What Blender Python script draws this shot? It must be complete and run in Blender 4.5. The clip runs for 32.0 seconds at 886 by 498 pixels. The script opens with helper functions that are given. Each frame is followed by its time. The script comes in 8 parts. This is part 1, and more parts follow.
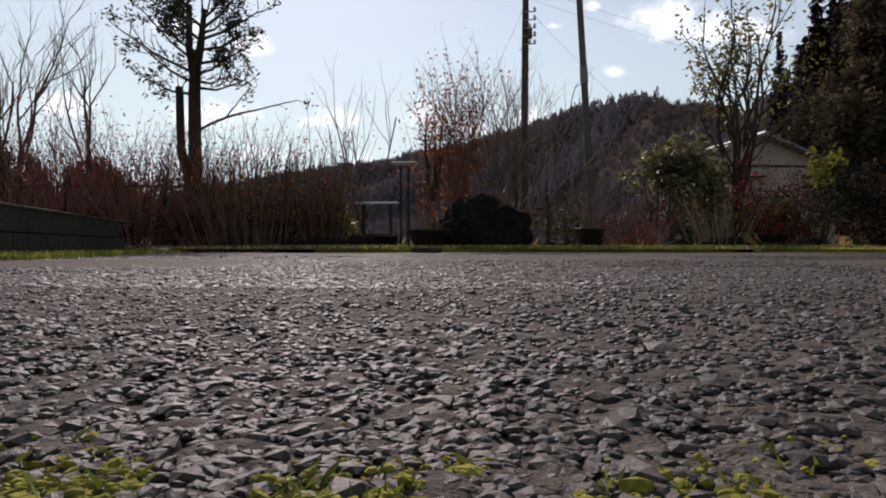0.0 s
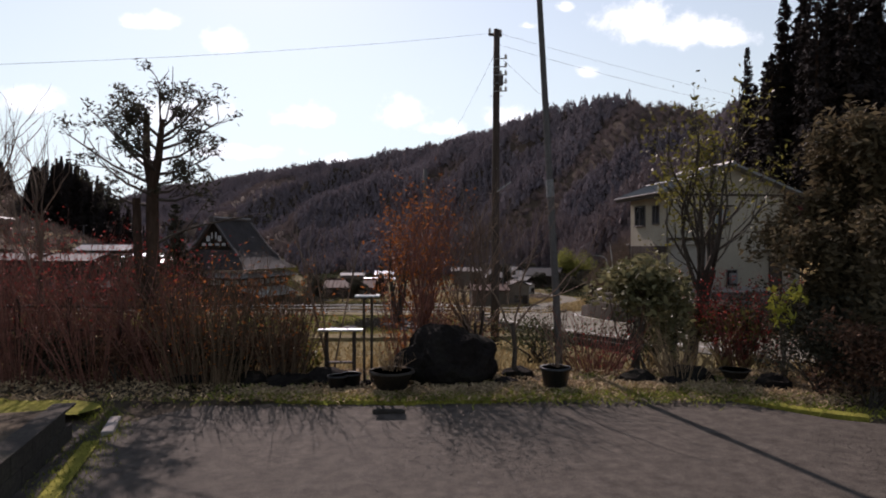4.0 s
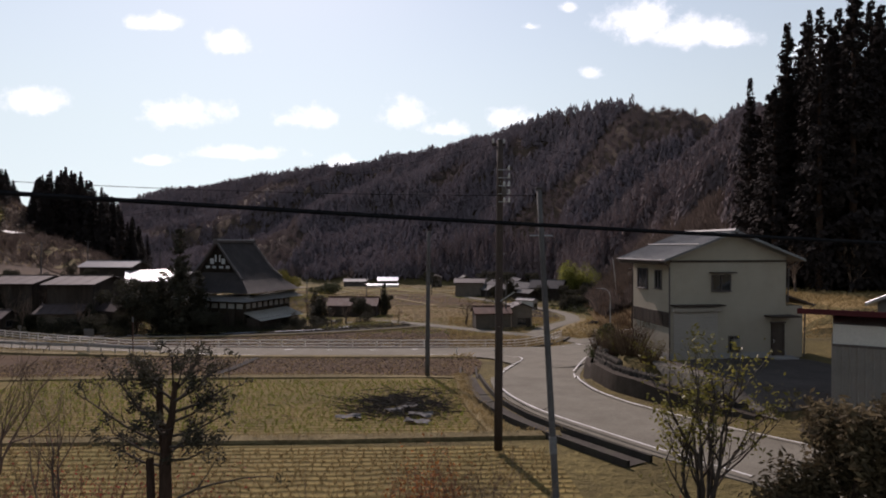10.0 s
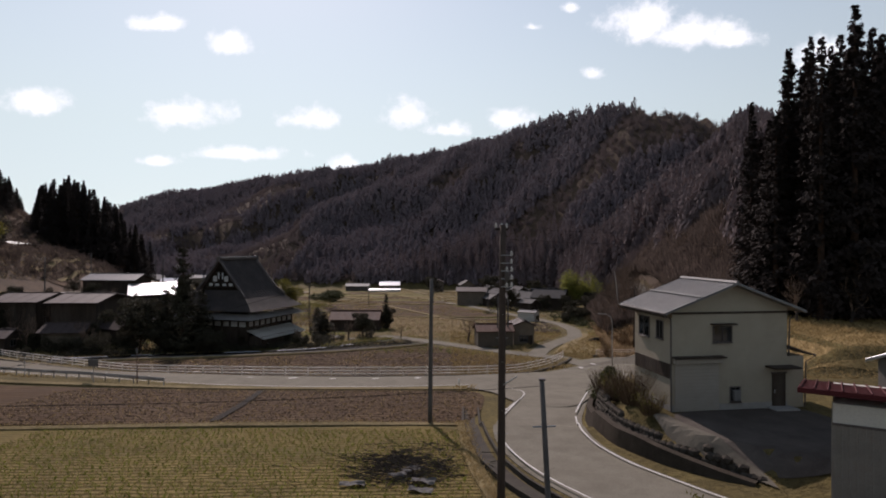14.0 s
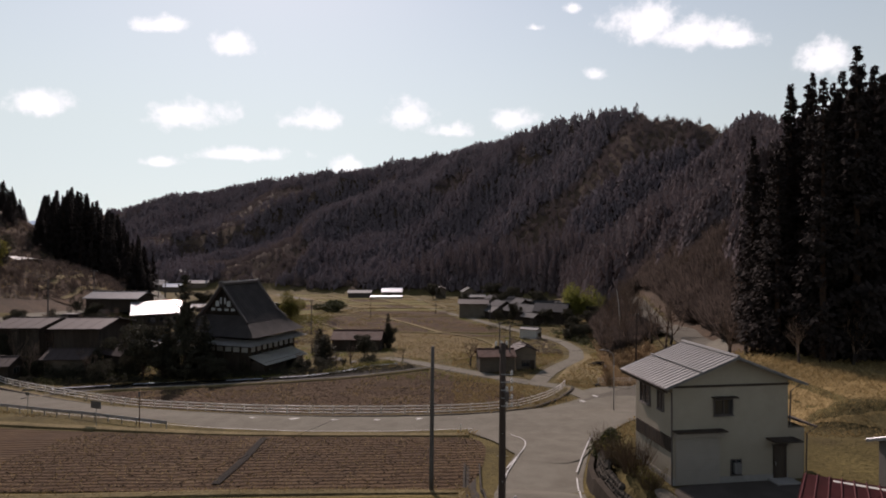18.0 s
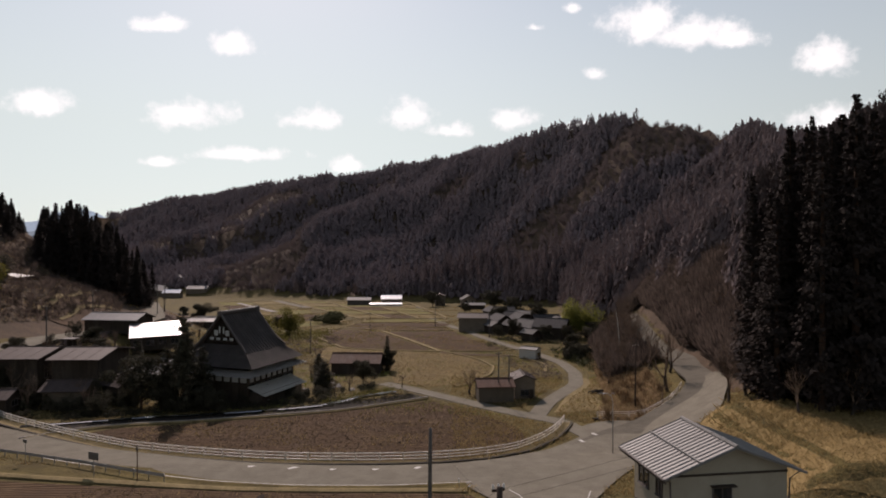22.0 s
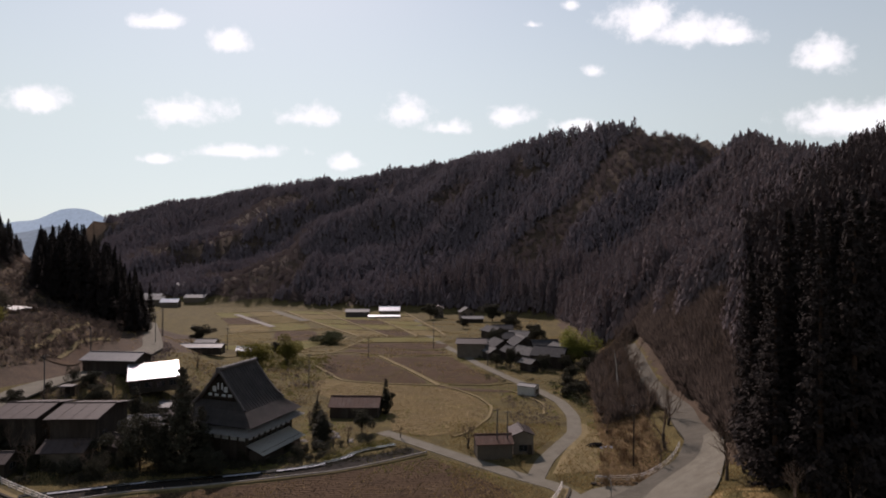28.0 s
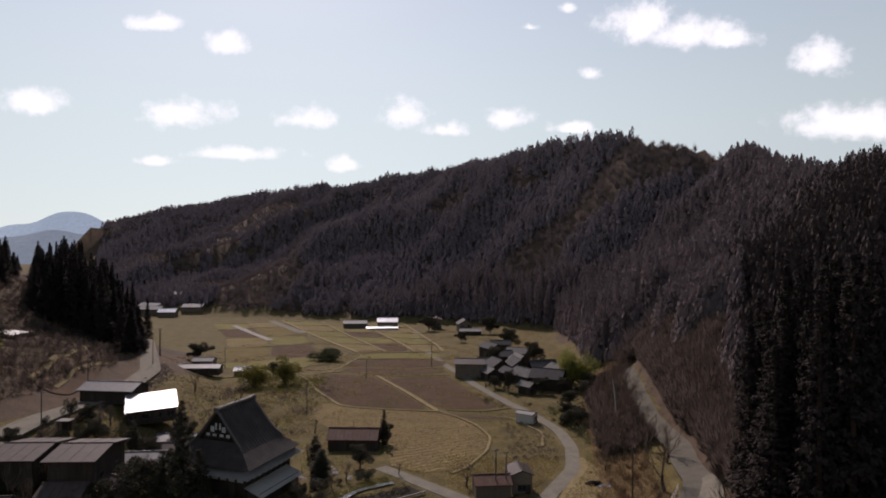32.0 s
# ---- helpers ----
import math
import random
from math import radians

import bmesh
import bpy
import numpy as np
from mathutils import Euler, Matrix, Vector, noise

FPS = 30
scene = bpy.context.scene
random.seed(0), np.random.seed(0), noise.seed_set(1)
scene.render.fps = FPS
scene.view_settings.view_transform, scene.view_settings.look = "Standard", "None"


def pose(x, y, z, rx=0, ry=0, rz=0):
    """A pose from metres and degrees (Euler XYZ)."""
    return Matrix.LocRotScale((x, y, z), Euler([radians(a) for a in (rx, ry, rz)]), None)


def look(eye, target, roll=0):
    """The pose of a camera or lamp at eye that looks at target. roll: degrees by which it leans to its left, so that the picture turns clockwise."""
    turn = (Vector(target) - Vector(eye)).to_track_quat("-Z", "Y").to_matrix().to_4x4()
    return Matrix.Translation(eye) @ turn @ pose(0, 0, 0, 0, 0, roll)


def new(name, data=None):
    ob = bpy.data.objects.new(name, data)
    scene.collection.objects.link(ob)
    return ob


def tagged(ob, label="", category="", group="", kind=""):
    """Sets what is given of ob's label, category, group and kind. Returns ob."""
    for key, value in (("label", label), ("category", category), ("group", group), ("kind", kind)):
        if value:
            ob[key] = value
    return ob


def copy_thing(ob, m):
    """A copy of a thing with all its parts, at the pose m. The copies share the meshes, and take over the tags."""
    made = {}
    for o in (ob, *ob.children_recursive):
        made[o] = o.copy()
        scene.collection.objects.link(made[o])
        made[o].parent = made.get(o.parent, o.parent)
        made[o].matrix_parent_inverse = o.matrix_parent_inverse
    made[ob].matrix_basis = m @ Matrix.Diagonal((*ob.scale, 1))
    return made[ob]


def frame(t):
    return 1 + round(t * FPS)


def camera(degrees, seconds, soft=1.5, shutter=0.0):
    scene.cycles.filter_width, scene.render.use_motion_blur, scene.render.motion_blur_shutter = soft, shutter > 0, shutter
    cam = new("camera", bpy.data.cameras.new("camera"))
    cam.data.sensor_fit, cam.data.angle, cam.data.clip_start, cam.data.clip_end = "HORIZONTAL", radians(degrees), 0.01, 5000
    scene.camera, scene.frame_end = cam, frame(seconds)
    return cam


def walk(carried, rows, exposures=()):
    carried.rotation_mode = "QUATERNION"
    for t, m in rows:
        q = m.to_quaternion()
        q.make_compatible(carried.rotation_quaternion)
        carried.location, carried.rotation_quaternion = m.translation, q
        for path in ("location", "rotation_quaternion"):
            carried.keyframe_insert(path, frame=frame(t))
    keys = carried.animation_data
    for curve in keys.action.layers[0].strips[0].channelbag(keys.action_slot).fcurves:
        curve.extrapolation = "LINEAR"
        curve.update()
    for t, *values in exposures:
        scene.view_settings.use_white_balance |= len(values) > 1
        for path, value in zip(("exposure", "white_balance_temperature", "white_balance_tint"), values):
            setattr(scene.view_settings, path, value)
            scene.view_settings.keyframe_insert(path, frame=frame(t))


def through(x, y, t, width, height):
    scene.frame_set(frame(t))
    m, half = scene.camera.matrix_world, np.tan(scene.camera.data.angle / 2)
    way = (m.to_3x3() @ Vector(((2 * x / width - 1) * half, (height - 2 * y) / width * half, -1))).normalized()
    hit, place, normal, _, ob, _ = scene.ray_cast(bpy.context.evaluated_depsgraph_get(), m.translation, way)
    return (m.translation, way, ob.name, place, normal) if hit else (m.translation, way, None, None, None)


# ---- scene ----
cam = camera(70.96, 32.0, 1.9)
# t, x, y, z, yaw, pitch
ROWS = [
    (0.0, 0.000, -0.000, 0.060, 2.135, -0.181),
    (0.5, -0.007, 0.018, 0.102, 1.657, -0.166),
    (1.0, 0.032, 0.056, 0.383, 0.743, -0.176),
    (1.5, 0.060, 0.113, 0.927, 0.261, -0.182),
    (2.0, 0.086, 0.170, 1.180, -0.032, -0.196),
    (2.5, 0.119, 0.205, 1.219, -0.230, -0.261),
    (3.0, 0.135, 0.146, 1.371, -0.225, -0.275),
    (3.5, 0.136, 0.122, 1.552, -0.207, -0.288),
    (5.5, 0.067, 0.032, 2.377, -0.088, -0.333),
    (6.0, 0.045, 0.000, 2.618, -0.059, -0.328),
    (6.5, 0.038, 0.013, 2.912, -0.054, -0.316),
    (7.0, 0.042, -0.008, 3.220, -0.014, -0.318),
    (7.5, 0.010, -0.064, 3.553, -0.002, -0.307),
    (8.0, 0.011, -0.066, 3.891, -0.006, -0.286),
    (8.5, 0.052, 0.000, 4.255, 0.022, -0.292),
    (9.0, 0.022, -0.010, 4.570, 0.044, -0.269),
    (9.5, 0.063, -0.055, 4.967, 0.060, -0.277),
    (10.0, 0.091, -0.089, 5.537, 0.077, -0.234),
    (10.5, 0.117, -0.139, 5.872, 0.086, -0.221),
    (11.0, 0.139, -0.199, 6.260, 0.131, -0.201),
    (11.5, 0.069, -0.401, 6.604, 0.143, -0.189),
    (12.0, 0.048, -0.425, 6.964, 0.148, -0.191),
    (12.5, 0.028, -0.392, 7.328, 0.180, -0.185),
    (13.0, 0.085, -0.325, 7.679, 0.220, -0.176),
    (13.5, 0.046, -0.334, 8.110, 0.232, -0.199),
    (14.0, 0.038, -0.331, 8.512, 0.247, -0.190),
    (14.5, 0.051, -0.310, 8.868, 0.283, -0.191),
    (16.5, 0.074, -0.392, 11.078, 0.401, -0.163),
    (17.0, 0.093, -0.464, 11.626, 0.429, -0.155),
    (17.5, 0.118, -0.448, 12.179, 0.450, -0.156),
    (18.0, 0.108, -0.414, 12.728, 0.456, -0.127),
    (18.5, 0.110, -0.410, 13.276, 0.462, -0.110),
    (19.0, 0.097, -0.436, 13.870, 0.452, -0.103),
    (19.5, 0.114, -0.401, 14.428, 0.451, -0.111),
    (20.0, 0.123, -0.387, 14.998, 0.451, -0.112),
    (20.5, 0.166, -0.344, 15.580, 0.459, -0.102),
    (21.0, 0.222, -0.286, 16.291, 0.464, -0.101),
    (21.5, 0.219, -0.229, 17.155, 0.454, -0.126),
    (22.0, 0.224, -0.247, 17.832, 0.428, -0.136),
    (22.5, 0.261, -0.266, 18.611, 0.436, -0.144),
    (23.0, 0.319, -0.228, 19.290, 0.455, -0.173),
    (23.5, 0.287, -0.195, 19.997, 0.448, -0.183),
    (24.0, 0.276, -0.169, 20.650, 0.442, -0.235),
    (24.5, 0.267, -0.142, 21.334, 0.389, -0.254),
    (25.0, 0.221, -0.103, 22.012, 0.373, -0.293),
    (25.5, 0.201, -0.094, 23.436, 0.366, -0.395),
    (26.0, 0.203, -0.096, 24.676, 0.383, -0.394),
    (26.5, 0.183, -0.117, 25.447, 0.385, -0.402),
    (28.5, 0.131, -0.173, 28.851, 0.221, -0.355),
    (29.0, 0.106, -0.161, 29.599, 0.201, -0.309),
    (29.5, 0.054, -0.149, 30.395, 0.131, -0.271),
    (30.0, 0.027, -0.136, 31.225, 0.123, -0.271),
    (30.5, 0.003, -0.121, 32.049, 0.106, -0.249),
    (31.0, 0.004, -0.072, 32.830, 0.095, -0.204),
    (31.5, 0.001, -0.050, 33.670, 0.068, -0.198),
    (32.0, -0.004, -0.063, 34.553, 0.046, -0.189),
]
walk(cam, [(t, pose(x, y, z, 90 + pitch, 0, yaw)) for t, x, y, z, yaw, pitch in ROWS], [(0.0, 0.1, 6400, 27), (3.0, 0.27, 6400, 29), (6.0, 0.3, 6450, 33), (9.0, 0.2, 6450, 31), (11.0, 0.1, 6450, 29), (14.0, 0.03, 6450, 28), (17.0, 0.0, 6600, 29), (22.0, 0.0, 6900, 29), (26.0, -0.03, 6850, 29), (29.0, -0.04, 6550, 29), (32.0, -0.05, 6550, 30)])

# ---------------------------------------------------------------- world, sun
SUN_ELEVATION, SUN_AZIMUTH = 37.0, 16.0  # degrees above the horizon; degrees to the left of straight ahead
world = bpy.data.worlds.new("sky")
scene.world = world
world.use_nodes = True
wn, wl = world.node_tree.nodes, world.node_tree.links
wn.clear()


def wnode(kind):
    return wn.new(kind)


def wmath(op, a, b=None):
    n = wnode("ShaderNodeMath")
    n.operation = op
    for i, v in enumerate((a, b)):
        if v is None:
            continue
        if isinstance(v, (int, float)):
            n.inputs[i].default_value = v
        else:
            wl.new(v, n.inputs[i])
    return n.outputs[0]


sky = wnode("ShaderNodeTexSky")
sky.sky_type, sky.sun_disc, sky.sun_elevation, sky.sun_rotation = "NISHITA", False, radians(SUN_ELEVATION), radians(-SUN_AZIMUTH)
sky.altitude, sky.air_density, sky.dust_density, sky.ozone_density = 400.0, 1.0, 0.6, 1.0
coords = wnode("ShaderNodeTexCoord")
split = wnode("ShaderNodeSeparateXYZ")
wl.new(coords.outputs["Generated"], split.inputs[0])
ahead = wmath("MAXIMUM", split.outputs[1], 0.05)
sky_u, sky_v = wmath("DIVIDE", split.outputs[0], ahead), wmath("DIVIDE", split.outputs[2], ahead)
# cumulus: bearing (tan), height (tan), half width, half height
CLOUDS = [(-0.465, 0.358, 0.052, 0.02), (-0.347, 0.322, 0.05, 0.03), (-0.66, 0.229, 0.06, 0.036), (-0.418, 0.212, 0.078, 0.037), (-0.222, 0.204, 0.056, 0.026), (-0.065, 0.21, 0.05, 0.035), (0.0, 0.186, 0.045, 0.017), (0.104, 0.205, 0.04, 0.026), (0.205, 0.19, 0.038, 0.016), (-0.335, 0.148, 0.1, 0.017), (-0.465, 0.138, 0.04, 0.013), (-0.155, 0.131, 0.035, 0.018), (0.315, 0.354, 0.085, 0.048), (0.39, 0.34, 0.1, 0.042), (0.455, 0.33, 0.065, 0.028), (0.237, 0.277, 0.024, 0.016), (0.61, 0.3, 0.055, 0.052), (0.66, 0.19, 0.13, 0.042), (0.2, 0.385, 0.018, 0.015), (0.14, 0.352, 0.018, 0.01)]
puffs = wnode("ShaderNodeTexNoise")
puffs.inputs["Scale"].default_value, puffs.inputs["Detail"].default_value, puffs.inputs["Roughness"].default_value = 24.0, 9.0, 0.62
wl.new(coords.outputs["Generated"], puffs.inputs["Vector"])
cover = None
for cu, cv, su, sv in CLOUDS:
    du = wmath("MULTIPLY", wmath("SUBTRACT", sky_u, cu), 1 / su)
    dw = wmath("SUBTRACT", sky_v, cv)
    # flatter below than above
    dw = wmath("ADD", wmath("MULTIPLY", wmath("MAXIMUM", dw, 0.0), 1 / sv), wmath("MULTIPLY", wmath("MINIMUM", dw, 0.0), 1.7 / sv))
    m = wmath("SUBTRACT", 1.0, wmath("SQRT", wmath("ADD", wmath("MULTIPLY", du, du), wmath("MULTIPLY", dw, dw))))
    cover = m if cover is None else wmath("MAXIMUM", cover, m)
cover = wmath("ADD", wmath("MAXIMUM", cover, -0.8), wmath("MULTIPLY", wmath("SUBTRACT", puffs.outputs["Fac"], 0.5), 2.3))
edge = wnode("ShaderNodeMapRange")
edge.interpolation_type = "SMOOTHSTEP"
edge.inputs["From Min"].default_value, edge.inputs["From Max"].default_value = -0.05, 0.75
wl.new(cover, edge.inputs["Value"])
# thin veil of haze that whitens the sky towards the horizon
veil = wnode("ShaderNodeMapRange")
veil.inputs["From Min"].default_value, veil.inputs["From Max"].default_value, veil.inputs["To Min"].default_value, veil.inputs["To Max"].default_value = 0.18, 0.62, 0.9, 0.28
wl.new(split.outputs[2], veil.inputs["Value"])
hazy = wnode("ShaderNodeMix")
hazy.data_type = "RGBA"
wl.new(veil.outputs[0], hazy.inputs["Factor"])
wl.new(sky.outputs[0], hazy.inputs["A"])
# the haze scatters forwards: it is brightest on the sun's side
sunward = wnode("ShaderNodeVectorMath")
sunward.operation = "DOT_PRODUCT"
wl.new(coords.outputs["Generated"], sunward.inputs[0])
sunward.inputs[1].default_value = (-math.sin(radians(SUN_AZIMUTH)), math.cos(radians(SUN_AZIMUTH)), 0)
glow = wmath("ADD", 0.62, wmath("MULTIPLY", wmath("POWER", wmath("MAXIMUM", sunward.outputs["Value"], 0.0), 2.5), 0.33))
haze_tint = wnode("ShaderNodeMix")
haze_tint.data_type, haze_tint.blend_type = "RGBA", "MULTIPLY"
haze_tint.inputs["Factor"].default_value = 1.0
haze_tint.inputs["A"].default_value = (6.8, 8.6, 8.05, 1)
grey = wnode("ShaderNodeCombineColor")
for channel in range(3):
    wl.new(glow, grey.inputs[channel])
wl.new(grey.outputs[0], haze_tint.inputs["B"])
wl.new(haze_tint.outputs["Result"], hazy.inputs["B"])
clouds = wnode("ShaderNodeMix")
clouds.data_type = "RGBA"
wl.new(wmath("MULTIPLY", edge.outputs[0], 0.95), clouds.inputs["Factor"])
wl.new(hazy.outputs["Result"], clouds.inputs["A"])
clouds.inputs["B"].default_value = (9.7, 10.6, 10.3, 1)
background = wnode("ShaderNodeBackground")
background.inputs["Strength"].default_value = 0.105
wl.new(clouds.outputs["Result"], background.inputs["Color"])
wl.new(background.outputs[0], wnode("ShaderNodeOutputWorld").inputs[0])

sun_data = bpy.data.lights.new("sun", "SUN")
sun_data.energy, sun_data.angle, sun_data.color = 4.8, radians(0.6), (1.0, 0.93, 0.82)
sun_lamp = new("sun", sun_data)
sun_way = Vector((-math.sin(radians(SUN_AZIMUTH)) * math.cos(radians(SUN_ELEVATION)), math.cos(radians(SUN_AZIMUTH)) * math.cos(radians(SUN_ELEVATION)), math.sin(radians(SUN_ELEVATION))))
sun_lamp.matrix_world = look((0, 0, 60), Vector((0, 0, 60)) - sun_way)


# ---------------------------------------------------------------- materials
def material(name, low, high, scale=3.0, rough=0.85, bump=0.3, fine=40.0, stain=None, stain_scale=0.4, stain_amount=0.5, metal=0.0, vary=0.0, island=False, stretch=(1, 1, 1), bump_scale=None, gloss=None, wave=None, speckle=0.6):
    """A surface mottled at two scales, with stains and relief; vary: brightness from piece to piece."""
    m = bpy.data.materials.new(name)
    m.use_nodes = True
    t = m.node_tree
    b = t.nodes["Principled BSDF"]
    geo = t.nodes.new("ShaderNodeNewGeometry")
    mapping = t.nodes.new("ShaderNodeMapping")
    mapping.inputs["Scale"].default_value = stretch
    t.links.new(geo.outputs["Position"], mapping.inputs[0])

    def tex(s, detail):
        n = t.nodes.new("ShaderNodeTexNoise")
        n.inputs["Scale"].default_value, n.inputs["Detail"].default_value, n.inputs["Roughness"].default_value = s, detail, 0.65
        t.links.new(mapping.outputs[0], n.inputs["Vector"])
        return n.outputs["Fac"]

    def ramp(value, a, z):
        n = t.nodes.new("ShaderNodeMapRange")
        n.inputs["From Min"].default_value, n.inputs["From Max"].default_value = a, z
        t.links.new(value, n.inputs["Value"])
        return n.outputs[0]

    def mix(fac, a, z, blend="MIX"):
        n = t.nodes.new("ShaderNodeMix")
        n.data_type, n.blend_type = "RGBA", blend
        for socket, v in (("Factor", fac), ("A", a), ("B", z)):
            if isinstance(v, (int, float)):
                n.inputs[socket].default_value = v
            elif isinstance(v, tuple):
                n.inputs[socket].default_value = (*v, 1)
            else:
                t.links.new(v, n.inputs[socket])
        return n.outputs["Result"]

    grain, broad = tex(fine, 4), tex(scale, 5)
    colour = mix(ramp(broad, 0.3, 0.7), low, high)
    colour = mix(ramp(grain, 0.32, 0.68), mix(speckle, colour, tuple(c * 0.35 for c in low)), colour)
    height = grain
    if wave:  # rows: direction in degrees, spacing in metres, strength, colour between the rows
        turn = t.nodes.new("ShaderNodeMapping")
        turn.inputs["Rotation"].default_value = (0, 0, radians(wave[0]))
        t.links.new(geo.outputs["Position"], turn.inputs[0])
        w = t.nodes.new("ShaderNodeTexWave")
        w.inputs["Scale"].default_value, w.inputs["Distortion"].default_value, w.inputs["Detail"].default_value, w.inputs["Detail Scale"].default_value = 0.314 / wave[1], 5.0, 3.0, 0.7
        t.links.new(turn.outputs[0], w.inputs["Vector"])
        colour = mix(ramp(w.outputs["Fac"], 0.25, 0.75), mix(wave[2], colour, wave[3]), colour)
        height = w.outputs["Fac"]
    if stain:
        colour = mix(ramp(tex(stain_scale, 6), 0.5, 0.5 + 0.25 / max(stain_amount, .05)), colour, stain)
    if vary:
        info = geo.outputs["Random Per Island"] if island else t.nodes.new("ShaderNodeObjectInfo").outputs["Random"]
        n = t.nodes.new("ShaderNodeHueSaturation")
        mp = t.nodes.new("ShaderNodeMapRange")
        mp.inputs["To Min"].default_value, mp.inputs["To Max"].default_value = 1 - vary, 1 + vary
        t.links.new(info, mp.inputs["Value"])
        t.links.new(mp.outputs[0], n.inputs["Value"])
        t.links.new(colour, n.inputs["Color"])
        colour = n.outputs["Color"]
    t.links.new(colour, b.inputs["Base Color"])
    b.inputs["Metallic"].default_value, b.inputs["Specular IOR Level"].default_value = metal, gloss if gloss is not None else (.05 if rough > .88 else .12 if rough > .74 else .5)
    rr = t.nodes.new("ShaderNodeMapRange")
    rr.inputs["To Min"].default_value, rr.inputs["To Max"].default_value = max(rough - 0.12, 0.03), min(rough + 0.1, 1)
    t.links.new(broad, rr.inputs["Value"])
    t.links.new(rr.outputs[0], b.inputs["Roughness"])
    if bump:
        bn = t.nodes.new("ShaderNodeBump")
        bn.inputs["Strength"].default_value, bn.inputs["Distance"].default_value = min(bump, 1), bump_scale or 0.6 / fine
        t.links.new(height, bn.inputs["Height"])
        t.links.new(bn.outputs[0], b.inputs["Normal"])
    return m


def leafy(name, low, high, vary=0.35, rough=0.55, through=0.25, scale=1.2):
    """Foliage: colour changes from clump to clump, some light passes."""
    m = material(name, low, high, scale=scale, rough=rough, bump=0, fine=9, vary=vary, island=True, gloss=.35 if rough < .3 else .08, speckle=.3)
    t = m.node_tree
    b = t.nodes["Principled BSDF"]
    if through:
        tr = t.nodes.new("ShaderNodeBsdfTranslucent")
        t.links.new(b.inputs["Base Color"].links[0].from_socket, tr.inputs["Color"])
        mx = t.nodes.new("ShaderNodeMixShader")
        mx.inputs[0].default_value = through
        t.links.new(b.outputs[0], mx.inputs[1])
        t.links.new(tr.outputs[0], mx.inputs[2])
        t.links.new(mx.outputs[0], t.nodes["Material Output"].inputs[0])
    return m


ASPHALT = material("asphalt", (.042, .035, .028), (.12, .102, .083), scale=7, rough=.85, bump=1, fine=80, stain=(.05, .043, .035), stain_scale=.8, stain_amount=.6, gloss=.06)
ROAD = material("road_surface", (.135, .122, .096), (.195, .178, .142), scale=.5, rough=.9, bump=.25, fine=22, stain=(.15, .14, .115), stain_scale=.25, stain_amount=.5, gloss=.03)
LANE_PAINT = material("road_paint", (.46, .45, .42), (.6, .585, .55), scale=4, rough=.8, bump=.1, stain=(.2, .185, .165), stain_scale=2.5, stain_amount=.7)
GRASS_DRY = material("dry_grass", (.19, .13, .055), (.33, .235, .105), scale=.35, rough=.95, bump=.6, fine=6, stain=(.10, .085, .04), stain_scale=.12, stain_amount=.6, bump_scale=.15)
GROUND = material("valley_ground", (.07, .055, .022), (.155, .122, .048), scale=.25, rough=.95, bump=.8, fine=3, stain=(.048, .036, .022), stain_scale=.1, stain_amount=.7, bump_scale=.3)
STUBBLE = material("rice_stubble", (.098, .074, .024), (.2, .15, .054), scale=.3, rough=.95, bump=.8, fine=7, stain=(.075, .066, .02), stain_scale=.16, stain_amount=.75, wave=(88, .45, .45, (.06, .044, .019)), bump_scale=.09)
PLOUGHED = material("ploughed_soil", (.056, .033, .0185), (.1, .062, .034), scale=.3, rough=.95, bump=.9, fine=6, stain=(.13, .09, .05), stain_scale=.2, stain_amount=.4, wave=(86, .8, .5, (.04, .026, .016)), bump_scale=.15)
PADDY_FAR = material("fallow_paddy", (.125, .098, .034), (.23, .178, .066), scale=.1, rough=.95, bump=.6, fine=2.5, stain=(.09, .062, .036), stain_scale=.06, stain_amount=.6, wave=(40, 1.8, .7, (.085, .058, .03)), bump_scale=.2)
GREEN_PADDY = material("grassy_paddy", (.095, .09, .022), (.2, .172, .046), scale=.12, rough=.95, bump=.6, fine=2.5, stain=(.16, .115, .05), stain_scale=.07, stain_amount=.6, wave=(64, 2.4, .6, (.075, .058, .024)), bump_scale=.2)
CONCRETE = material("concrete", (.22, .20, .18), (.33, .305, .275), scale=1.5, rough=.9, bump=.25, fine=45, stain=(.12, .11, .095), stain_scale=.9, stain_amount=.5)
FOREST_FLOOR = material("forest_floor", (.06, .042, .029), (.11, .077, .053), scale=.2, rough=.95, bump=.5, fine=3, stain=(.025, .022, .014), stain_scale=.08, bump_scale=.2)
SOIL = material("garden_soil", (.045, .034, .025), (.115, .088, .06), scale=2.5, rough=.95, bump=.8, fine=35, stain=(.15, .12, .075), stain_scale=3, stain_amount=.6)
MOSS = material("moss", (.15, .142, .024), (.3, .27, .05), scale=5, rough=.95, bump=.8, fine=60, stain=(.09, .07, .03), stain_scale=4, stain_amount=.5)
PLASTER = material("cream_plaster", (.315, .278, .213), (.385, .342, .266), scale=.8, rough=.9, bump=.12, fine=60, stain=(.28, .245, .185), stain_scale=.5, stain_amount=.4)
BASE_WALL = material("plinth_concrete", (.26, .25, .23), (.36, .345, .32), scale=1.5, rough=.9, bump=.2)
SHUTTER = material("beige_shutter", (.29, .26, .22), (.345, .312, .265), scale=1, rough=.5, bump=.05, stain=(.25, .225, .19))
SHEET_METAL = material("grey_sheet_roof", (.155, .15, .142), (.225, .218, .205), scale=.7, rough=.6, bump=.08, fine=20, stain=(.11, .10, .09), stain_scale=.6, metal=.1, stain_amount=.5, gloss=.3)
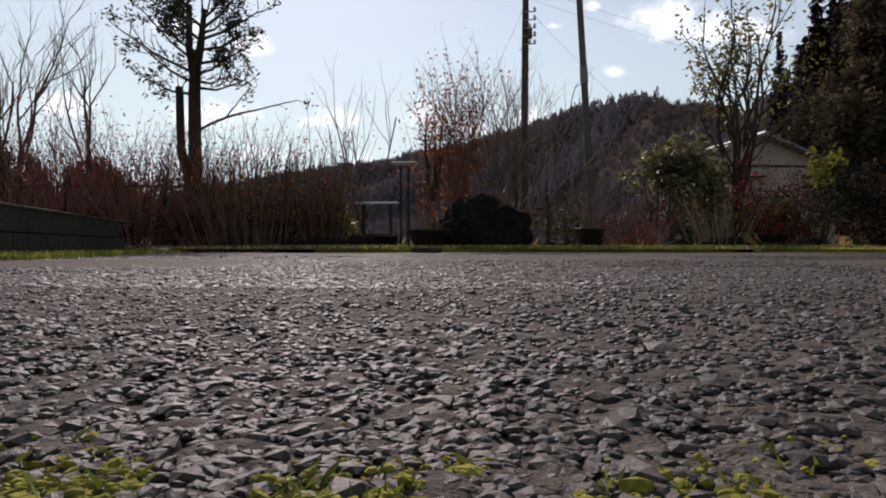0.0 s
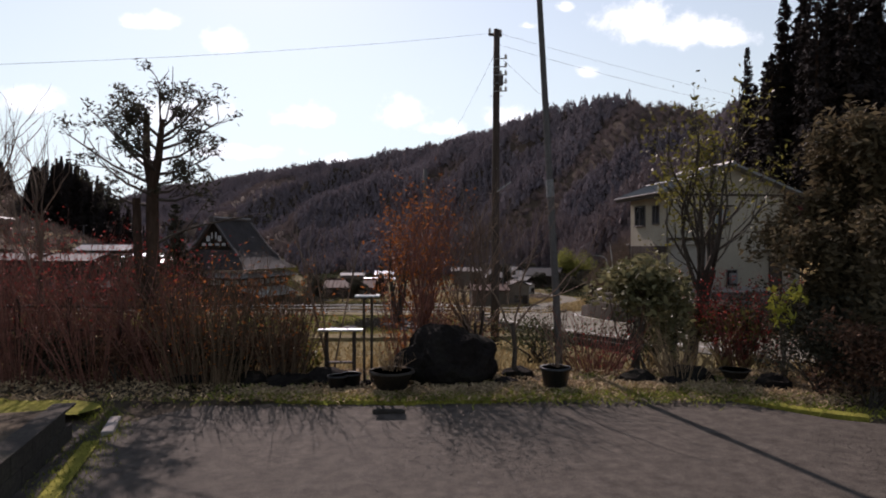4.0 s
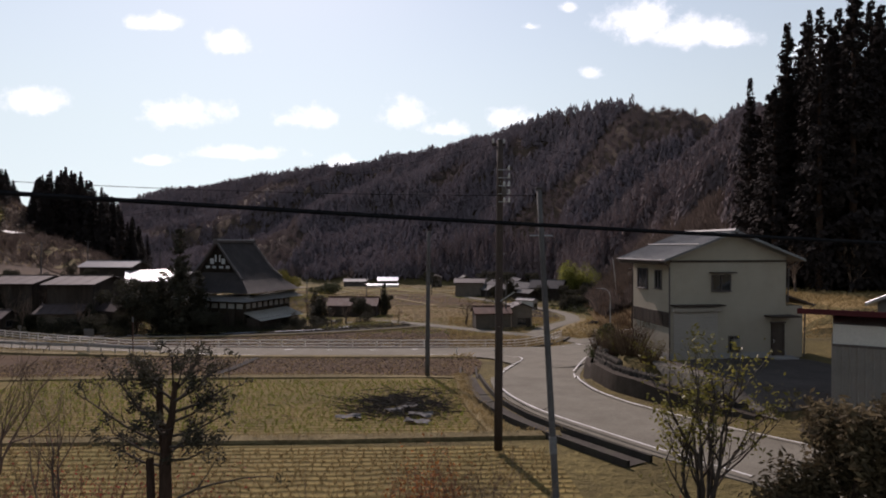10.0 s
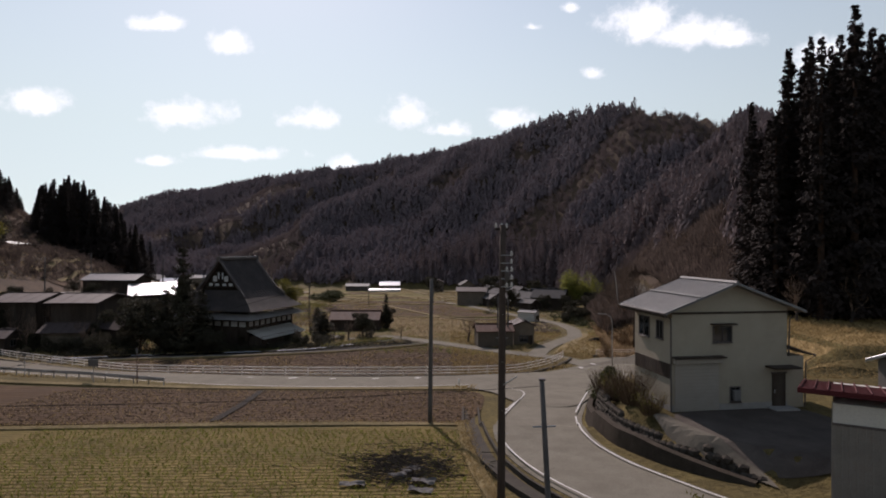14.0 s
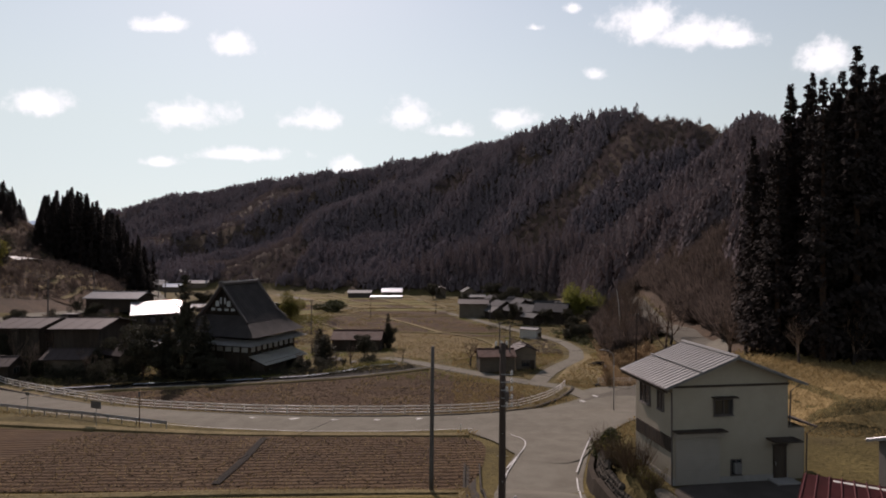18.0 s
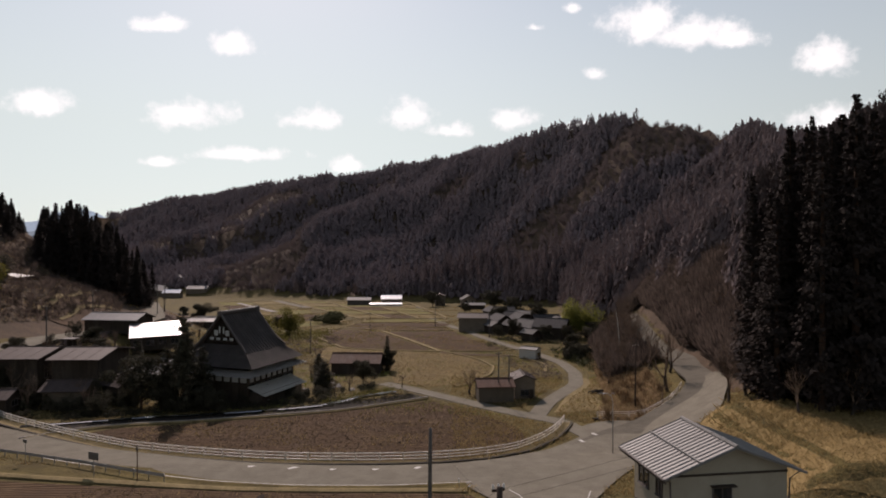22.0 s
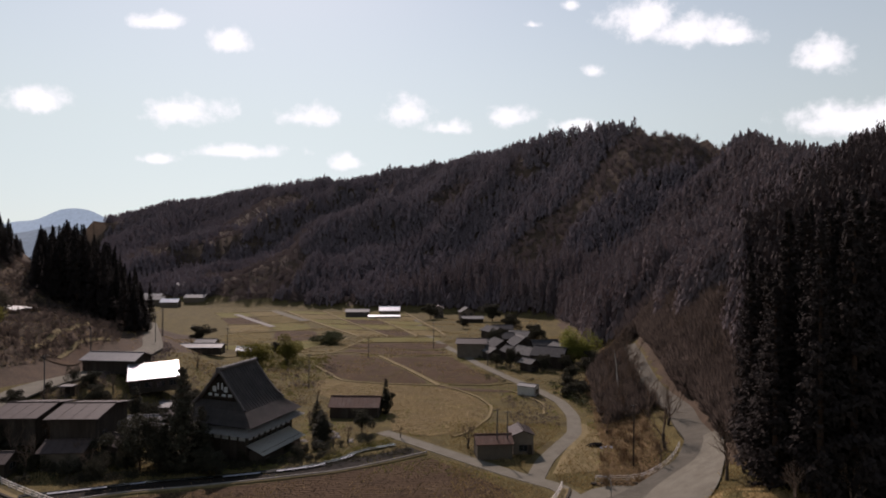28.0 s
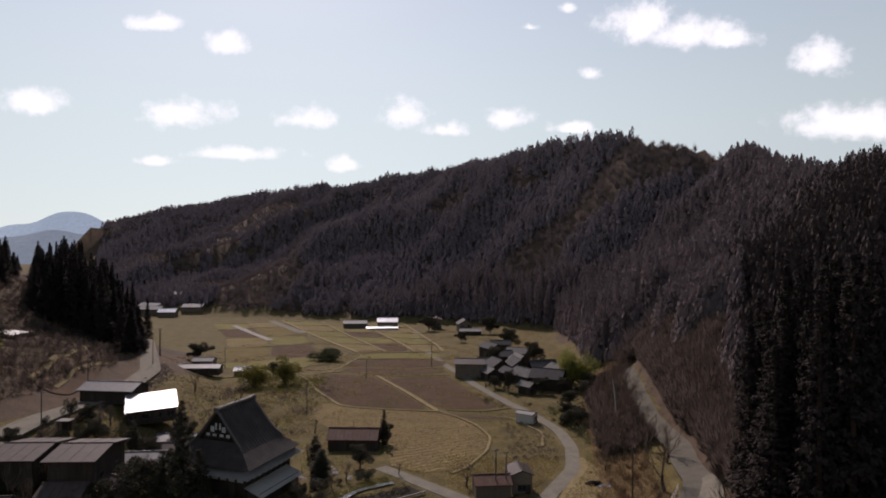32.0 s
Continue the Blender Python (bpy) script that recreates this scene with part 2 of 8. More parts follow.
DARK_METAL = material("dark_sheet_roof", (.078, .066, .06), (.12, .102, .093), scale=.5, rough=.65, bump=.2, fine=15, stain=(.12, .102, .092), stain_scale=.5, gloss=.15)
BROWN_ROOF = material("brown_sheet_roof", (.05, .037, .033), (.088, .066, .059), scale=.8, rough=.65, bump=.1, stain=(.05, .04, .036), vary=.2, gloss=.1)
RUST_ROOF = material("rusty_sheet_roof", (.075, .038, .028), (.13, .07, .048), scale=.9, rough=.75, bump=.15, stain=(.16, .12, .1), stain_scale=.8, stain_amount=.4, gloss=.1)
RED_ROOF = material("dark_red_roof", (.062, .014, .016), (.105, .024, .024), scale=1, rough=.75, bump=.06, stain=(.06, .02, .02), gloss=.1)
BRIGHT_ROOF = material("galvanised_roof", (.55, .56, .57), (.7, .71, .72), scale=.6, rough=.36, bump=.03, metal=.9, stain=(.45, .45, .45))
TILE = material("grey_roof_tile", (.07, .067, .068), (.12, .115, .115), scale=1.2, rough=.55, bump=.2, fine=8, stain=(.16, .15, .15), stain_scale=.5, gloss=.3)
VILLAGE_TILE = material("dark_village_tile", (.04, .039, .04), (.075, .072, .072), scale=.9, rough=.85, bump=.15, fine=12, stain=(.07, .064, .058), stain_scale=.6, stain_amount=.5, gloss=.08)
VILLAGE_SHEET = material("weathered_village_sheet", (.09, .086, .081), (.15, .143, .136), scale=.7, rough=.85, bump=.1, fine=12, stain=(.05, .044, .038), stain_scale=.6, stain_amount=.6, gloss=.1)
VILLAGE_METAL = material("dull_sheet_roof", (.11, .105, .10), (.18, .173, .166), scale=.7, rough=.7, bump=.1, fine=12, stain=(.08, .07, .062), stain_scale=.6, gloss=.25)
PENT_TILE = material("pale_pent_roof", (.3, .285, .265), (.42, .4, .375), scale=1, rough=.5, bump=.1, stain=(.22, .2, .18), stain_scale=.8, gloss=.4)
FAR_STUBBLE = material("pale_stubble", (.15, .11, .045), (.24, .178, .075), scale=.2, rough=.95, bump=.8, fine=4, stain=(.085, .065, .034), stain_scale=.12, stain_amount=.6, wave=(62, 1.9, .75, (.075, .054, .026)), bump_scale=.2)
RUSSET = leafy("russet_dry_leaves", (.07, .038, .024), (.16, .086, .052), .45, .8, .3)
DARK_WOOD = material("weathered_dark_wood", (.035, .026, .02), (.075, .056, .042), scale=1.5, rough=.85, bump=.3, fine=25, stretch=(1, 1, .15), stain=(.10, .085, .07), stain_scale=.7)
WHITE_PLASTER = material("white_plaster", (.5, .49, .46), (.62, .61, .58), scale=1, rough=.9, bump=.08, stain=(.42, .40, .36))
TAN_WALL = material("tan_wall_board", (.13, .105, .08), (.2, .165, .125), scale=1, rough=.85, bump=.15, stain=(.16, .13, .1), vary=.25)
CORRUGATED = material("corrugated_sheet", (.17, .155, .135), (.25, .23, .20), scale=.8, rough=.7, bump=.1, stain=(.13, .085, .06), stain_scale=.8, stain_amount=.6, metal=.15)
CREAM_SHEET = material("pale_wall_sheet", (.5, .48, .43), (.58, .56, .5), scale=.8, rough=.7, bump=.05, stain=(.4, .36, .3))
POLE_CONCRETE = material("pole_concrete", (.085, .077, .071), (.135, .124, .113), scale=2, rough=.85, bump=.15, fine=50, stain=(.09, .085, .08))
POLE_WOOD = material("creosoted_pole", (.045, .034, .028), (.085, .062, .05), scale=2, rough=.85, bump=.3, fine=40, stretch=(1, 1, .08), stain=(.11, .085, .07))
STEEL = material("galvanised_steel", (.30, .30, .29), (.42, .42, .41), scale=2, rough=.45, bump=.05, metal=.5, stain=(.2, .16, .12), stain_scale=1.5)
RAIL_PAINT = material("faded_rail_paint", (.55, .5, .43), (.7, .64, .56), scale=2, rough=.6, bump=.05, stain=(.36, .28, .2), stain_scale=2)
RUBBER = material("black_plastic", (.012, .012, .012), (.022, .021, .02), scale=3, rough=.5, bump=.1)
CABLE = material("cable_sheath", (.012, .012, .013), (.02, .02, .021), scale=8, rough=.9, bump=0, gloss=.02)
SIGN_BACK = material("sign_back_grey", (.10, .10, .10), (.14, .14, .14), scale=3, rough=.5, metal=.3, bump=0)
SIGN_WHITE = material("white_sign_board", (.68, .67, .63), (.8, .79, .76), scale=4, rough=.3, bump=.02, stain=(.55, .52, .46))
INK = material("sign_ink", (.06, .05, .05), (.09, .08, .08), scale=4, rough=.6, bump=0)
STONE = material("dark_garden_stone", (.011, .009, .008), (.026, .022, .019), scale=2.5, rough=.95, bump=.8, fine=22, stain=(.022, .022, .013), stain_scale=2, stain_amount=.5, gloss=.03)
RUBBLE = material("retaining_stone", (.04, .034, .028), (.085, .073, .06), scale=2, rough=.95, bump=.5, fine=20, vary=.2, stain=(.035, .034, .022), stain_scale=2)
BARK = material("bark", (.05, .038, .03), (.10, .08, .064), scale=4, rough=.95, bump=.6, fine=45, stretch=(1, 1, .3), stain=(.13, .125, .10), stain_scale=3)
BARK_DARK = material("cedar_bark", (.045, .028, .02), (.085, .054, .038), scale=3, rough=.95, bump=.6, fine=30, stretch=(1, 1, .2))
TWIG = material("bare_twigs", (.13, .09, .066), (.23, .165, .12), scale=2, rough=.9, bump=0, vary=.3, island=True)
TWIG_RED = material("reddish_twigs", (.16, .072, .054), (.27, .126, .094), scale=2, rough=.9, bump=0, vary=.3, island=True)
TWIG_REED = material("brown_reed_stems", (.085, .055, .036), (.19, .128, .078), scale=2, rough=.9, bump=0, vary=.4, island=True)
TWIG_TAN = material("tan_stems", (.17, .11, .065), (.32, .22, .13), scale=2, rough=.9, bump=0, vary=.35, island=True)
CEDAR = leafy("cedar_needles", (.019, .0145, .0135), (.036, .028, .0235), .25, .95, .06)
# Lifted, bluish base colour: distance haze is put into the far trees
FOREST_HAZED = leafy("hazed_conifers", (.15, .122, .13), (.19, .156, .165), .06, .95, .14, .012)
FOREST_BARE = leafy("bare_forest", (.105, .083, .08), (.15, .117, .11), .12, .95, .2, .03)
SHRUB = leafy("evergreen_shrub", (.03, .036, .016), (.08, .082, .034), .45, .75, .2)
CAMELLIA = leafy("glossy_camellia_leaves", (.085, .08, .036), (.21, .19, .095), .5, .5, .3)
OLIVE = leafy("olive_leaves", (.09, .085, .02), (.19, .165, .04), .4, .5, .35)
BAMBOO = leafy("bamboo_leaves", (.12, .128, .03), (.25, .25, .06), .45, .6, .4)
ORANGE = leafy("orange_dry_leaves", (.20, .065, .02), (.36, .13, .035), .4, .7, .35)
RED = leafy("red_leaves", (.16, .025, .022), (.34, .05, .04), .4, .6, .35)
YELLOW = leafy("yellow_green_leaves", (.26, .26, .03), (.42, .38, .07), .35, .5, .35)
EARTH = material("reddish_bare_earth", (.06, .038, .024), (.115, .074, .047), scale=.25, rough=.95, bump=.7, fine=3, stain=(.07, .05, .034), stain_scale=.2, stain_amount=.6, bump_scale=.25)
# Road tone lowered: the shade on the hill road is put into it
DARKER_ROAD = material("darker_road_surface", (.094, .085, .068), (.145, .132, .107), scale=.4, rough=.9, bump=.2, fine=20, stain=(.095, .085, .065), stain_scale=.3, stain_amount=.6, gloss=.03)
BRUSH = leafy("brown_brush", (.055, .043, .037), (.125, .097, .082), .5, .95, .35, .15)
# Near cedars keep their dark tone; the middle conifers carry some haze
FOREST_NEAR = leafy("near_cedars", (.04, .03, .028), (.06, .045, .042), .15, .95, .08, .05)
FOREST_MID_HAZED = leafy("part_hazed_conifers", (.126, .099, .1), (.161, .127, .127), .08, .95, .17, .03)
TAN_BLADES = leafy("tan_dry_stalks", (.18, .125, .07), (.33, .235, .14), .4, .85, .45)
# Base tone lowered: the house's shadow on the yard is in it
YARD_SHADOWED = material("shadowed_yard_concrete", (.072, .061, .052), (.115, .098, .083), scale=.8, rough=.95, bump=.3, fine=25, stain=(.055, .047, .038), stain_scale=.6, stain_amount=.7)
DARK_SOIL_BAND = material("dark_soil_band", (.012, .01, .009), (.03, .025, .02), scale=1, rough=.9, bump=.6, fine=8, stain=(.04, .034, .025), stain_scale=.8)
DARK_EVERGREEN = leafy("dark_evergreen_leaves", (.028, .026, .018), (.068, .062, .04), .45, .85, .2)
DRY_BLADES = leafy("dry_grass_blades", (.20, .14, .06), (.36, .27, .13), .35, .8, .3)
GREEN_BLADES = leafy("green_grass_blades", (.10, .12, .02), (.24, .25, .05), .35, .7, .35)
LITTER = leafy("fallen_leaves", (.22, .155, .085), (.45, .33, .19), .5, .8, .15)
PEBBLE = material("asphalt_aggregate", (.034, .028, .022), (.092, .077, .062), scale=90, rough=.55, bump=.5, fine=500, vary=.4, island=True, gloss=.14)
CONCRETE_DARK = material("mossy_concrete", (.042, .036, .03), (.085, .074, .062), scale=1.2, rough=.95, bump=.35, fine=35, stain=(.045, .046, .026), stain_scale=1.2, stain_amount=.7)


def glass_material():
    m = bpy.data.materials.new("window_glass")
    m.use_nodes = True
    b = m.node_tree.nodes["Principled BSDF"]
    b.inputs["Base Color"].default_value = (.018, .02, .022, 1)
    b.inputs["Roughness"].default_value, b.inputs["Specular IOR Level"].default_value, b.inputs["Coat Weight"].default_value = .06, .6, .5
    return m


def water_material():
    m = material("stream_water", (.03, .032, .03), (.05, .05, .045), scale=.6, rough=.12, bump=.35, fine=3, bump_scale=.05)
    return m


GLASS, WATER = glass_material(), water_material()


# ---------------------------------------------------------------- terrain
def smooth(a, b, v):
    u = np.clip((np.asarray(v, float) - a) / (b - a), 0, 1)
    return u * u * (3 - 2 * u)


PROFILE_Y = [-60, 8.6, 9.6, 12, 23, 38.4, 39.4, 54, 58, 65, 75, 95, 115, 150, 225, 250, 340, 405, 500, 700, 5000]
PROFILE_Z = [0, 0, -.25, -1.5, -1.8, -2.6, -3.1, -4.3, -4.9, -5.4, -6.9, -8.2, -8.8, -10.5, -12.5, -14.5, -19, -21.5, -25, -27, -30]
RIDGE = [(122, 40, 30, 56), (125, 155, 50, 80), (195, 317, 66, 125), (225, 480, 110, 165), (155, 597, 143, 182), (92, 690, 139, 240), (41, 800, 134, 330), (-70, 900, 135, 380), (-150, 955, 114, 400), (-215, 1010, 131, 430), (-350, 1080, 116, 480), (-620, 1235, 84, 560), (-1000, 1400, 50, 560)]
RIDGE_LEFT = [(-150, 20, 40, 80), (-175, 150, 45, 85), (-190, 250, 34, 75), (-215, 300, 22, 70), (-330, 330, 30, 90), (-700, 420, 60, 120)]


def ridge_share(x, y, nodes):
    """How far up the ridge's flank a place lies: 0 at the foot, 1 on the crest."""
    best = np.zeros(np.shape(x))
    for (xa, ya, za, wa), (xb, yb, zb, wb) in zip(nodes, nodes[1:]):
        dx, dy = xb - xa, yb - ya
        u = np.clip(((x - xa) * dx + (y - ya) * dy) / (dx * dx + dy * dy), 0, 1)
        best = np.maximum(best, np.clip(1 - np.hypot(x - xa - u * dx, y - ya - u * dy) / (wa + u * (wb - wa)), 0, 1))
    return best


def ridge_height(x, y, nodes, base):
    best = np.array(base, float)
    for (xa, ya, za, wa), (xb, yb, zb, wb) in zip(nodes, nodes[1:]):
        dx, dy = xb - xa, yb - ya
        u = np.clip(((x - xa) * dx + (y - ya) * dy) / (dx * dx + dy * dy), 0, 1)
        r = np.hypot(x - xa - u * dx, y - ya - u * dy) / (wa + u * (wb - wa))
        best = np.maximum(best, base + (za + u * (zb - za) - base) * np.clip(1 - r, 0, 1) ** 1.12)
    return best


def ground_z(x, y):
    """Height of the ground: a valley floor that falls away from the lot, a bank and a hillside to the right, a bench and a spur to the left, a long wooded ridge behind."""
    x, y = np.asarray(x, float), np.asarray(y, float)
    z = np.interp(y, PROFILE_Y, PROFILE_Z)
    # yard of the plastered house, held by a low wall along the road
    yard = smooth(0, 1, (x - np.interp(y, [20, 27, 31, 36, 43, 50], [15, 13.8, 11.6, 10.2, 10.6, 15])) / np.interp(y, [20, 27, 30.5, 33], [7, 4, 1.5, .9])) * smooth(52, 44, y) * smooth(19, 25, y)
    z = z + yard * (-1.0 - z)
    # bank and hillside
    start = np.interp(y, [30, 48, 60, 75, 90, 100, 130, 190, 300], [30, 24, 22, 24, 28, 31, 35, 44, 60])
    slope = 0.48 * np.clip(x - start, 0, 30) * smooth(62, 80, y) * smooth(420, 260, y)
    # terrace of the meadow behind the house
    terrace = np.clip(.6 - z, 0, 9) * smooth(23, 33, x) * smooth(45, 49.5, y) * smooth(80, 69, y)
    z = z + np.maximum(slope, terrace)
    # bench with the upper road
    bench = np.interp(y, [95, 118, 150, 190, 260], [66, 62, 54, 68, 95])
    z = z + 8.2 * smooth(0, 26, -x - bench) * smooth(62, 108, y) * smooth(330, 215, y) + 4 * smooth(40, 80, -x) * smooth(90, 40, y) * smooth(12, 50, y)
    floor_z = z
    z = ridge_height(x, y, RIDGE, z)
    # the ridge ends at the valley's mouth
    z = floor_z + (z - floor_z) * np.where(y > 500, smooth(-.66, -.555, x / np.maximum(y, 1)), 1)
    z = np.where(y < 340, ridge_height(x, y, RIDGE_LEFT, z), z)
    return z



# ---------------------------------------------------------------- builders
def fast_mesh(name, verts, faces, mat=None, shade=False):
    """A mesh from arrays; all faces have the same number of corners."""
    verts, faces = np.asarray(verts, np.float32).reshape(-1, 3), np.asarray(faces, np.int32)
    me = bpy.data.meshes.new(name)
    n, k = faces.shape
    me.vertices.add(len(verts))
    me.vertices.foreach_set("co", verts.ravel())
    me.loops.add(n * k)
    me.loops.foreach_set("vertex_index", faces.ravel())
    me.polygons.add(n)
    me.polygons.foreach_set("loop_start", np.arange(0, n * k, k, dtype=np.int32))
    me.polygons.foreach_set("use_smooth", np.full(n, shade))
    me.update(calc_edges=True)
    if mat:
        me.materials.append(mat)
    return me


def part(name, bm, mat, parent=None, label="", smooth_faces=False):
    """Link a bmesh (or a mesh) as one object under its thing."""
    if isinstance(bm, bmesh.types.BMesh):
        me = bpy.data.meshes.new(name)
        if smooth_faces:
            for f in bm.faces:
                f.smooth = True
        bm.to_mesh(me)
        bm.free()
        me.materials.append(mat)
    else:
        me = bm
        if mat and not me.materials:
            me.materials.append(mat)
    ob = new(name, me)
    if parent:
        ob.parent = parent
    if label:
        tagged(ob, label)
    return ob


def thing(name, label, category, at=(0, 0, 0), turn=0.0, group="", kind=""):
    ob = new(name)
    ob.matrix_basis = pose(*at, 0, 0, turn)
    return tagged(ob, label, category, group, kind)


def add_box(bm, c, s, m=None, bevel=0.0):
    mat = Matrix.Translation(c) @ Matrix.Diagonal((*s, 1))
    if m:
        mat = m @ mat
    geo = bmesh.ops.create_cube(bm, size=1, matrix=mat)
    if bevel:
        es = {e for v in geo["verts"] for e in v.link_edges}
        bmesh.ops.bevel(bm, geom=list(es), offset=bevel, segments=1, affect="EDGES")
    return bm


def box(c, s, bevel=0.0, m=None):
    return add_box(bmesh.new(), c, s, m, bevel)


def tube_arrays(points, radii, sides=5):
    """Verts and quads of a tapered tube along points."""
    pts = np.asarray(points, float)
    n = len(pts)
    tang = np.gradient(pts, axis=0)
    tang /= np.linalg.norm(tang, axis=1)[:, None] + 1e-9
    ref = np.where(np.abs(tang[:, 2:3]) > 0.9, np.array([[1.0, 0, 0]]), np.array([[0, 0, 1.0]]))
    a = np.cross(tang, ref)
    a /= np.linalg.norm(a, axis=1)[:, None] + 1e-9
    b = np.cross(tang, a)
    ang = np.arange(sides) * 2 * np.pi / sides
    r = np.asarray(radii, float).reshape(-1, 1, 1)
    v = pts[:, None] + r * (a[:, None] * np.cos(ang)[None, :, None] + b[:, None] * np.sin(ang)[None, :, None])
    i, j = np.meshgrid(np.arange(n - 1), np.arange(sides), indexing="ij")
    k = (j + 1) % sides
    f = np.stack([i * sides + j, i * sides + k, (i + 1) * sides + k, (i + 1) * sides + j], -1).reshape(-1, 4)
    return v.reshape(-1, 3), f


def join_arrays(pieces):
    vs, fs, o = [], [], 0
    for v, f in pieces:
        vs.append(np.asarray(v))
        fs.append(np.asarray(f) + o)
        o += len(v)
    return np.concatenate(vs), np.concatenate(fs)


def add_tube(bm, points, radii, sides=8, cap=True):
    if isinstance(radii, (int, float)):
        radii = [radii] * len(points)
    v, f = tube_arrays(points, radii, sides)
    vs = [bm.verts.new(p) for p in v]
    for q in f:
        bm.faces.new([vs[i] for i in q])
    if cap:
        bm.faces.new(vs[:sides])
        bm.faces.new(vs[-sides:][::-1])
    return bm


def tube(points, radii, sides=8):
    bm = add_tube(bmesh.new(), points, radii, sides)
    bmesh.ops.recalc_face_normals(bm, faces=bm.faces)
    return bm


def resample(line, step):
    p = np.asarray(line, float)
    s = np.concatenate([[0], np.cumsum(np.linalg.norm(np.diff(p, axis=0), axis=1))])
    n = max(2, int(s[-1] / step) + 1)
    q = np.linspace(0, s[-1], n)
    # smooth corners with a short running mean along a dense copy
    out = np.stack([np.interp(q, s, p[:, i]) for i in range(p.shape[1])], 1)
    for _ in range(3):
        out[1:-1] = (out[:-2] + 2 * out[1:-1] + out[2:]) / 4
    return out


def strip(name, line, width, mat, lift=0.06, step=1.0, across=3, thick=0.0, camber=0.0, shift=0.0):
    """A band along a line in plan, laid on the ground; with thick > 0 its sides stand on the ground."""
    c = resample(line, step)
    t = np.gradient(c, axis=0)
    t /= np.linalg.norm(t, axis=1)[:, None]
    side = np.stack([t[:, 1], -t[:, 0]], 1)
    w = np.linspace(-width / 2, width / 2, across) + shift
    p = c[:, None] + side[:, None] * w[None, :, None]
    z = ground_z(p[..., 0], p[..., 1]) + lift
    if across > 2:
        z = z * 0.4 + 0.6 * z.mean(1, keepdims=True)
        z += camber * (1 - (2 * w / width) ** 2)[None]
    if thick:
        p = np.concatenate([p[:, :1], p, p[:, -1:]], 1)
        z = np.concatenate([z[:, :1] - thick, z, z[:, -1:] - thick], 1)
    n, k = z.shape
    v = np.concatenate([p, z[..., None]], -1).reshape(-1, 3)
    i, j = np.meshgrid(np.arange(n - 1), np.arange(k - 1), indexing="ij")
    f = np.stack([i * k + j, i * k + j + 1, (i + 1) * k + j + 1, (i + 1) * k + j], -1).reshape(-1, 4)
    me = fast_mesh(name, v, f, mat)
    return new(name, me)


def inside(px, py, poly):
    poly = np.asarray(poly, float)
    hit = np.zeros(px.shape, bool)
    for (xa, ya), (xb, yb) in zip(poly, np.roll(poly, -1, 0)):
        cross = ((ya > py) != (yb > py)) & (px < (xb - xa) * (py - ya) / (yb - ya + 1e-12) + xa)
        hit ^= cross
    return hit


def patch(name, poly, mat, lift=0.05, step=1.0, rough=0.0):
    """A field: a sheet on the ground bounded by a polygon in plan."""
    bm = bmesh.new()
    vs = [bm.verts.new((x, y, 0)) for x, y in resample(list(poly) + [poly[0]], step)[:-1]]
    bm.faces.new(vs)
    lo, hi = np.min(poly, 0), np.max(poly, 0)
    for axis in (0, 1):
        for v in np.arange(lo[axis] + step, hi[axis], step):
            co, no = [0, 0, 0], [0, 0, 0]
            co[axis], no[axis] = v, 1
            bmesh.ops.bisect_plane(bm, geom=bm.verts[:] + bm.edges[:] + bm.faces[:], plane_co=co, plane_no=no)
    xy = np.array([v.co[:2] for v in bm.verts])
    z = ground_z(xy[:, 0], xy[:, 1]) + lift
    for v, h in zip(bm.verts, z):
        v.co.z = h + (rough * noise.noise((v.co.x * .8, v.co.y * .8, 3)) if rough else 0)
    bmesh.ops.recalc_face_normals(bm, faces=bm.faces)
    me = bpy.data.meshes.new(name)
    bm.to_mesh(me)
    bm.free()
    me.materials.append(mat)
    if sum(p.normal.z for p in me.polygons) < 0:
        me.flip_normals()
    return new(name, me)


# ---------------------------------------------------------------- ground
def spread(fine_a, fine_b, step, far_a, far_b, grow=1.07):
    out, s, v = list(np.arange(fine_a, fine_b + step / 2, step)), step, fine_b
    while v < far_b:
        s *= grow
        v += s
        out.append(v)
    s, v = step, fine_a
    while v > far_a:
        s *= grow
        v -= s
        out.insert(0, v)
    return np.array(out)


gx, gy = spread(-58, 58, 1.0, -3500, 3500, 1.06), spread(8.0, 130, 1.0, -300, 4500, 1.035)
GX, GY = np.meshgrid(gx, gy, indexing="ij")
GZ = ground_z(GX, GY)
rough_far = smooth(60, 200, GY) * smooth(0, 25, ground_z(GX, GY) - np.interp(GY, PROFILE_Y, PROFILE_Z))
bumps = np.array([noise.fractal((x / 60, y / 60, 0), 0.9, 2.1, 5) for x, y in zip(GX.ravel(), GY.ravel())]).reshape(GX.shape)
# roads
NEAR_ROAD = [(40, 11.5), (24, 14), (15.5, 17), (11.6, 20.3), (9.4, 23.5), (8.0, 26.3), (6.6, 29.2), (5.7, 33), (5.6, 37), (6.6, 43), (8.6, 50), (10.5, 57), (13, 64)]
CROSS_ROAD = [(-77, 91), (-63, 82.6), (-50, 75), (-38, 69), (-29, 65.2), (-22, 63), (-14, 61.8), (-6, 61.8), (2, 63), (8, 66), (14, 71.5), (20, 79), (24, 86)]
HILL_ROAD = [(18, 76), (24, 84), (31, 89), (37.5, 92), (42, 100), (43.5, 110), (45.5, 118), (47.5, 138), (50.5, 157), (54.5, 177), (57.6, 191)]
LANE = [(20, 80), (17, 92), (9.5, 99), (3, 106), (-3, 112.5), (-12.5, 123)]
VALLEY_LANE = [(14, 96), (17, 105), (20.5, 112), (25.5, 122), (28.3, 137), (28.4, 152), (24.5, 167), (17.5, 187), (10, 212), (5, 240), (-2, 275), (-12, 330), (-20, 420)]
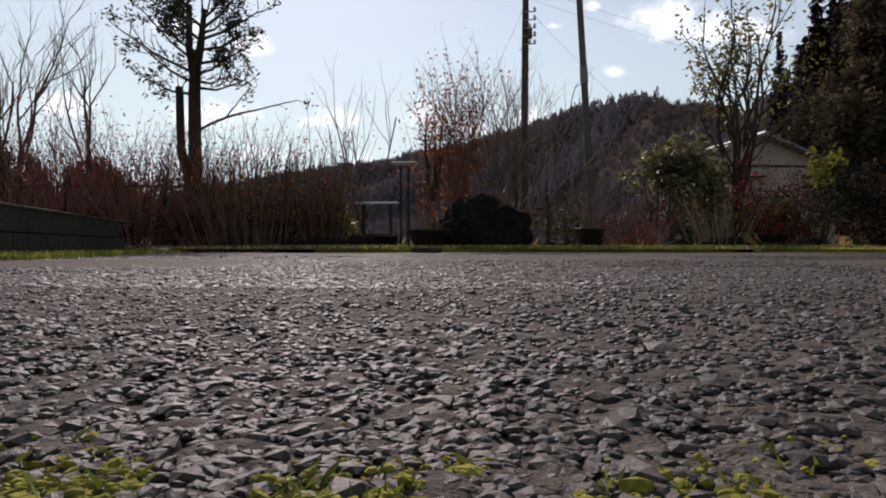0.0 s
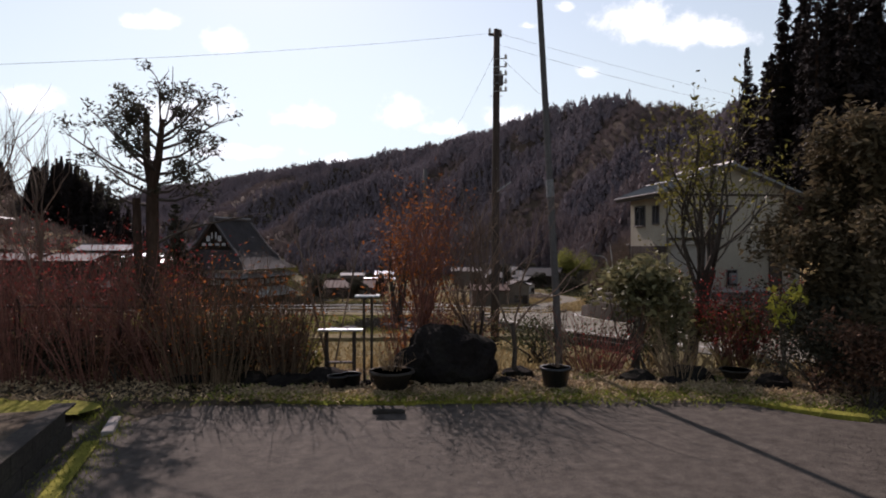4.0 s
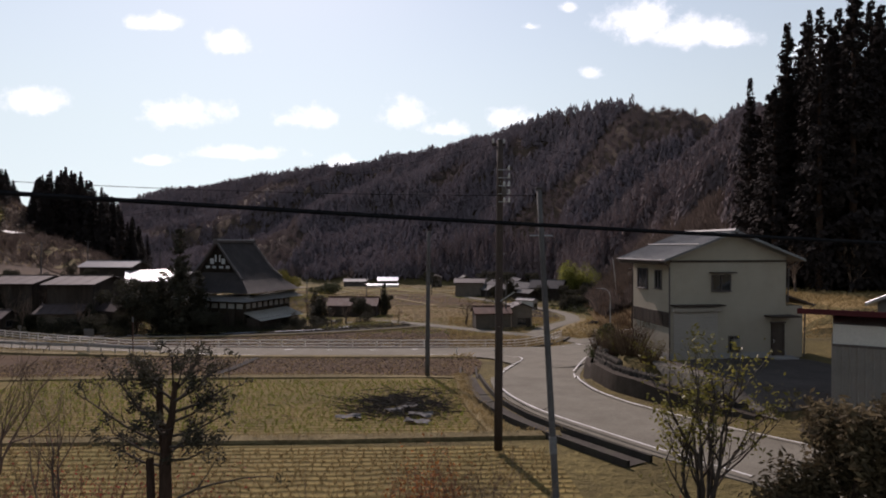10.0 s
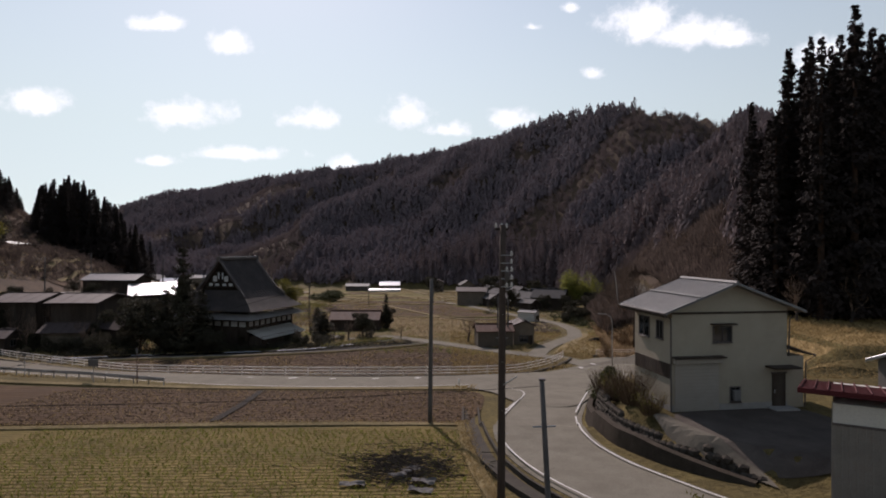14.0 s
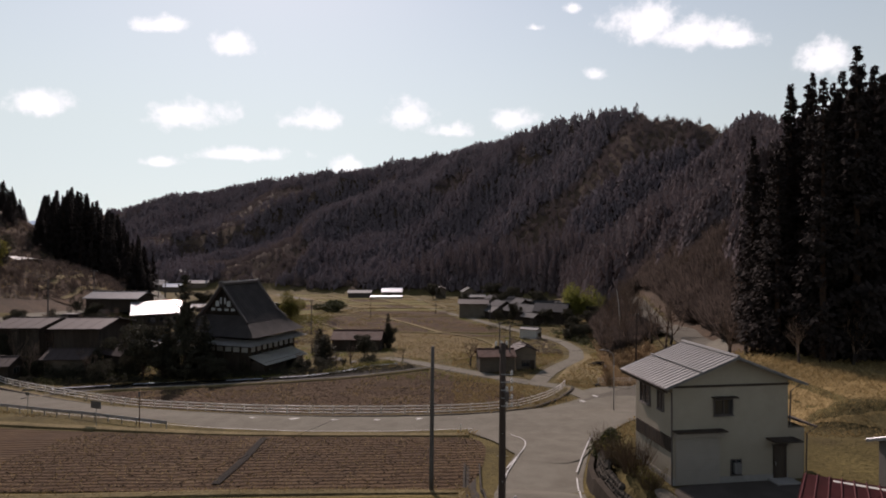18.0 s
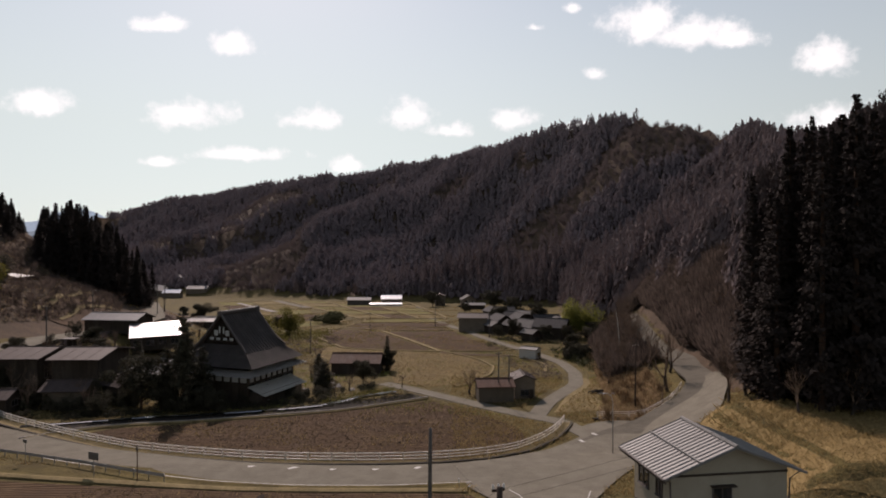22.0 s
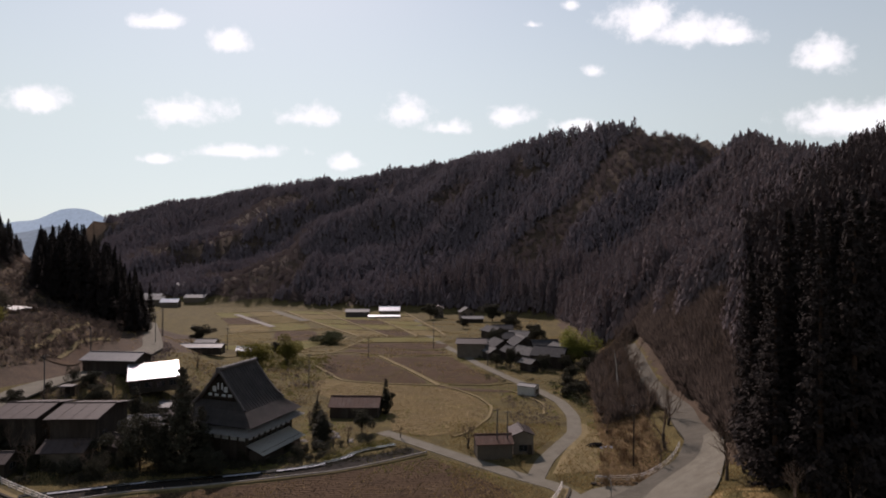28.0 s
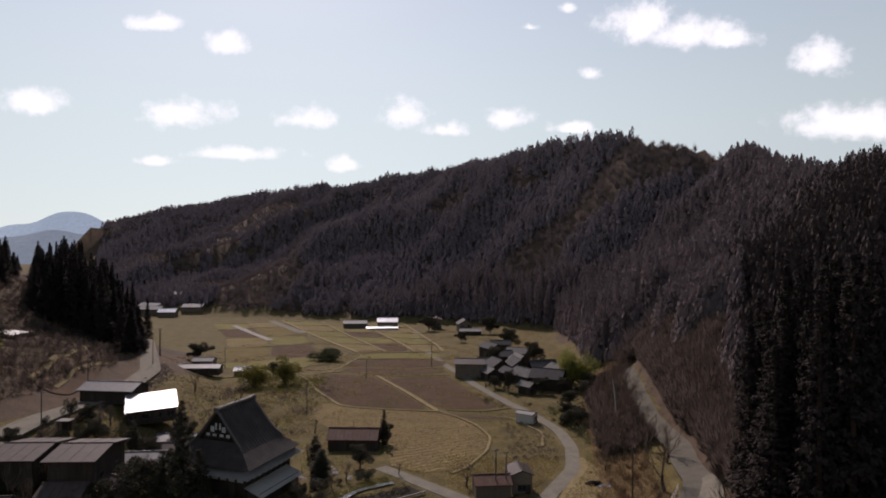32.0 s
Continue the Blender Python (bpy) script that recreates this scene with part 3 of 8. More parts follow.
UPPER_ROAD = [(-84, 60), (-82, 100), (-84, 120), (-84.5, 134), (-83.5, 148), (-85, 168), (-92, 195), (-125, 262), (-175, 360), (-230, 470)]
calm = np.ones(GX.shape)
for line in (UPPER_ROAD, HILL_ROAD):
    for (xa, ya), (xb, yb) in zip(line, line[1:]):
        u = np.clip(((GX - xa) * (xb - xa) + (GY - ya) * (yb - ya)) / ((xb - xa) ** 2 + (yb - ya) ** 2), 0, 1)
        calm = np.minimum(calm, smooth(5, 16, np.hypot(GX - xa - u * (xb - xa), GY - ya - u * (yb - ya))))
# spurs and gullies that run down the ridge's flank
share = ridge_share(GX, GY, RIDGE)
warp = np.array([noise.fractal((x / 240, y / 240, 5), 0.9, 2.1, 3) for x, y in zip(GX.ravel(), GY.ravel())]).reshape(GX.shape)
along = np.where(GY > 500, -.78 * GX + .62 * GY, GY * .9)
spurs = 1 - 2 * np.abs(np.sin(along / 76 + 1.6 * warp)) + .45 * (1 - 2 * np.abs(np.sin(along / 31 + 2.2 * warp)))
GZ = GZ + 4 * share * (1 - share) * spurs * np.interp(GY, [220, 330, 500, 700], [0, 6, 10, 17]) * np.abs(np.interp(GY, [470, 500, 530], [1, 0, 1]))
GZ = GZ + rough_far * bumps * 8 * calm - .35 * (1 - calm) * (rough_far > 0)
GZ -= 0.12 * ((GY < 8.4) & (np.abs(GX) < 30))
nx, ny = GX.shape
ii, jj = np.meshgrid(np.arange(nx - 1), np.arange(ny - 1), indexing="ij")
quads = np.stack([ii * ny + jj, (ii + 1) * ny + jj, (ii + 1) * ny + jj + 1, ii * ny + jj + 1], -1).reshape(-1, 4)
ground = new("ground", fast_mesh("ground", np.stack([GX, GY, GZ], -1), quads, GROUND, True))
ground.data.materials.append(FOREST_FLOOR)
road_x = np.interp(GY, [40, 80, 92, 110, 138, 157, 177, 198, 235, 300], [38, 38, 38.5, 44.5, 48.5, 51.5, 55.5, 60, 74, 90])
hill = (GZ - np.interp(GY, PROFILE_Y, PROFILE_Z) - np.where(GX > 20, .8, 3) > 0) & ((GX > road_x) | (GX < -90) | (GY > 330)) & (GY > 40)
ground.data.polygons.foreach_set("material_index", hill[:-1, :-1].astype(np.int32).ravel())
tagged(ground, "valley floor and wooded hillsides under dry winter grass", "ground", kind="structure")


def relief_z(x, y):
    """Ground height with the hillside's relief, for what grows there."""
    i = np.clip(np.searchsorted(gx, x) - 1, 0, nx - 2)
    j = np.clip(np.searchsorted(gy, y) - 1, 0, ny - 2)
    u, v = (x - gx[i]) / (gx[i + 1] - gx[i]), (y - gy[j]) / (gy[j + 1] - gy[j])
    return GZ[i, j] * (1 - u) * (1 - v) + GZ[i + 1, j] * u * (1 - v) + GZ[i, j + 1] * (1 - u) * v + GZ[i + 1, j + 1] * u * v


def setting(ob, label, category):
    return tagged(ob, label, category, kind="structure")


setting(strip("road", NEAR_ROAD, 5.6, ROAD, .07, 1, 5, .3, .05), "worn pale asphalt village road with white edge lines", "road")
setting(strip("road", CROSS_ROAD, 7.2, ROAD, .08, 1, 5, .3, .05), "pale asphalt road curving past the fields", "road")
setting(strip("road", HILL_ROAD, 6.0, DARKER_ROAD, .10, 1, 5, .3), "worn asphalt road climbing along the wooded slope, darkened for shade", "road")
setting(strip("road", LANE, 3.0, ROAD, .09, 1, 5, .3), "narrow concrete lane to the temple", "road")
setting(strip("road", VALLEY_LANE, 2.9, ROAD, .10, 1.5, 5, .3), "narrow lane winding up the valley", "road")
setting(strip("road", UPPER_ROAD, 6.0, ROAD, .12, 1.5, 5, .3), "pale asphalt road on the bench behind the houses", "road")
JUNCTION = [(2.6, 57.6), (1, 60), (6, 63.5), (14, 69.5), (17.5, 78), (18, 87), (22.5, 92), (27.5, 93), (32.6, 90.8), (36, 93.4), (40, 101), (45, 101.4), (40.4, 89), (34.7, 78.3), (30, 74.5), (26, 70.5), (19.5, 65), (15.6, 59), (12.6, 53), (10.6, 47.5), (8.6, 45.5), (5.6, 48), (4.6, 53)]
setting(patch("road", JUNCTION, ROAD, .13, 1.5), "worn pale asphalt where the roads meet", "road")
# fields
setting(patch("field", [(-60, 13), (4.2, 13), (3.9, 22.6), (-60, 22)], STUBBLE), "harvested rice field with rows of stubble", "field")
setting(patch("field", [(-60, 23.2), (1.8, 24.2), (1.1, 30), (0.6, 38), (-14, 37.2), (-60, 35.5)], STUBBLE), "harvested rice field with rows of stubble", "field")
setting(patch("field", [(-60, 37), (-14, 38.6), (1, 39.2), (2.6, 45), (3.4, 52), (2.5, 56.3), (-6, 56.6), (-16, 56.6), (-24, 57.6), (-60, 62)], PLOUGHED), "ploughed brown field beside the road", "field")
setting(patch("field", [(-49, 82.4), (-46, 81), (-36, 75.6), (-28, 72.2), (-20, 70), (-8, 68.6), (2, 70), (6.8, 73.4), (10, 79), (10.6, 84), (9.6, 90), (6, 95.6), (-2.8, 106.6), (-10, 102), (-25, 94.6), (-37, 90), (-47, 86.5)], PLOUGHED), "ploughed brown field in the bend of the road", "field")
setting(patch("field", [(-10.5, 124), (-4.5, 119), (1, 119.5), (4, 123), (9, 135), (10.6, 146), (8, 156.5), (3, 165.5), (-2.5, 171), (-17, 173.6), (-29, 177), (-35, 184), (-38, 178), (-33, 160), (-20, 146), (-13, 141)], FAR_STUBBLE, .08, 3), "fallow field of pale stubble", "field")

# far hills beyond the valley's mouth, with haze put in as blue emission
def far_hills(y, peaks, base, label, tone):
    x = np.arange(-2600, 1200, 40.0)
    z = base + sum(h * np.exp(-((x - c) / w) ** 2) for c, h, w in peaks) + 8 * np.sin(x / 90) + 5 * np.sin(x / 37)
    v = np.stack([np.stack([x, np.full_like(x, y), z], -1), np.stack([x, np.full_like(x, y - 300), np.full_like(x, -40.0)], -1)], 1).reshape(-1, 3)
    i = np.arange(len(x) - 1) * 2
    f = np.stack([i, i + 1, i + 3, i + 2], -1)
    m = material("glowing_far_hill_" + tone[0], tone[1], tone[2], scale=.01, rough=1, bump=0, fine=.06)
    # the material's own glow imitates haze lying over the hills
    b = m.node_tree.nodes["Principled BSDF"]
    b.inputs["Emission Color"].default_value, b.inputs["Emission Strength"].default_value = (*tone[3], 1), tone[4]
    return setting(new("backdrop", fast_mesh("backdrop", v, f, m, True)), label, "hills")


far_hills(3600, ((-2250, 120, 480), (-2150, 45, 150), (-1500, 40, 500)), 70, "far hills beyond the valley, hazed by a pale blue glow", ("pale", (.2, .24, .28), (.26, .3, .34), (.55, .72, .85), .42))
far_hills(2500, ((-1600, 40, 260), (-1250, 20, 200)), 50, "nearer hills beyond the valley, hazed by a blue-grey glow", ("near", (.1, .13, .15), (.14, .17, .19), (.4, .52, .62), .26))

# ---------------------------------------------------------------- lot, edges, walls, rails
lot_x, lot_y = spread(-4.2, 6.5, .25, -16, 20, 1.3), spread(1.6, 6.8, .2, -14, 6.8, 1.3)
LX, LY = np.meshgrid(lot_x, lot_y, indexing="ij")
EDGE = ([-16, -4, -3.05, -2.5, -1.5, -.35, .9, 2, 3.15, 3.6, 4, 5, 7, 20], [5.8, 5.95, 6.15, 6.85, 7.0, 6.88, 7.0, 7.28, 7.28, 6.8, 6.35, 5.95, 5.6, 5.0])
edge_y = np.interp(LX, *EDGE) + .04 * np.sin(LX * 7.1) + .03 * np.sin(LX * 17.7)
LY = np.where(LY > 4, 4 + (LY - 4) * (edge_y - 4) / 2.8, LY)
LZ = .004 * np.sin(LX * 1.7 + 1) * np.sin(LY * 2.1) - np.where((np.abs(LX) < .9) & (LY > .04) & (LY < 1.7), .012, 0)
n1, n2 = LX.shape
ii, jj = np.meshgrid(np.arange(n1 - 1), np.arange(n2 - 1), indexing="ij")
lot = new("pavement", fast_mesh("pavement", np.stack([LX, LY, LZ], -1), np.stack([ii * n2 + jj, (ii + 1) * n2 + jj, (ii + 1) * n2 + jj + 1, ii * n2 + jj + 1], -1).reshape(-1, 4), ASPHALT))
setting(lot, "coarse grey asphalt of a parking lot, worn open", "pavement")
# the stretch under the eye, with its open texture in relief
px_, py_ = np.arange(-.95, .951, .006), .03 + np.cumsum(np.linspace(.003, .012, 235))
AX, AY = np.meshgrid(px_, py_, indexing="ij")
AZ = np.array([noise.noise((x * 42, y * 42, 1)) * .55 + noise.noise((x * 95, y * 95, 5)) * .45 for x, y in zip(AX.ravel(), AY.ravel())]).reshape(AX.shape) * .0060
n1, n2 = AX.shape
ii, jj = np.meshgrid(np.arange(n1 - 1), np.arange(n2 - 1), indexing="ij")
near_lot = new("pavement", fast_mesh("pavement", np.stack([AX, AY, AZ], -1), np.stack([ii * n2 + jj, (ii + 1) * n2 + jj, (ii + 1) * n2 + jj + 1, ii * n2 + jj + 1], -1).reshape(-1, 4), ASPHALT, True))
setting(near_lot, "open-textured asphalt with loose aggregate", "pavement")


def chips(count, make_xy, size, seed, mat, name, label, category, lift=0.0, flat=.6, on_ground=False):
    """Loose chips: small uneven lumps, all in one mesh."""
    r = np.random.default_rng(seed)
    x, y = make_xy(r, count)
    s = size * r.lognormal(0, .35, count)
    g = (1 + 5 ** .5) / 2
    base = np.array([[-1, g, 0], [1, g, 0], [-1, -g, 0], [1, -g, 0], [0, -1, g], [0, 1, g], [0, -1, -g], [0, 1, -g], [g, 0, -1], [g, 0, 1], [-g, 0, -1], [-g, 0, 1]]) / 1.9
    f = np.array([[0, 11, 5], [0, 5, 1], [0, 1, 7], [0, 7, 10], [0, 10, 11], [1, 5, 9], [5, 11, 4], [11, 10, 2], [10, 7, 6], [7, 1, 8], [3, 9, 4], [3, 4, 2], [3, 2, 6], [3, 6, 8], [3, 8, 9], [4, 9, 5], [2, 4, 11], [6, 2, 10], [8, 6, 7], [9, 8, 1]])
    v = base[None] * (s[:, None, None] * r.uniform(.7, 1.2, (count, 12, 1))) * np.array([1.15, .85, flat])
    a = r.uniform(0, 6.28, count)
    c, d = np.cos(a)[:, None], np.sin(a)[:, None]
    v = np.stack([v[..., 0] * c - v[..., 1] * d + x[:, None], v[..., 0] * d + v[..., 1] * c + y[:, None], v[..., 2] + lift + r.uniform(-.4, .35, count)[:, None] * s[:, None] * flat], -1)
    if on_ground:
        v[..., 2] += ground_z(x, y)[:, None]
    faces = (f[None] + 12 * np.arange(count)[:, None, None]).reshape(-1, 3)
    return tagged(new(name, fast_mesh(name, v, faces, mat)), label, category, kind="stuff")


def near_spot(r, n):
    y = .05 + 1.7 * r.random(n) ** 1.6
    return r.uniform(-1, 1, n) * (.10 + .78 * y), y


def lot_spot(r, n):
    y = .9 + 5.4 * r.random(n) ** 1.4
    return r.uniform(-1, 1, n) * (.3 + .75 * y), y


chips(30000, near_spot, .0027, 3, PEBBLE, "gravel", "loose grey aggregate standing proud of the asphalt", "gravel", .0005, .5)
chips(44000, lot_spot, .0042, 4, PEBBLE, "gravel", "loose grey aggregate scattered over the asphalt", "gravel", .0, .35)


def blades(count, make_xyz, height, width, seed, mat, name, label, category, lean=.5):
    """Grass or leaf blades: thin bent triangles, all in one mesh."""
    r = np.random.default_rng(seed)
    x, y, z = make_xyz(r, count)
    a, h = r.uniform(0, 6.28, count), height * r.uniform(.4, 1.2, count)
    dx, dy = np.cos(a) * width * .5, np.sin(a) * width * .5
    lx, ly = r.normal(0, lean, count) * h, r.normal(0, lean, count) * h
    v = np.stack([np.stack([x - dx, y - dy, z], -1), np.stack([x + dx, y + dy, z], -1), np.stack([x + lx * .4 + dx * .6, y + ly * .4 + dy * .6, z + h * .6], -1), np.stack([x + lx, y + ly, z + h], -1)], 1)
    f = (np.array([[0, 1, 2, 3]]) + 4 * np.arange(count)[:, None])
    return tagged(new(name, fast_mesh(name, v, f, mat)), label, category, kind="stuff")


def band(line, half, lift=0.0):
    c = resample(line, .3)

    def make(r, n):
        i = r.integers(0, len(c), n)
        x, y = c[i, 0] + r.normal(0, half * .55, n), c[i, 1] + r.normal(0, half * .55, n)
        return x, y, ground_z(x, y) + lift
    return make


def area(x0, x1, y0, y1, lift=0.0):
    def make(r, n):
        x, y = r.uniform(x0, x1, n), r.uniform(y0, y1, n)
        return x, y, ground_z(x, y) + lift
    return make


# moss at the asphalt's near edge and along the block wall
def moss_spot(r, n):
    x, y = r.uniform(-.2, .26, n), r.normal(.125, .022, n)
    ok = np.array([noise.noise((a * 22, b * 30, 2)) for a, b in zip(x, y)]) > -.05
    return np.where(ok, x, x * .3 + .05), np.where(ok, y, .1 + .01 * np.abs(y))


chips(5000, moss_spot, .0019, 10, MOSS, "moss", "cushions of yellow-green moss in the open asphalt", "moss", .001, .7)
blades(1500, lambda r, n: (*moss_spot(r, n), np.zeros(n)), .005, .0022, 11, GREEN_BLADES, "moss", "tufts of yellow-green moss on asphalt", "moss", .9)
bed = [(x, float(np.interp(x, *EDGE)) - .5) for x in np.arange(-15, 16, .5)] + [(15, 8.9), (-15, 8.9)]
setting(patch("garden_bed", bed, SOIL, -.035, .4, .02), "dark garden soil strewn with leaves along the lot", "garden bed")
setting(strip("moss", [(-1.7, 7.05), (-.4, 6.95), (.9, 7.06), (2, 7.36), (3.1, 7.36)], .12, MOSS, .035, .2, 5, .06, .015), "bright moss fringe at the edge of the asphalt", "moss")
setting(strip("moss", [(3.45, 7.1), (3.9, 6.55), (4.4, 6.3)], .16, MOSS, .04, .2, 5, .06, .015), "bright moss fringe at the edge of the asphalt", "moss")
setting(patch("moss", [(-3.5, 6.3), (-3.3, 6.6), (-3.9, 7.0), (-4.5, 6.9), (-5.4, 7.3), (-5.8, 6.8), (-4.8, 6.4), (-4.2, 6.35)], MOSS, .05, .15, .05), "sunlit cushion of moss behind the wall", "moss")
setting(strip("moss", [(-2.95, 5.6), (-2.6, 4.5), (-2.42, 3.9), (-2.05, 2.6)], .13, MOSS, .02, .2, 3), "bright moss strip at the foot of the wall", "moss")
blades(3200, band([(-1.9, 7.15), (-.4, 7.05), (.9, 7.15), (2, 7.42), (3.2, 7.42), (3.9, 6.65), (5.2, 6.1)], .2, .03), .06, .009, 12, GREEN_BLADES, "grass", "yellow-green grass tufts along the lot's edge", "grass")
blades(3000, band([(-2.05, 2.6), (-2.6, 4.5), (-2.95, 5.6), (-3.1, 6.3), (-3.6, 6.8)], .2, .005), .035, .008, 13, GREEN_BLADES, "grass", "short moss and grass beside the wall", "grass")
blades(9000, band([(-1.9, 7.3), (-.4, 7.25), (.9, 7.35), (2, 7.62), (3.2, 7.62), (4.2, 6.9)], .3, .05), .03, .035, 16, LITTER, "leaf_litter", "pale fallen leaves drifted along the garden edge", "leaves", 1.6)
blades(11000, area(-6, 7, 6.9, 8.9, .04), .035, .04, 14, LITTER, "leaf_litter", "pale fallen leaves lying on the garden soil", "leaves", 1.3)
blades(9000, area(-16, 16, 9.0, 13.5, 0), .35, .02, 15, DRY_BLADES, "dry_grass", "rough dry grass on the bank behind the garden", "grass", .5)

def mossy_spot(r, n):
    x, y = r.uniform(-3, 5.5, n), r.uniform(6.95, 8.3, n)
    ok = np.array([noise.noise((a * 1.6, b * 2.2, 4)) for a, b in zip(x, y)]) > .02
    x, y = np.where(ok, x, r.normal(1, 2.2, n)), np.where(ok, y, r.normal(7.0, .12, n))
    return x, y, ground_z(x, y) + .035


blades(4200, mossy_spot, .05, .014, 19, GREEN_BLADES, "grass", "patches of moss and green weeds in the garden bed", "grass", .8)
# low wall of concrete blocks beside the lot
wall = thing("block_wall", "low mossy concrete block wall along the lot", "wall", (-1.605, -.32, 0), 15.4)
wall.scale = (1, 1, .75)
block_me = None
for row in range(2):
    for k in range(12):
        bm = box((0, 0, .095), (.13, .39, .186), .006)
        if block_me is None:
            ob = part("block", bm, CONCRETE_DARK, wall)
            block_me = ob.data
        else:
            bm.free()
            ob = part("block", block_me, None, wall)
        ob.location = (.0 + .002 * (k % 3), 6.08 - .4 * k - .2 * row, .193 * row)
part("coping", box((-.02, 3.9, .39), (.19, 4.9, .03), .005), CONCRETE_DARK, wall)
planter = part("planter_bed", box((-4.1, 3.9, .11), (8.0, 4.9, .28), .01), SOIL)
planter.matrix_basis = pose(-1.605, -.32, 0, 0, 0, 15.4)
setting(planter, "raised bed of bare soil behind the block wall", "garden bed")
kerb = part("drain_cover", box((0, 0, .02), (.1, .55, .05), .008), CONCRETE)
kerb.matrix_basis = pose(-3.02, 6.05, 0, 0, 0, 20)
setting(kerb, "narrow concrete drain edge", "drain")

blades(5000, lambda r, n: (r.uniform(-7.5, -3.5, n), r.uniform(2.4, 5.1, n), np.full(n, .25)), .05, .012, 18, GREEN_BLADES, "grass", "moss and short grass on the raised bed", "grass", .8)
# field ridges
BUND = material("field_bund", (.15, .115, .055), (.27, .21, .11), scale=.5, rough=.95, bump=.6, fine=6, stain=(.10, .085, .045), stain_scale=.4, stain_amount=.6, bump_scale=.12)
for line, w in (([(-60, 22.1), (-16, 22.9), (-4, 23.4), (1.8, 23.9), (4.6, 24.1)], .5), ([(-60, 36.2), (-26, 37.0), (-14, 38.0), (-6, 38.4), (1.0, 38.9)], .55), ([(1.1, 38.6), (1.2, 34), (1.4, 29.5), (2.2, 24.2)], .5)):
    setting(strip("field_ridge", line, w * 1.4, BUND, .15, .8, 3, .4, .1), "low earth ridge with dry grass between the fields", "ridge")
    blades(2600, band(line, .45, .22), .16, .018, len(line) * 7, DRY_BLADES, "dry_grass", "dry grass along a field ridge", "grass")
def bund(line, w=.8, lift=.22):
    setting(strip("field_ridge", line, w, BUND, lift, 1.5, 3, .35, .1), "grassy ridge bounding the fields", "ridge")


for line, w in (([(-60, 61.2), (-44, 61.6), (-30, 59.2), (-20, 57.4), (-10, 57.0), (2, 57.2)], 1.0), ([(-55, 80), (-51, 85), (-47, 88), (-37, 91), (-25, 95.4), (-17, 98.4), (-10, 102.9), (-3.2, 108)], .45),
                ([(-52, 226), (-48, 219), (-41.3, 201), (-33, 185), (-29.5, 178), (-17, 174.3), (-1.7, 171.9)], 1.0), ([(-24.1, 226), (-11.9, 198), (-1.8, 172.4)], 1.5), ([(-1.8, 172.2), (3.5, 166), (8.5, 157), (11.2, 146), (9.6, 135), (4.5, 122.5), (1.5, 119)], .7),
                ([(-52, 226), (-44, 236), (-36, 240), (-18, 226), (2.5, 229)], .9), ([(-62, 246), (-52, 262), (-46, 300), (-38, 292), (-41, 262), (-44, 237)], 1.0),
                ([(12, 166.5), (18, 164.5), (24, 150), (22, 138)], .6), ([(1, 173), (12, 172), (19, 176)], .7), ([(-16, 247), (0, 252)], .7), ([(-41, 278), (3, 280)], .8), ([(-40, 302), (-2, 306)], .8), ([(-88, 216), (-61, 233), (-52, 245)], .8)):
    bund(line, w)
setting(strip("field_bank", [(-1.7, 170.6), (3, 167.6), (9, 165.4), (17.4, 164.6)], 2.4, EARTH, .12, 1.5, 3), "dark cut bank between two terraces", "bank")
# the far valley: strips of paddy running down towards the lane
def paddy(cell, k):
    setting(patch("field", cell, (GREEN_PADDY, PLOUGHED, PADDY_FAR, STUBBLE, GREEN_PADDY, PLOUGHED)[k % 6], .12, 8), "far paddy of pale stubble or turned soil", "field")


edge_a = [(-129, 497), (-112, 460), (-95, 420), (-78, 382), (-60, 344), (-42, 304)]
edge_b = [(-30, 470), (-24, 440), (-16, 400), (-10, 370), (-4, 340), (0, 308)]
k = 0
for row in range(5):
    (xa, ya), (xb, yb), (xc, yc), (xd, yd) = edge_a[row], edge_b[row], edge_b[row + 1], edge_a[row + 1]
    for col in range(3):
        u, v = col / 3 + .012, (col + 1) / 3 - .012
        w0, w1 = .03, .97
        q = [(xa + (xb - xa) * t, ya + (yb - ya) * t) for t in (u, v)] + [(xd + (xc - xd) * t, yd + (yc - yd) * t) for t in (v, u)]
        paddy(q, row * 2 + col * 3 + (row * col) % 2)
        k += 1
    bund([edge_a[row], ((xa + xb) / 2, (ya + yb) / 2), edge_b[row]], 1.6, .3)
    for col in (1, 2):
        t = col / 3
        bund([(xa + (xb - xa) * t, ya + (yb - ya) * t), (xd + (xc - xd) * t, yd + (yc - yd) * t)], 1.6, .3)
bund(edge_a, 2.0, .3)
bund(edge_b, 1.6, .3)
# the paddies west of them, beyond the roadside sheds
west = [(-175, 470), (-152, 420), (-130, 370), (-112, 320), (-100, 270)]
inner = [(-132, 490), (-114, 452), (-90, 392), (-72, 345), (-58, 290)]
for row in range(4):
    (xa, ya), (xb, yb), (xc, yc), (xd, yd) = west[row], inner[row], inner[row + 1], west[row + 1]
    for col in range(2):
        u, v = col / 2 + .015, (col + 1) / 2 - .015
        paddy([(xa + (xb - xa) * t, ya + (yb - ya) * t) for t in (u, v)] + [(xd + (xc - xd) * t, yd + (yc - yd) * t) for t in (v, u)], row + col * 2)
    bund([west[row], inner[row]], 1.6, .3)
setting(strip("field_cover", [(-153, 454), (-126, 405), (-100, 359)], 4, CONCRETE, .4, 6, 3), "pale plastic sheet laid along a paddy strip", "field cover")
setting(strip("farm_track", [(-138, 497), (-114, 447), (-90, 401)], 6, ROAD, .3, 6, 3), "pale farm track between the paddies", "road")
paddy([(-40, 240), (-20, 229), (2, 231), (2, 250), (-14, 245), (-42, 258)], 1)
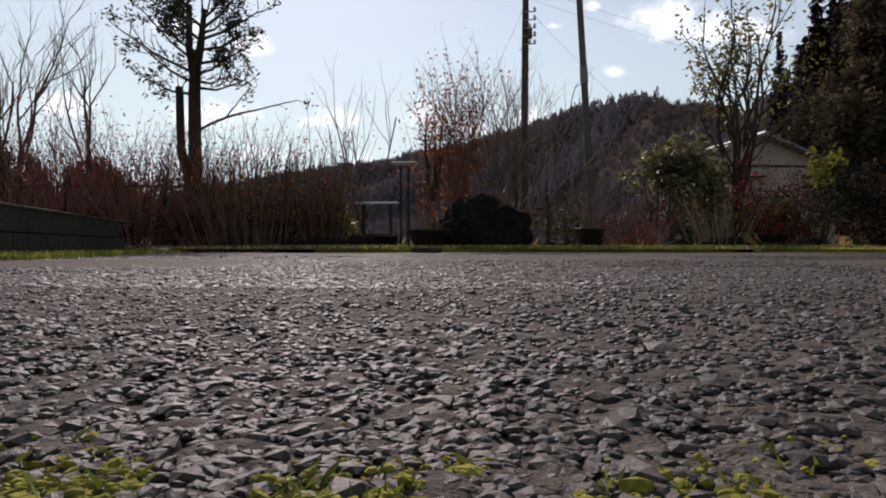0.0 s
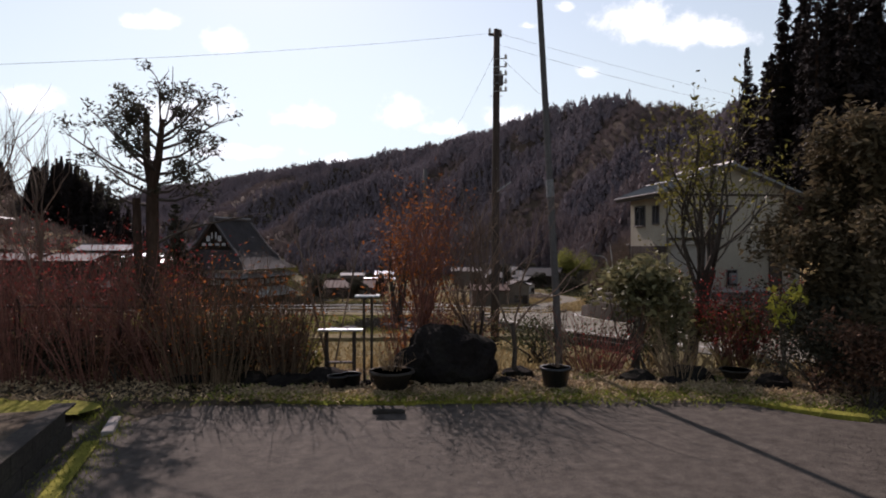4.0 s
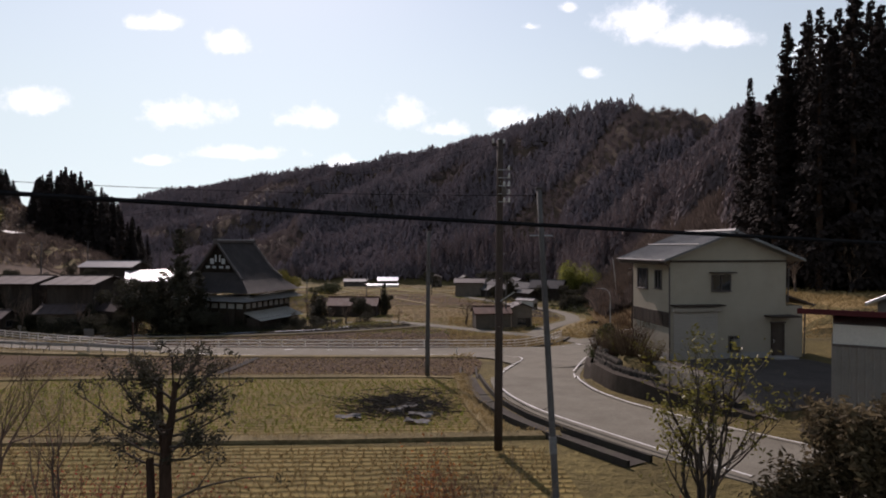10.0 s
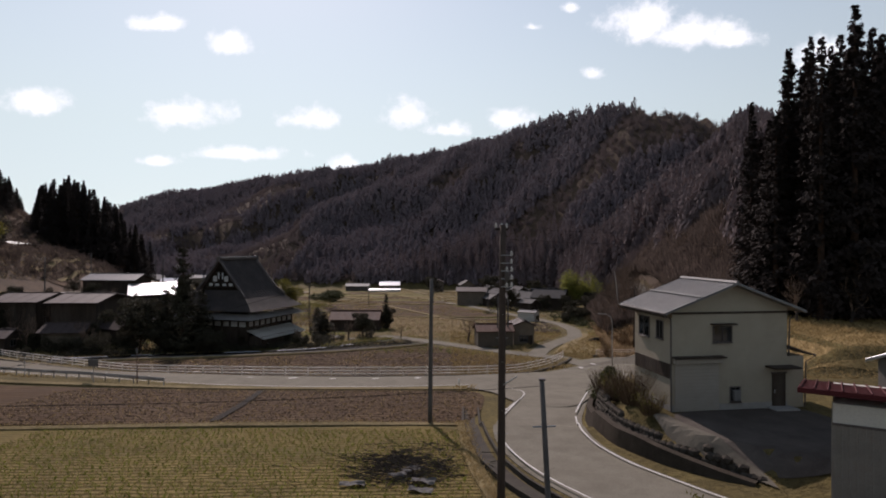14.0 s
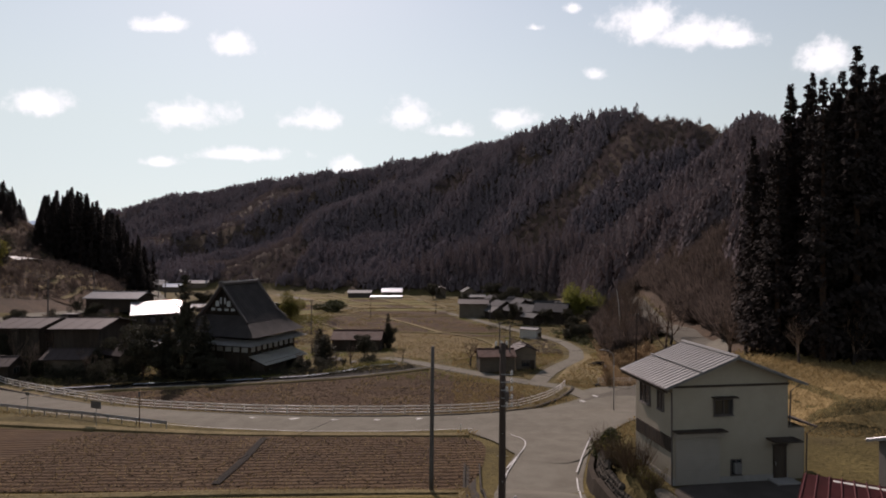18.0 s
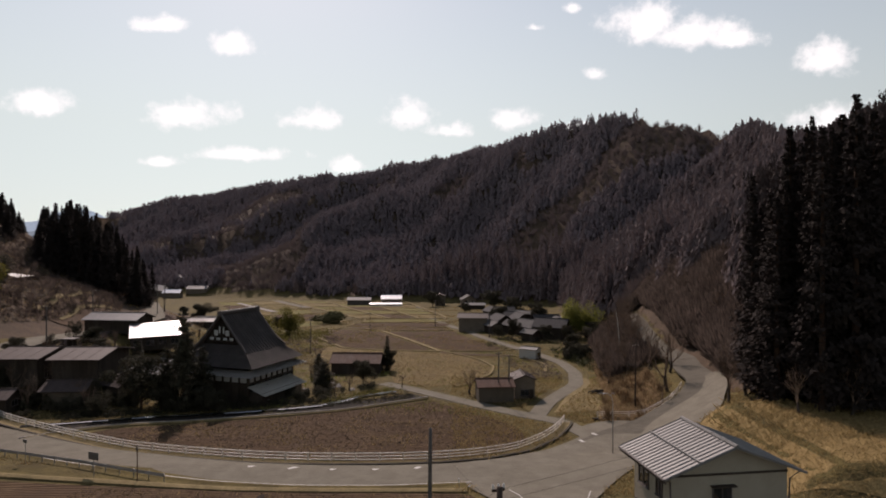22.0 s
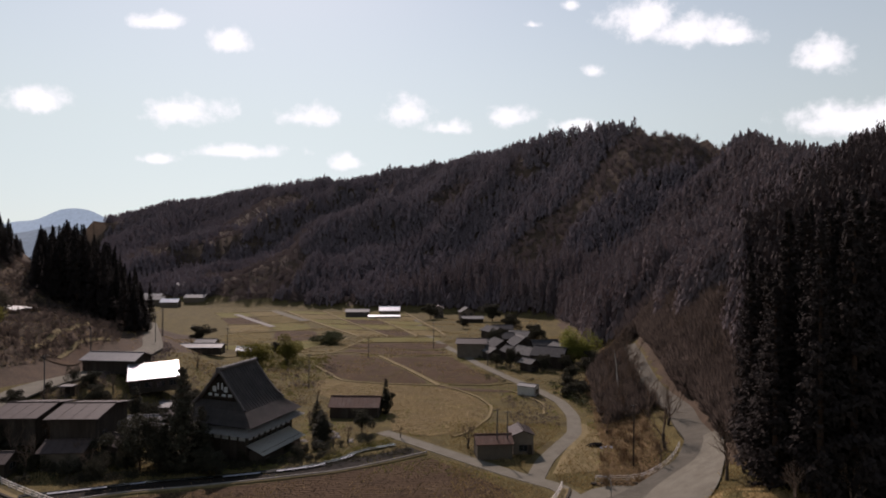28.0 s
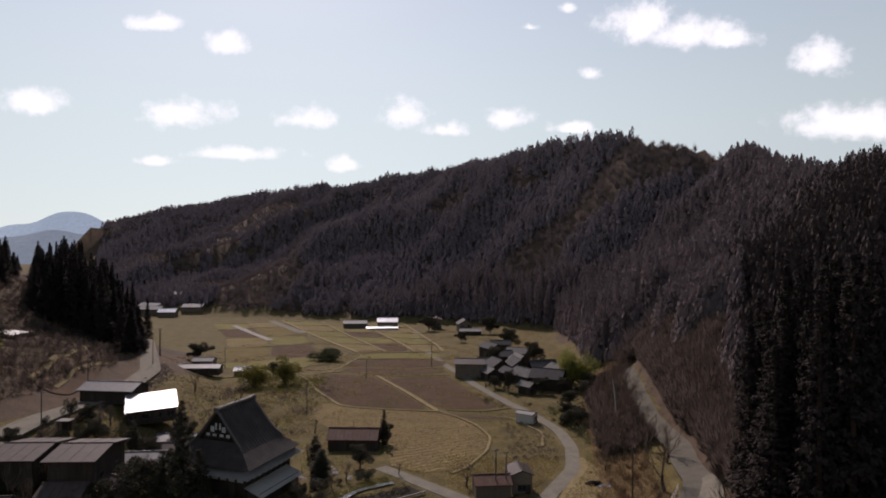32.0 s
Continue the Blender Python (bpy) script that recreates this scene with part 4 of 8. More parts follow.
paddy([(-41, 260), (-16, 250), (2, 254), (3, 278), (-41, 276)], 5)
paddy([(-40, 281), (2, 283), (-1, 303), (-40, 299)], 0)
paddy([(-96, 262), (-72, 232), (-62, 236), (-55, 262), (-52, 296), (-60, 286), (-76, 275)], 4)
setting(patch("field", [(-48, 218), (-42, 203), (-33.5, 187), (-28, 179.5), (-17, 175.6), (-3.5, 173.5), (-13, 196), (-25, 224), (-42, 234)], PLOUGHED, .09, 3), "ploughed brown field with a curved edge", "field")
setting(patch("field", [(-22, 222), (-10.5, 198), (-.8, 174.5), (12, 174.5), (17.5, 178), (10.5, 191), (5, 212), (2, 226)], PLOUGHED, .09, 3), "turned brown field beside the valley lane", "field")
setting(patch("field", [(24, 50), (40, 44), (60, 46), (60, 62), (40, 68), (34, 72), (27, 70), (23, 62)], GRASS_DRY, .06, 2), "meadow of golden dry grass behind the house", "field")
setting(patch("field", [(17, 98), (28, 100), (33, 104), (31, 118), (29, 132), (24.5, 121), (20.5, 108)], BUND, .06, 2), "dry grass verge beside the lane", "field")

# road paint
def paint_line(line, w, shift, step=.8):
    return setting(strip("road_marking", line, w, LANE_PAINT, .19, step, 2, 0, 0, shift), "worn white edge line", "road marking")


paint_line(NEAR_ROAD[3:10], .1, 2.45)
paint_line(NEAR_ROAD[3:11], .1, -2.45)
paint_line([(4.4, 45), (5.5, 48.2), (6.4, 51), (6.9, 53), (6.75, 55.3), (5.9, 57.4)], .11, 0)
paint_line([(9.3, 44), (10.7, 48.6), (13.4, 57)], .1, 0)
paint_line(CROSS_ROAD[:9], .14, 3.1)
dashes = resample(CROSS_ROAD[1:], 4.6)
for k, ((xa, ya), (xb, yb)) in enumerate(zip(dashes[:-1], dashes[1:])):
    a = np.array([xa, ya])
    d = np.array([xb - xa, yb - ya])
    d /= np.linalg.norm(d)
    side = np.array([d[1], -d[0]]) * 1.7
    setting(strip("road_marking", [a - side, a - side + d * .75 - side * .5], .5, LANE_PAINT, .2, .4, 2), "worn white slowdown mark on the road", "road marking")
# kerb and fence along the outer side of the bend
far_edge = [(-74, 95.5), (-64.3, 88.6), (-56.5, 83.4), (-50, 79.4), (-40, 74), (-31.4, 70.2), (-24, 67.6), (-17.5, 66.2), (-11.4, 65.9), (-5, 66.4), (-.3, 67.3), (4.8, 69.6), (10.0, 74.4), (14.6, 81), (17.8, 88.5), (18.4, 91)]
setting(strip("kerb", far_edge, .35, CONCRETE_DARK, .3, .8, 3, .4), "dark concrete kerb on the outer side of the bend", "kerb")
fence = thing("guard_fence", "weathered three-rail road fence with slim posts", "fence")
way = np.gradient(np.array(far_edge), axis=0)
way /= np.linalg.norm(way, axis=1)[:, None]
fence_line = [(x - dy * w, y + dx * w) for (x, y), (dx, dy), w in zip(far_edge, way, np.linspace(2.0, 1.1, len(far_edge)))]
setting(strip("verge", [((x + u) / 2, (y + v) / 2) for (x, y), (u, v) in zip(far_edge, fence_line)], 1.7, BUND, .16, .8, 3), "dry grassy verge between the kerb and the fence", "verge")
c = resample(fence_line, 2.6)
post_me = None
for (x, y), z in zip(c, ground_z(c[:, 0], c[:, 1])):
    if post_me is None:
        ob = part("post", box((0, 0, .55), (.11, .11, 1.25), .01), RAIL_PAINT, fence)
        post_me = ob.data
    else:
        ob = part("post", post_me, None, fence)
    ob.location = (x, y, z)
cz = np.column_stack([c, ground_z(c[:, 0], c[:, 1])])
for h in (.42, .76, 1.1):
    part("rail", tube([(x, y, z + h) for x, y, z in cz], .065, 6), RAIL_PAINT, fence)
beam = thing("crash_barrier", "grey steel crash barrier on short posts", "guard rail")
c = resample([(-58, 72.6), (-51, 70.4), (-43, 67.2), (-34.5, 63.2), (-27.5, 60.2)], 2.0)
cz = np.column_stack([c, ground_z(c[:, 0], c[:, 1])])
bm = bmesh.new()
prof = [(-.0, .48), (.05, .56), (0, .63), (.05, .70), (0, .80)]
rows_ = [[bm.verts.new((x - o * .5, y - o, z + h)) for o, h in prof] for x, y, z in cz]
for ra, rb in zip(rows_, rows_[1:]):
    for k in range(4):
        bm.faces.new((ra[k], rb[k], rb[k + 1], ra[k + 1]))
bmesh.ops.solidify(bm, geom=bm.faces[:], thickness=.012)
part("beam", bm, STEEL, beam)
post_me = None
for x, y, z in cz:
    if post_me is None:
        ob = part("post", tube([(0, .06, -.1), (0, .06, .82)], .055, 8), STEEL, beam)
        post_me = ob.data
    else:
        ob = part("post", post_me, None, beam)
    ob.location = (x, y, z)

# ditch and culvert beside the near road
setting(strip("ditch", [(1.7, 46), (1.5, 40), (1.7, 35), (2.1, 30.5), (3.1, 27), (4.6, 23.6), (6.5, 20.5)], .9, CONCRETE_DARK, .05, .5, 3), "dark concrete ditch beside the road", "ditch")
for off in (-.55, .55):
    setting(strip("ditch_wall", [(1.9, 46), (1.7, 40), (1.9, 35), (2.3, 30.5), (3.2, 27), (4.7, 23.6), (6.6, 20.5)], .12, CONCRETE_DARK, .26, .5, 2, .5, 0, off), "stained concrete lip of the ditch", "ditch")
STREAM = [(-60, 86.8), (-50.4, 91), (-45.7, 93.2), (-34, 96.4), (-27, 98.8), (-21.5, 101.2), (-17, 105.5), (-15.2, 109.5), (-9.2, 113.4)]
setting(strip("stream", STREAM, 1.1, WATER, .3, 1, 3), "narrow stream glinting beside the field", "stream")
# broken pale grey strips laid beside the stream
PALE_STRIP = material("pale_grey_strip", (.26, .27, .29), (.42, .43, .45), scale=1.5, rough=.8, bump=.4, fine=12, stain=(.3, .29, .28), stain_scale=1.2, stain_amount=.6)
for a, b in ((.06, .2), (.24, .28), (.46, .56), (.6, .74), (.78, .84)):
    q = resample(STREAM, .5)
    q = q[int(a * len(q)):int(b * len(q))] + np.array([.2, -.5])
    setting(strip("snow_patch", q, .55, PALE_STRIP, .36, .6, 3), "greyish pale strip along the stream", "snow")
setting(strip("concrete_lip", [(-55.2, 79.6), (-51.7, 85.6), (-47.1, 88.6), (-37.1, 91.6), (-25.1, 96.1), (-16.9, 99.1), (-10.2, 103.6), (-3.2, 109)], .22, CONCRETE, .32, 1, 3, .6), "pale concrete lip along the stream bank", "wall")

# stone wall below the house's yard
stones = thing("retaining_wall", "dark rough stone retaining wall beneath the house yard", "wall")
r = np.random.default_rng(5)
line = resample([(14.2, 27.4), (12.6, 28.9), (11.0, 31.2), (10.0, 34.2), (9.9, 38), (10.4, 42.5), (11.6, 46)], .42)
stone_me = []
for k in range(4):
    bm = bmesh.new()
    bmesh.ops.create_icosphere(bm, subdivisions=1, radius=.5)
    for v in bm.verts:
        v.co = Vector((v.co.x * .66, v.co.y * .5, v.co.z * .5)) * (1 + .25 * noise.noise(v.co * 3 + Vector((k * 7, 0, 0))))
    me = bpy.data.meshes.new("stone")
    bm.to_mesh(me)
    bm.free()
    me.materials.append(RUBBLE)
    stone_me.append(me)
for k, (x, y) in enumerate(line):
    base = float(ground_z(x - .9, y)) - .05
    top = float(ground_z(x + 1.6, y)) if k > 6 else base + .3 + k * .15
    for row in range(max(1, int((top - base) / .3))):
        ob = part("stone", stone_me[int(r.integers(4))], None, stones)
        ob.location = (x + row * .06 + r.normal(0, .02), y + (row % 2) * .2 + r.normal(0, .02), base + .15 + row * .3)
        ob.rotation_euler = (0, 0, math.atan2(line[min(k + 1, len(line) - 1)][1] - line[max(k - 1, 0)][1], line[min(k + 1, len(line) - 1)][0] - line[max(k - 1, 0)][0]) + r.normal(0, .1))
face = resample([(13.6, 26.9), (12.0, 28.4), (10.4, 30.9), (9.35, 34.0), (9.2, 38), (9.7, 42.5), (10.8, 46)], .5)
n = len(face)
way = np.gradient(face, axis=0)
way /= np.linalg.norm(way, axis=1)[:, None]
out = np.stack([-way[:, 1], way[:, 0]], 1)
foot = ground_z(face[:, 0] - .4, face[:, 1]) - .1
rise = np.interp(np.arange(n) / n, [0, .12, .3, 1], [.25, .6, 1.0, 1.15])
ring = [np.column_stack([face + out * .12, foot]), np.column_stack([face, foot + rise]), np.column_stack([face - out * .38, foot + rise + .02]), np.column_stack([face - out * .6, foot])]
v = np.stack(ring, 1).reshape(-1, 3)
f = np.array([[k * 4 + a, (k + 1) * 4 + a, (k + 1) * 4 + a + 1, k * 4 + a + 1] for k in range(n - 1) for a in range(3)])
part("wall_face", fast_mesh("wall_face", v, f, material("stained_wall_concrete", (.034, .027, .02), (.068, .054, .042), scale=1.5, rough=.95, bump=.3, fine=25, stain=(.035, .032, .022), stain_scale=1.2, stain_amount=.7)), None, stones, "smooth dark concrete face")
# this patch has the house's shadow in its colour
setting(patch("pavement", [(14.6, 27.4), (13.7, 30), (12.7, 33), (12.5, 35), (13.4, 35.4), (21, 36.5), (22, 30), (20, 27.5), (17, 26)], YARD_SHADOWED, .05, .8), "stained concrete yard in front of the house, darkened for its shadow", "pavement")

# the drive keeps the lighter tone of the sunlit concrete
setting(patch("pavement", [(14.3, 26.3), (14.55, 27.4), (13.65, 30), (12.65, 33), (12.4, 35), (11.5, 34.6), (11.75, 32), (13.1, 29.3), (13.9, 27.6)], DARKER_ROAD, .13, .4), "worn pale concrete drive rising to the yard", "pavement")

setting(strip("furrow", [(-15.5, 41.1), (-15.7, 48), (-16.4, 55.4)], .6, DARK_SOIL_BAND, .14, .6, 3), "dark drainage furrow across the ploughed field", "furrow")


def in_field(poly):
    lo, hi = np.min(poly, 0), np.max(poly, 0)

    def make(r, n):
        xs, ys, got = [], [], 0
        while got < n:
            x, y = r.uniform(lo[0], hi[0], n), r.uniform(lo[1], hi[1], n)
            ok = inside(x, y, poly)
            xs.append(x[ok])
            ys.append(y[ok])
            got += int(ok.sum())
        return np.concatenate(xs)[:n], np.concatenate(ys)[:n]
    return make


def on_field(poly, lift):
    make = in_field(poly)

    def spot(r, n):
        x, y = make(r, n)
        return x, y, ground_z(x, y) + lift
    return spot


CLOD = material("soil_clods", (.04, .027, .018), (.085, .058, .037), scale=3, rough=.95, bump=.5, fine=30, vary=.5, island=True)
BEND_FIELD = [(-49, 82.4), (-46, 81), (-36, 75.6), (-28, 72.2), (-20, 70), (-8, 68.6), (2, 70), (6.8, 73.4), (10, 79), (10.6, 84), (9.6, 90), (6, 95.6), (-2.8, 106.6), (-10, 102), (-25, 94.6), (-37, 90), (-47, 86.5)]
NEAR_PLOUGHED = [(-34, 38), (-14, 38.8), (1, 39.4), (2.6, 45), (3.2, 52), (2.3, 56), (-6, 56.3), (-16, 56.3), (-34, 58)]
GOLD_FIELD = [(-10.5, 124), (-4.5, 119.5), (1, 120), (4, 123.5), (8.6, 135), (10.2, 146), (7.6, 156), (2.6, 165), (-3, 170), (-17, 172.8), (-29, 176), (-33, 162), (-20, 147), (-13, 142)]
chips(12000, in_field(BEND_FIELD), .065, 501, CLOD, "clods", "turned clods of brown soil", "soil", .06, .6, True)
chips(11000, in_field(NEAR_PLOUGHED), .042, 502, CLOD, "clods", "turned clods of brown soil", "soil", .06, .6, True)
blades(3200, on_field(NEAR_PLOUGHED, .08), .12, .07, 503, DRY_BLADES, "straw", "scattered straw on the turned soil", "straw", 1.5)
blades(900, on_field(BEND_FIELD, .08), .12, .08, 504, LITTER, "straw", "scattered straw on the turned soil", "straw", 1.5)
blades(7000, on_field(GOLD_FIELD, .1), .2, .14, 505, LITTER, "straw", "pale straw lying on the stubble", "straw", 1.6)
blades(7000, on_field([(-24, 24.8), (1.6, 24.8), (.6, 37.4), (-24, 36.6)], .06), .1, .04, 506, DRY_BLADES, "straw", "loose straw between the stubble rows", "straw", 1.4)
setting(strip("gully", [(-56, 86.6), (-48, 90.6), (-38, 94), (-27, 97.6), (-18, 101.2), (-10, 106.4), (-5, 110.6)], 4.2, DARK_SOIL_BAND, .1, 1, 5), "dark gully beside the stream", "gully")

# ---------------------------------------------------------------- buildings
SHARED = {}


def shared_part(key, name, make, mat, parent, at=(0, 0, 0), turn=0.0, label=""):
    """A piece that shares its mesh with its alikes."""
    if key not in SHARED:
        ob = part(name, make(), mat, parent, label)
        SHARED[key] = ob.data
    else:
        ob = part(name, SHARED[key], None, parent, label)
    ob.matrix_basis = pose(*at, 0, 0, turn)
    return ob


def window(parent, at, w, h, turn=0.0, panes=2, frame_mat=None, depth=.10):
    """A sliding window in a wall that faces local -y: frame, sill, panes."""
    frame_mat = frame_mat or DARK_METAL
    win = part("window", box((0, depth * .25, h / 2), (w, depth * .5, h)), DARK_WOOD, parent)
    win.matrix_basis = pose(*at, 0, 0, turn)
    bm = bmesh.new()
    t = .05
    for c, s in (((0, -.02, t / 2), (w + .04, depth, t)), ((0, -.02, h - t / 2), (w + .04, depth, t)), ((-w / 2, -.02, h / 2), (t, depth, h)), ((w / 2, -.02, h / 2), (t, depth, h)), ((0, -.02, h / 2), (t, depth, h - .1))):
        add_box(bm, c, s)
    part("window_frame", bm, frame_mat, win)
    for k in range(panes):
        x = -w / 2 + w * (k + .5) / panes
        part("pane", box((x, -.015 - .012 * (k % 2), h / 2), (w / panes - .07, .012, h - .1)), GLASS, win)
    part("window_sill", box((0, -.07, -.02), (w + .14, .14, .04), .008), frame_mat, win)
    return win


def gable_roof(parent, w, d, z, rise, over=.6, thick=.12, mat=None, ridge_mat=None, ribs=0, rib_mat=None, name="roof"):
    """Two slopes over a w x d plan, the ridge along y; ribs: raised battens on each slope."""
    mat = mat or TILE
    roof = None
    half = w / 2 + over
    slope = rise / (w / 2)
    drop = z - over * slope
    for side in (-1, 1):
        bm = bmesh.new()
        pts = [(0, -d / 2 - over, z + rise), (0, d / 2 + over, z + rise), (side * half, d / 2 + over, drop), (side * half, -d / 2 - over, drop)]
        top = [bm.verts.new((x, y, q + thick)) for x, y, q in pts]
        bot = [bm.verts.new((x, y, q)) for x, y, q in pts]
        bm.faces.new(top)
        bm.faces.new(bot[::-1])
        for k in range(4):
            bm.faces.new((top[k], bot[k], bot[(k + 1) % 4], top[(k + 1) % 4]))
        bmesh.ops.recalc_face_normals(bm, faces=bm.faces)
        slab = part(name, bm, mat, parent)
        if ribs:
            for k in range(ribs + 1):
                y = -d / 2 - over + .04 + (d + 2 * over - .08) * k / ribs
                key = ("rib", round(half, 2), round(rise, 2), round(over, 2), side)

                def make(half=half, z=z, rise=rise, drop=drop, side=side, thick=thick):
                    return tube([(0, 0, z + rise + thick + .015), (side * half, 0, drop + thick + .015)], .035, 4)
                shared_part(key, "batten", make, rib_mat or mat, slab, (0, y, 0))
    part("ridge_cap", tube([(0, -d / 2 - over - .03, z + rise + thick + .03), (0, d / 2 + over + .03, z + rise + thick + .03)], .12, 6), ridge_mat or mat, parent)


def gable_walls(w, d, h, rise, x0=0.0):
    bm = bmesh.new()
    lo = [bm.verts.new((x, y, 0)) for x, y in ((-w / 2, -d / 2), (w / 2, -d / 2), (w / 2, d / 2), (-w / 2, d / 2))]
    hi = [bm.verts.new((v.co.x, v.co.y, h)) for v in lo]
    ga, gb = bm.verts.new((0, -d / 2, h + rise)), bm.verts.new((0, d / 2, h + rise))
    bm.faces.new((lo[0], lo[1], hi[1], ga, hi[0]))
    bm.faces.new((lo[2], lo[3], hi[3], gb, hi[2]))
    bm.faces.new((lo[1], lo[2], hi[2], hi[1]))
    bm.faces.new((lo[3], lo[0], hi[0], hi[3]))
    bm.faces.new((hi[0], ga, gb, hi[3]))
    bm.faces.new((ga, hi[1], hi[2], gb))
    bm.faces.new(lo[::-1])
    bmesh.ops.recalc_face_normals(bm, faces=bm.faces)
    return bm


def plastered_house():
    W, D, H = 7.3, 4.7, 6.0
    h = thing("house", "two-storey cream-plastered house with a grey ribbed metal roof", "house", (13.05, 35.5, -1.0), 8.5)
    body = new("walls", None)
    body.parent = h
    body.location = (W / 2, D / 2, 0)
    part("wall", gable_walls(W, D, H, 1.35), PLASTER, body)
    part("plinth", box((0, 0, .12), (W + .05, D + .05, .5), .01), BASE_WALL, body)
    gable_roof(h, W, D, H - .05, 1.38, .72, .1, SHEET_METAL, SHEET_METAL, 16, SHEET_METAL)
    for ob in list(h.children):
        if ob != body:
            ob.location = (W / 2, D / 2, 0)
    part("snow_guard", tube([(W / 2 - 2.25, -.7, 6.66), (W / 2 - 2.25, D + .7, 6.66)], .05, 6), SHEET_METAL, h)
    part("gable_band", box((W / 2, -.03, H - .32), (W + .02, .08, .12), .01), DARK_WOOD, h)
    part("eave_board", box((-.68, D / 2, H - .42), (.1, D + 1.3, .16), .01), DARK_WOOD, h, "dark eave board")
    part("gutter", tube([(-.78, -.65, H - .28), (-.78, D + .65, H - .28)], .06, 8), DARK_METAL, h)
    part("gutter", tube([(W + .78, -.65, H - .28), (W + .78, D + .65, H - .28)], .06, 8), DARK_METAL, h)
    part("downpipe", tube([(-.72, -.2, H - .3), (-.1, -.1, H - .62), (-.06, -.06, 0)], .045, 8), DARK_METAL, h)
    part("downpipe", tube([(W + .72, -.2, H - .3), (W + .1, -.1, H - .75), (W + .06, -.06, 3.2)], .045, 8), DARK_METAL, h)
    # front: upper window under a hood, shutter with its box, low window, doorway
    window(h, (3.15, 0, 3.95), 1.15, .95)
    part("window_hood", box((3.15, -.22, 5.03), (1.5, .42, .07), .015), DARK_WOOD, h)
    part("shutter", box((1.55, -.02, 1.35), (2.75, .06, 2.75), .01), SHUTTER, h)
    for k in range(13):
        shared_part("slat", "shutter_slat", lambda: box((0, 0, 0), (2.68, .03, .17), .008), SHUTTER, h, (1.55, -.06, .15 + k * .2))
    part("shutter_box", box((1.55, -.14, 2.92), (2.95, .32, .26), .02), SHUTTER, h)
    part("canopy", box((1.55, -.3, 3.16), (3.1, .66, .07), .015), DARK_WOOD, h, "dark canopy over the shutter")
    window(h, (3.95, 0, .45), .62, .9, 0, 1)
    part("meter_box", box((4.0, -.12, .85), (.42, .22, .6), .02), SHEET_METAL, h)
    door = part("door", box((6.75, -.02, 1.02), (.85, .08, 2.05), .01), DARK_WOOD, h, "dark sliding entrance door")
    part("door_frame", box((6.75, -.06, 2.08), (1.0, .1, .08), .01), DARK_METAL, door)
    part("door_handle", box((6.45, -.09, 1.0), (.04, .04, .22), .008), STEEL, door)
    part("canopy", box((6.75, -.45, 2.48), (1.75, .95, .09), .02), DARK_WOOD, h, "dark canopy over the entrance")
    part("doorstep", box((6.7, -.5, .06), (1.5, .9, .14), .015), BASE_WALL, h)
    # side: two windows, a band of dark boards over a bare plinth
    window(h, (0, 3.35, 3.95), 1.3, 1.25, -90)
    window(h, (0, 1.35, 4.05), .75, 1.1, -90, 1)
    part("board_band", box((-.02, D / 2 - .05, 2.3), (.06, D - .35, .85), .01), DARK_WOOD, h, "dark stained boards")
    for k in range(14):
        shared_part("board", "board", lambda: box((0, 0, 0), (.03, .28, .82), .004), DARK_WOOD, h, (-.055, .3 + k * .315, 2.3))
    # lean-to
    part("lean_to_wall", box((W + .55, D / 2, 1.52), (1.1, D - .04, 3.04), .01), PLASTER, h)
    bm = bmesh.new()
    q = [(W - .02, -.1, 3.72), (W - .02, D + .4, 3.72), (W + 1.75, D + .4, 3.12), (W + 1.75, -.1, 3.12)]
    top, bot = [bm.verts.new((x, y, z)) for x, y, z in q], [bm.verts.new((x, y, z - .1)) for x, y, z in q]
    bm.faces.new(top)
    bm.faces.new(bot[::-1])
    for k in range(4):
        bm.faces.new((top[k], bot[k], bot[(k + 1) % 4], top[(k + 1) % 4]))
    bmesh.ops.recalc_face_normals(bm, faces=bm.faces)
    part("lean_to_roof", bm, BROWN_ROOF, h)
    part("gutter", tube([(W + 1.8, -.12, 3.08), (W + 1.8, D + .4, 3.08)], .05, 8), DARK_METAL, h)
    part("downpipe", tube([(W + 1.78, -.1, 3.05), (W + 1.2, -.05, 2.7), (W + 1.16, -.02, 0)], .04, 8), DARK_METAL, h)
    return h


plastered_house()


